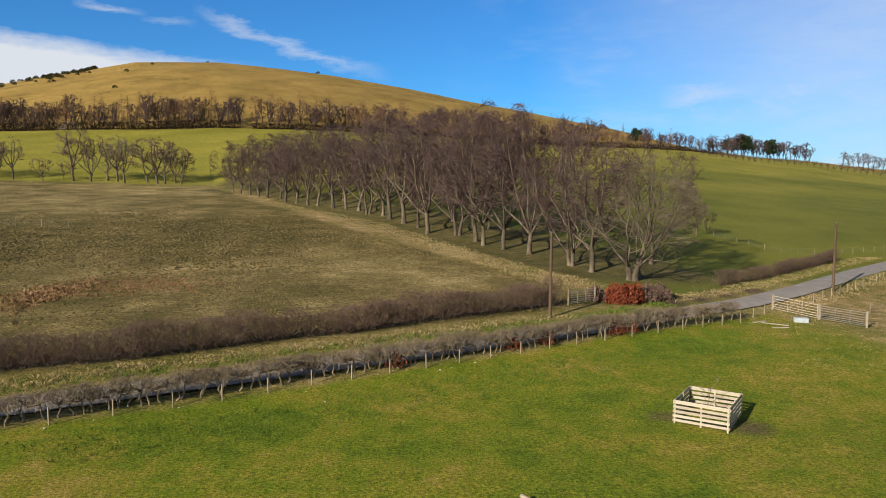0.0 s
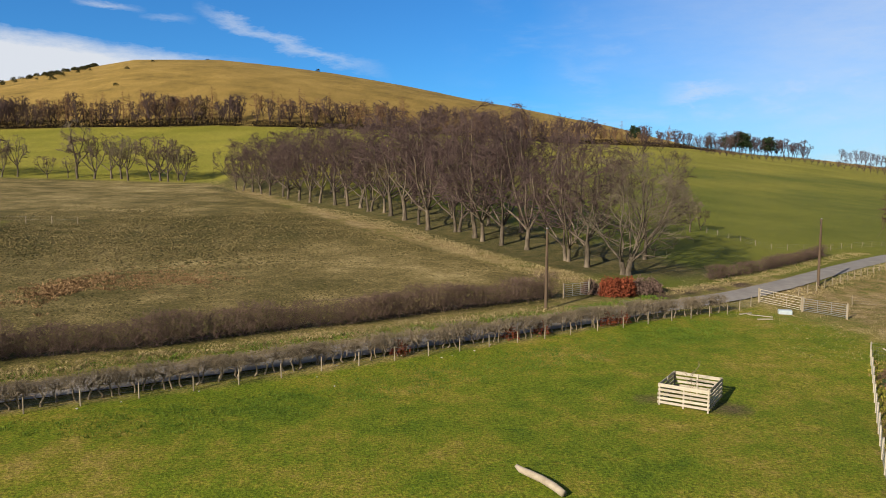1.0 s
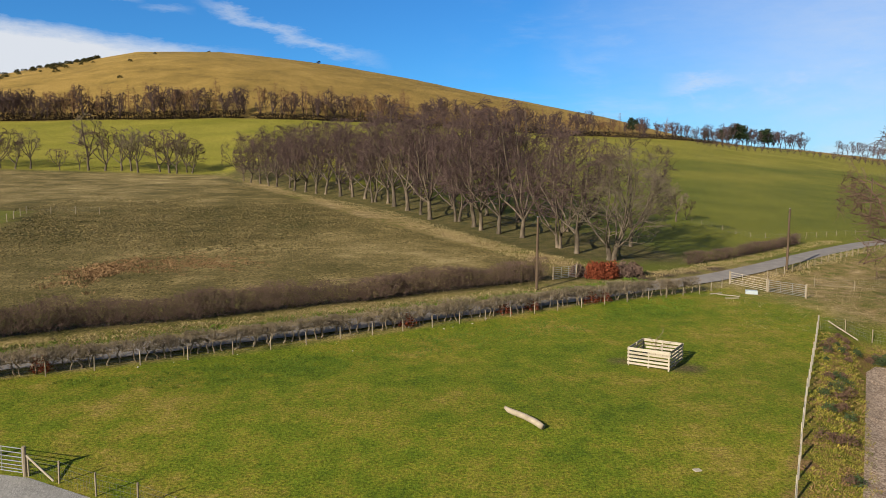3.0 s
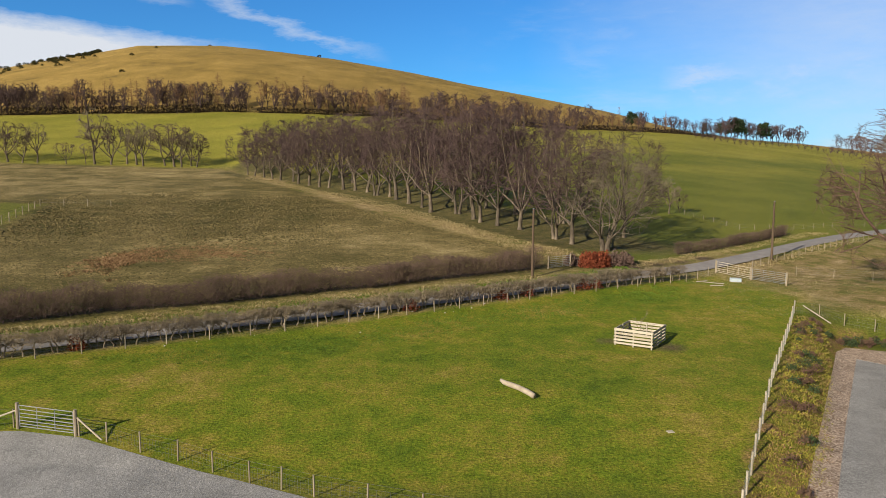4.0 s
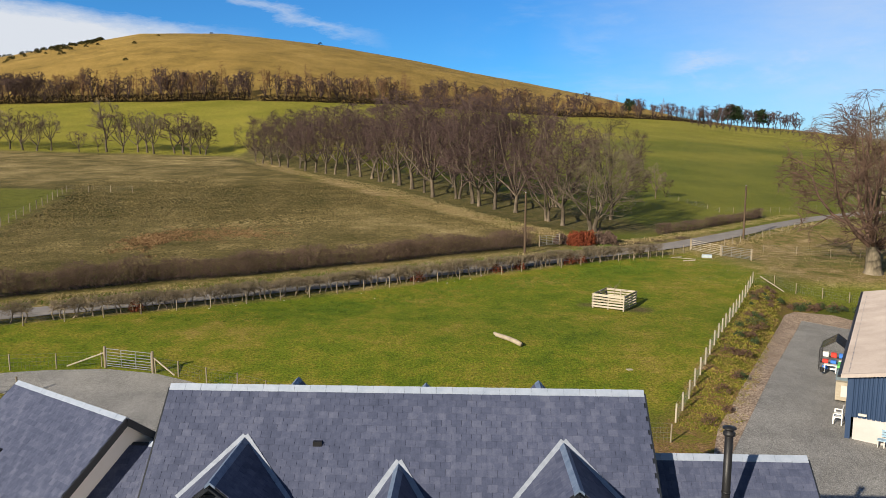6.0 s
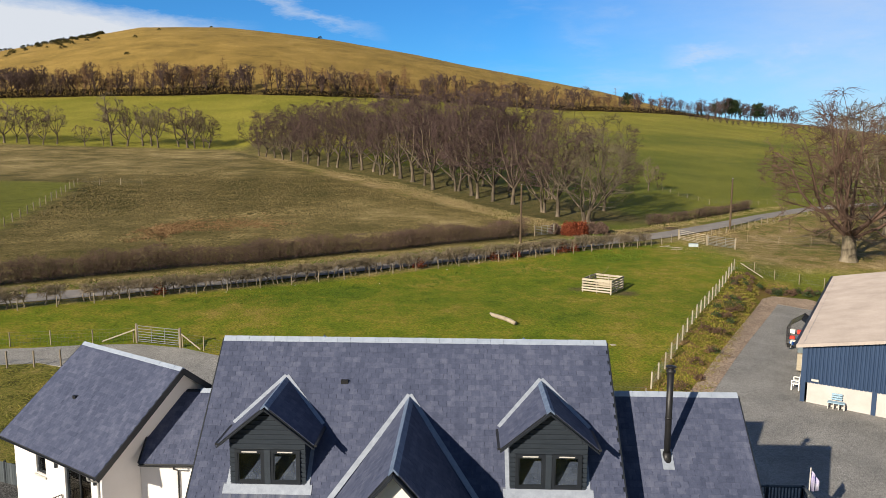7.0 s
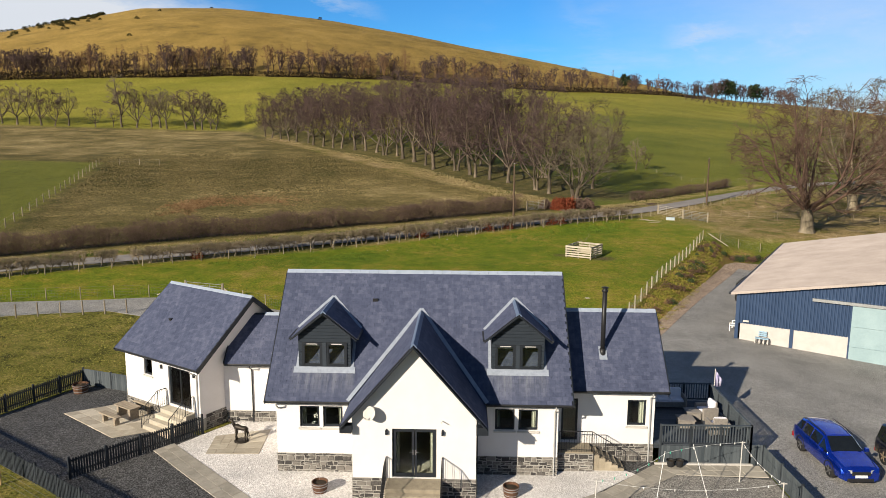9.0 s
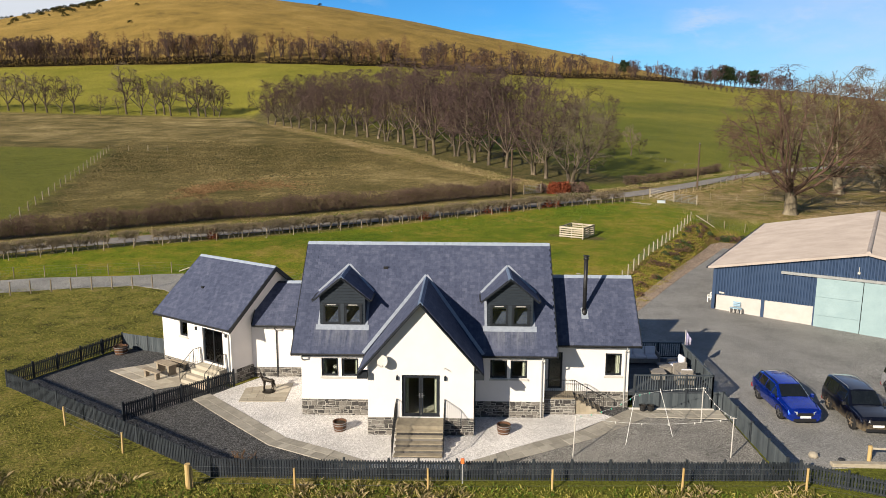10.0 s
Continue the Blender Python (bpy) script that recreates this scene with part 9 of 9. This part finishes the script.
while len(bank) < 1500:
    s, o = rg.random(), rg.uniform(-0.3, 2.6)
    bank.append((13.9 + 17.7 * s + 0.875 * o, 25.5 + 35.5 * s - 0.484 * o, rg.uniform(0.05, 0.18), 0.3))
tufts("bank_grass", bank[:1150], M_MOSS, "mossy grass on the cut bank", 10, 12, 0.014)
tufts("bank_grass", bank[1150:], M_RUST, "dry brown stems on the cut bank", 11, 12, 0.014)
M_HEATH = simple("dark_heathy_shrub", (0.05, 0.03, 0.02), (0.15, 0.09, 0.06), 3, 0.95)
M_DKGREEN = simple("dark_green_shrub", (0.02, 0.035, 0.012), (0.06, 0.085, 0.03), 3, 0.9)
for k in range(34):
    s, o = rg.random() ** 0.8, rg.uniform(0.3, 1.9)
    leaf_clump("bank_shrub", [(13.9 + 17.7 * s + 0.875 * o, 25.5 + 35.5 * s - 0.484 * o, rg.uniform(0.2, 0.6))], 0.05, 220, (M_HEATH, M_HEATH, M_DKGREEN)[k % 3], ("low brown shrub planted on the bank", "low brown shrub planted on the bank", "low dark green shrub planted on the bank")[k % 3], 40 + k, 0.6)
for k in range(16):
    leaf_clump("bank_shrub", [(33.5 + 0.9 * k * 0.55 + rg.uniform(-0.4, 0.4), 58.8 + rg.uniform(-0.9, 0.9) - 0.02 * k, rg.uniform(0.35, 0.7))], 0.06, 240, (M_DKGREEN, M_HEATH)[k % 2], ("low dark green shrub planted on the bank", "low brown shrub planted on the bank")[k % 2], 80 + k, 0.7)
tufts("lawn_grass", [(x, y, rg.uniform(0.07, 0.16), 0.3) for x, y in ((rg.uniform(-30, 24), rg.uniform(44, 76)) for _ in range(9000)) if -11.0 < lane_u(x, y) < -5.2 + rg.uniform(-2, 0)], M_LUSH, "lush longer grass near the lane hedge", 12, 9, 0.02)


# ---- the laid pieces: slates and stones, last ----
def box_mesh(name, w, d, h, c, material):
    """A thin piece w by d, h thick, with chamfered upper edges."""
    v = [(-w / 2, -d / 2, 0), (w / 2, -d / 2, 0), (w / 2, d / 2, 0), (-w / 2, d / 2, 0)]
    v += [(-w / 2, -d / 2, h - c), (w / 2, -d / 2, h - c), (w / 2, d / 2, h - c), (-w / 2, d / 2, h - c)]
    v += [(-w / 2 + c, -d / 2 + c, h), (w / 2 - c, -d / 2 + c, h), (w / 2 - c, d / 2 - c, h), (-w / 2 + c, d / 2 - c, h)]
    f = [(8, 9, 10, 11)]
    for r in (0, 4):
        f += [(r + i, r + (i + 1) % 4, r + 4 + (i + 1) % 4, r + 4 + i) for i in range(4)]
    return v, f


def lay_slates(base, a, u, v, n, near, skip, wide=0.27, gauge=0.195):
    r = random.Random(int(abs(a.x * 31 + a.y * 17 + a.z * 7) * 10))
    lu, lv = u.length, v.length
    ud, vd = u / lu, v / lv
    tilt = Matrix((ud, vd, n)).transposed().to_4x4()
    rows = int(lv / gauge)
    joined = Geo()
    meshes = []
    for k in range(4):
        vv, ff = box_mesh("slate", wide - 0.003 - 0.001 * k, gauge + 0.06, 0.012 + 0.002 * (k % 2), 0.003, M_SLATE)
        g = Geo().add(vv, ff)
        meshes.append((g, g.mesh("slate", M_SLATE)))
    made = 0
    lo = 0.22 if lu > 10 else 0.0
    for row in range(rows):
        off = wide / 2 if row % 2 else 0.0
        cols = int((lu + off) / wide) + 1
        for c in range(cols):
            x0, x1 = max(0.0, c * wide - off), min(lu, (c + 1) * wide - off)
            if x1 - x0 < 0.06:
                continue
            k = r.randrange(4)
            y = (row + 0.5) * gauge
            p = a + ud * ((x0 + x1) / 2) + vd * y + n * (0.003 + r.uniform(0, 0.004))
            m = Matrix.Translation(p) @ tilt @ Euler((radians(-1.6 + r.uniform(-0.5, 0.5)), radians(r.uniform(-0.4, 0.4)), radians(r.uniform(-0.5, 0.5)))).to_matrix().to_4x4() @ Matrix.Diagonal(((x1 - x0) / wide, 1, 1, 1))
            single = near is True and x1 - x0 > 0.2 and made < 300 and (lu <= 10 or (row >= rows - 9 and 0.1 < (x0 / lu) < 0.9))
            if single:
                ob = part("slate", meshes[k][1], None, base)
                ob.matrix_basis = m
                made += 1
            else:
                g = meshes[k][0]
                joined.add([m @ Vector(q) for q in g.v], g.f)
    if joined.v:
        o = part("slates", joined, M_SLATE, base)
        o["kind"] = "stuff"


for job in SLATE_JOBS:
    lay_slates(*job)


def lay_stones(band, m, u0, u1, z0, z1):
    r = random.Random(int(abs(u0 * 13 + u1 * 7 + m.translation.x * 3 + m.translation.y) * 10) + 3)
    z = z0
    while z < z1 - 0.04:
        h = min(r.choice((0.13, 0.17, 0.21, 0.26)), z1 - z)
        if z1 - z - h < 0.07:
            h = z1 - z
        u = u0
        while u < u1 - 0.02:
            w = min(r.uniform(0.16, 0.42), u1 - u)
            if u1 - u - w < 0.12:
                w = u1 - u
            parts_z = [(z, h)] if h < 0.17 or r.random() < 0.6 else [(z, h * 0.5), (z + h * 0.5, h * 0.5)]
            for zz, hh in parts_z:
                j = 0.016
                e = [r.uniform(-0.026, 0.026) for _ in range(8)]
                q = 0.02 + r.uniform(0, 0.02)
                a, b, c, d = u + j, u + w - j, zz + j, zz + hh - j
                v = [(a + e[0], -0.01, c + e[1]), (b + e[2], -0.01, c + e[3]), (b + e[4], -0.01, d + e[5]), (a + e[6], -0.01, d + e[7])]
                v += [(x * 1.0 + (0.018 if i in (0, 3) else -0.018), -0.015 - q, zc + (0.018 if i in (0, 1) else -0.018)) for i, (x, _, zc) in enumerate(v)]
                g = Geo().add([m @ Vector(p) for p in v], [(4, 5, 6, 7), (0, 1, 5, 4), (1, 2, 6, 5), (2, 3, 7, 6), (3, 0, 4, 7)])
                part("stone", g, M_STONE, band)
            u += w
        z += h


for job in STONE_JOBS:
    lay_stones(*job)
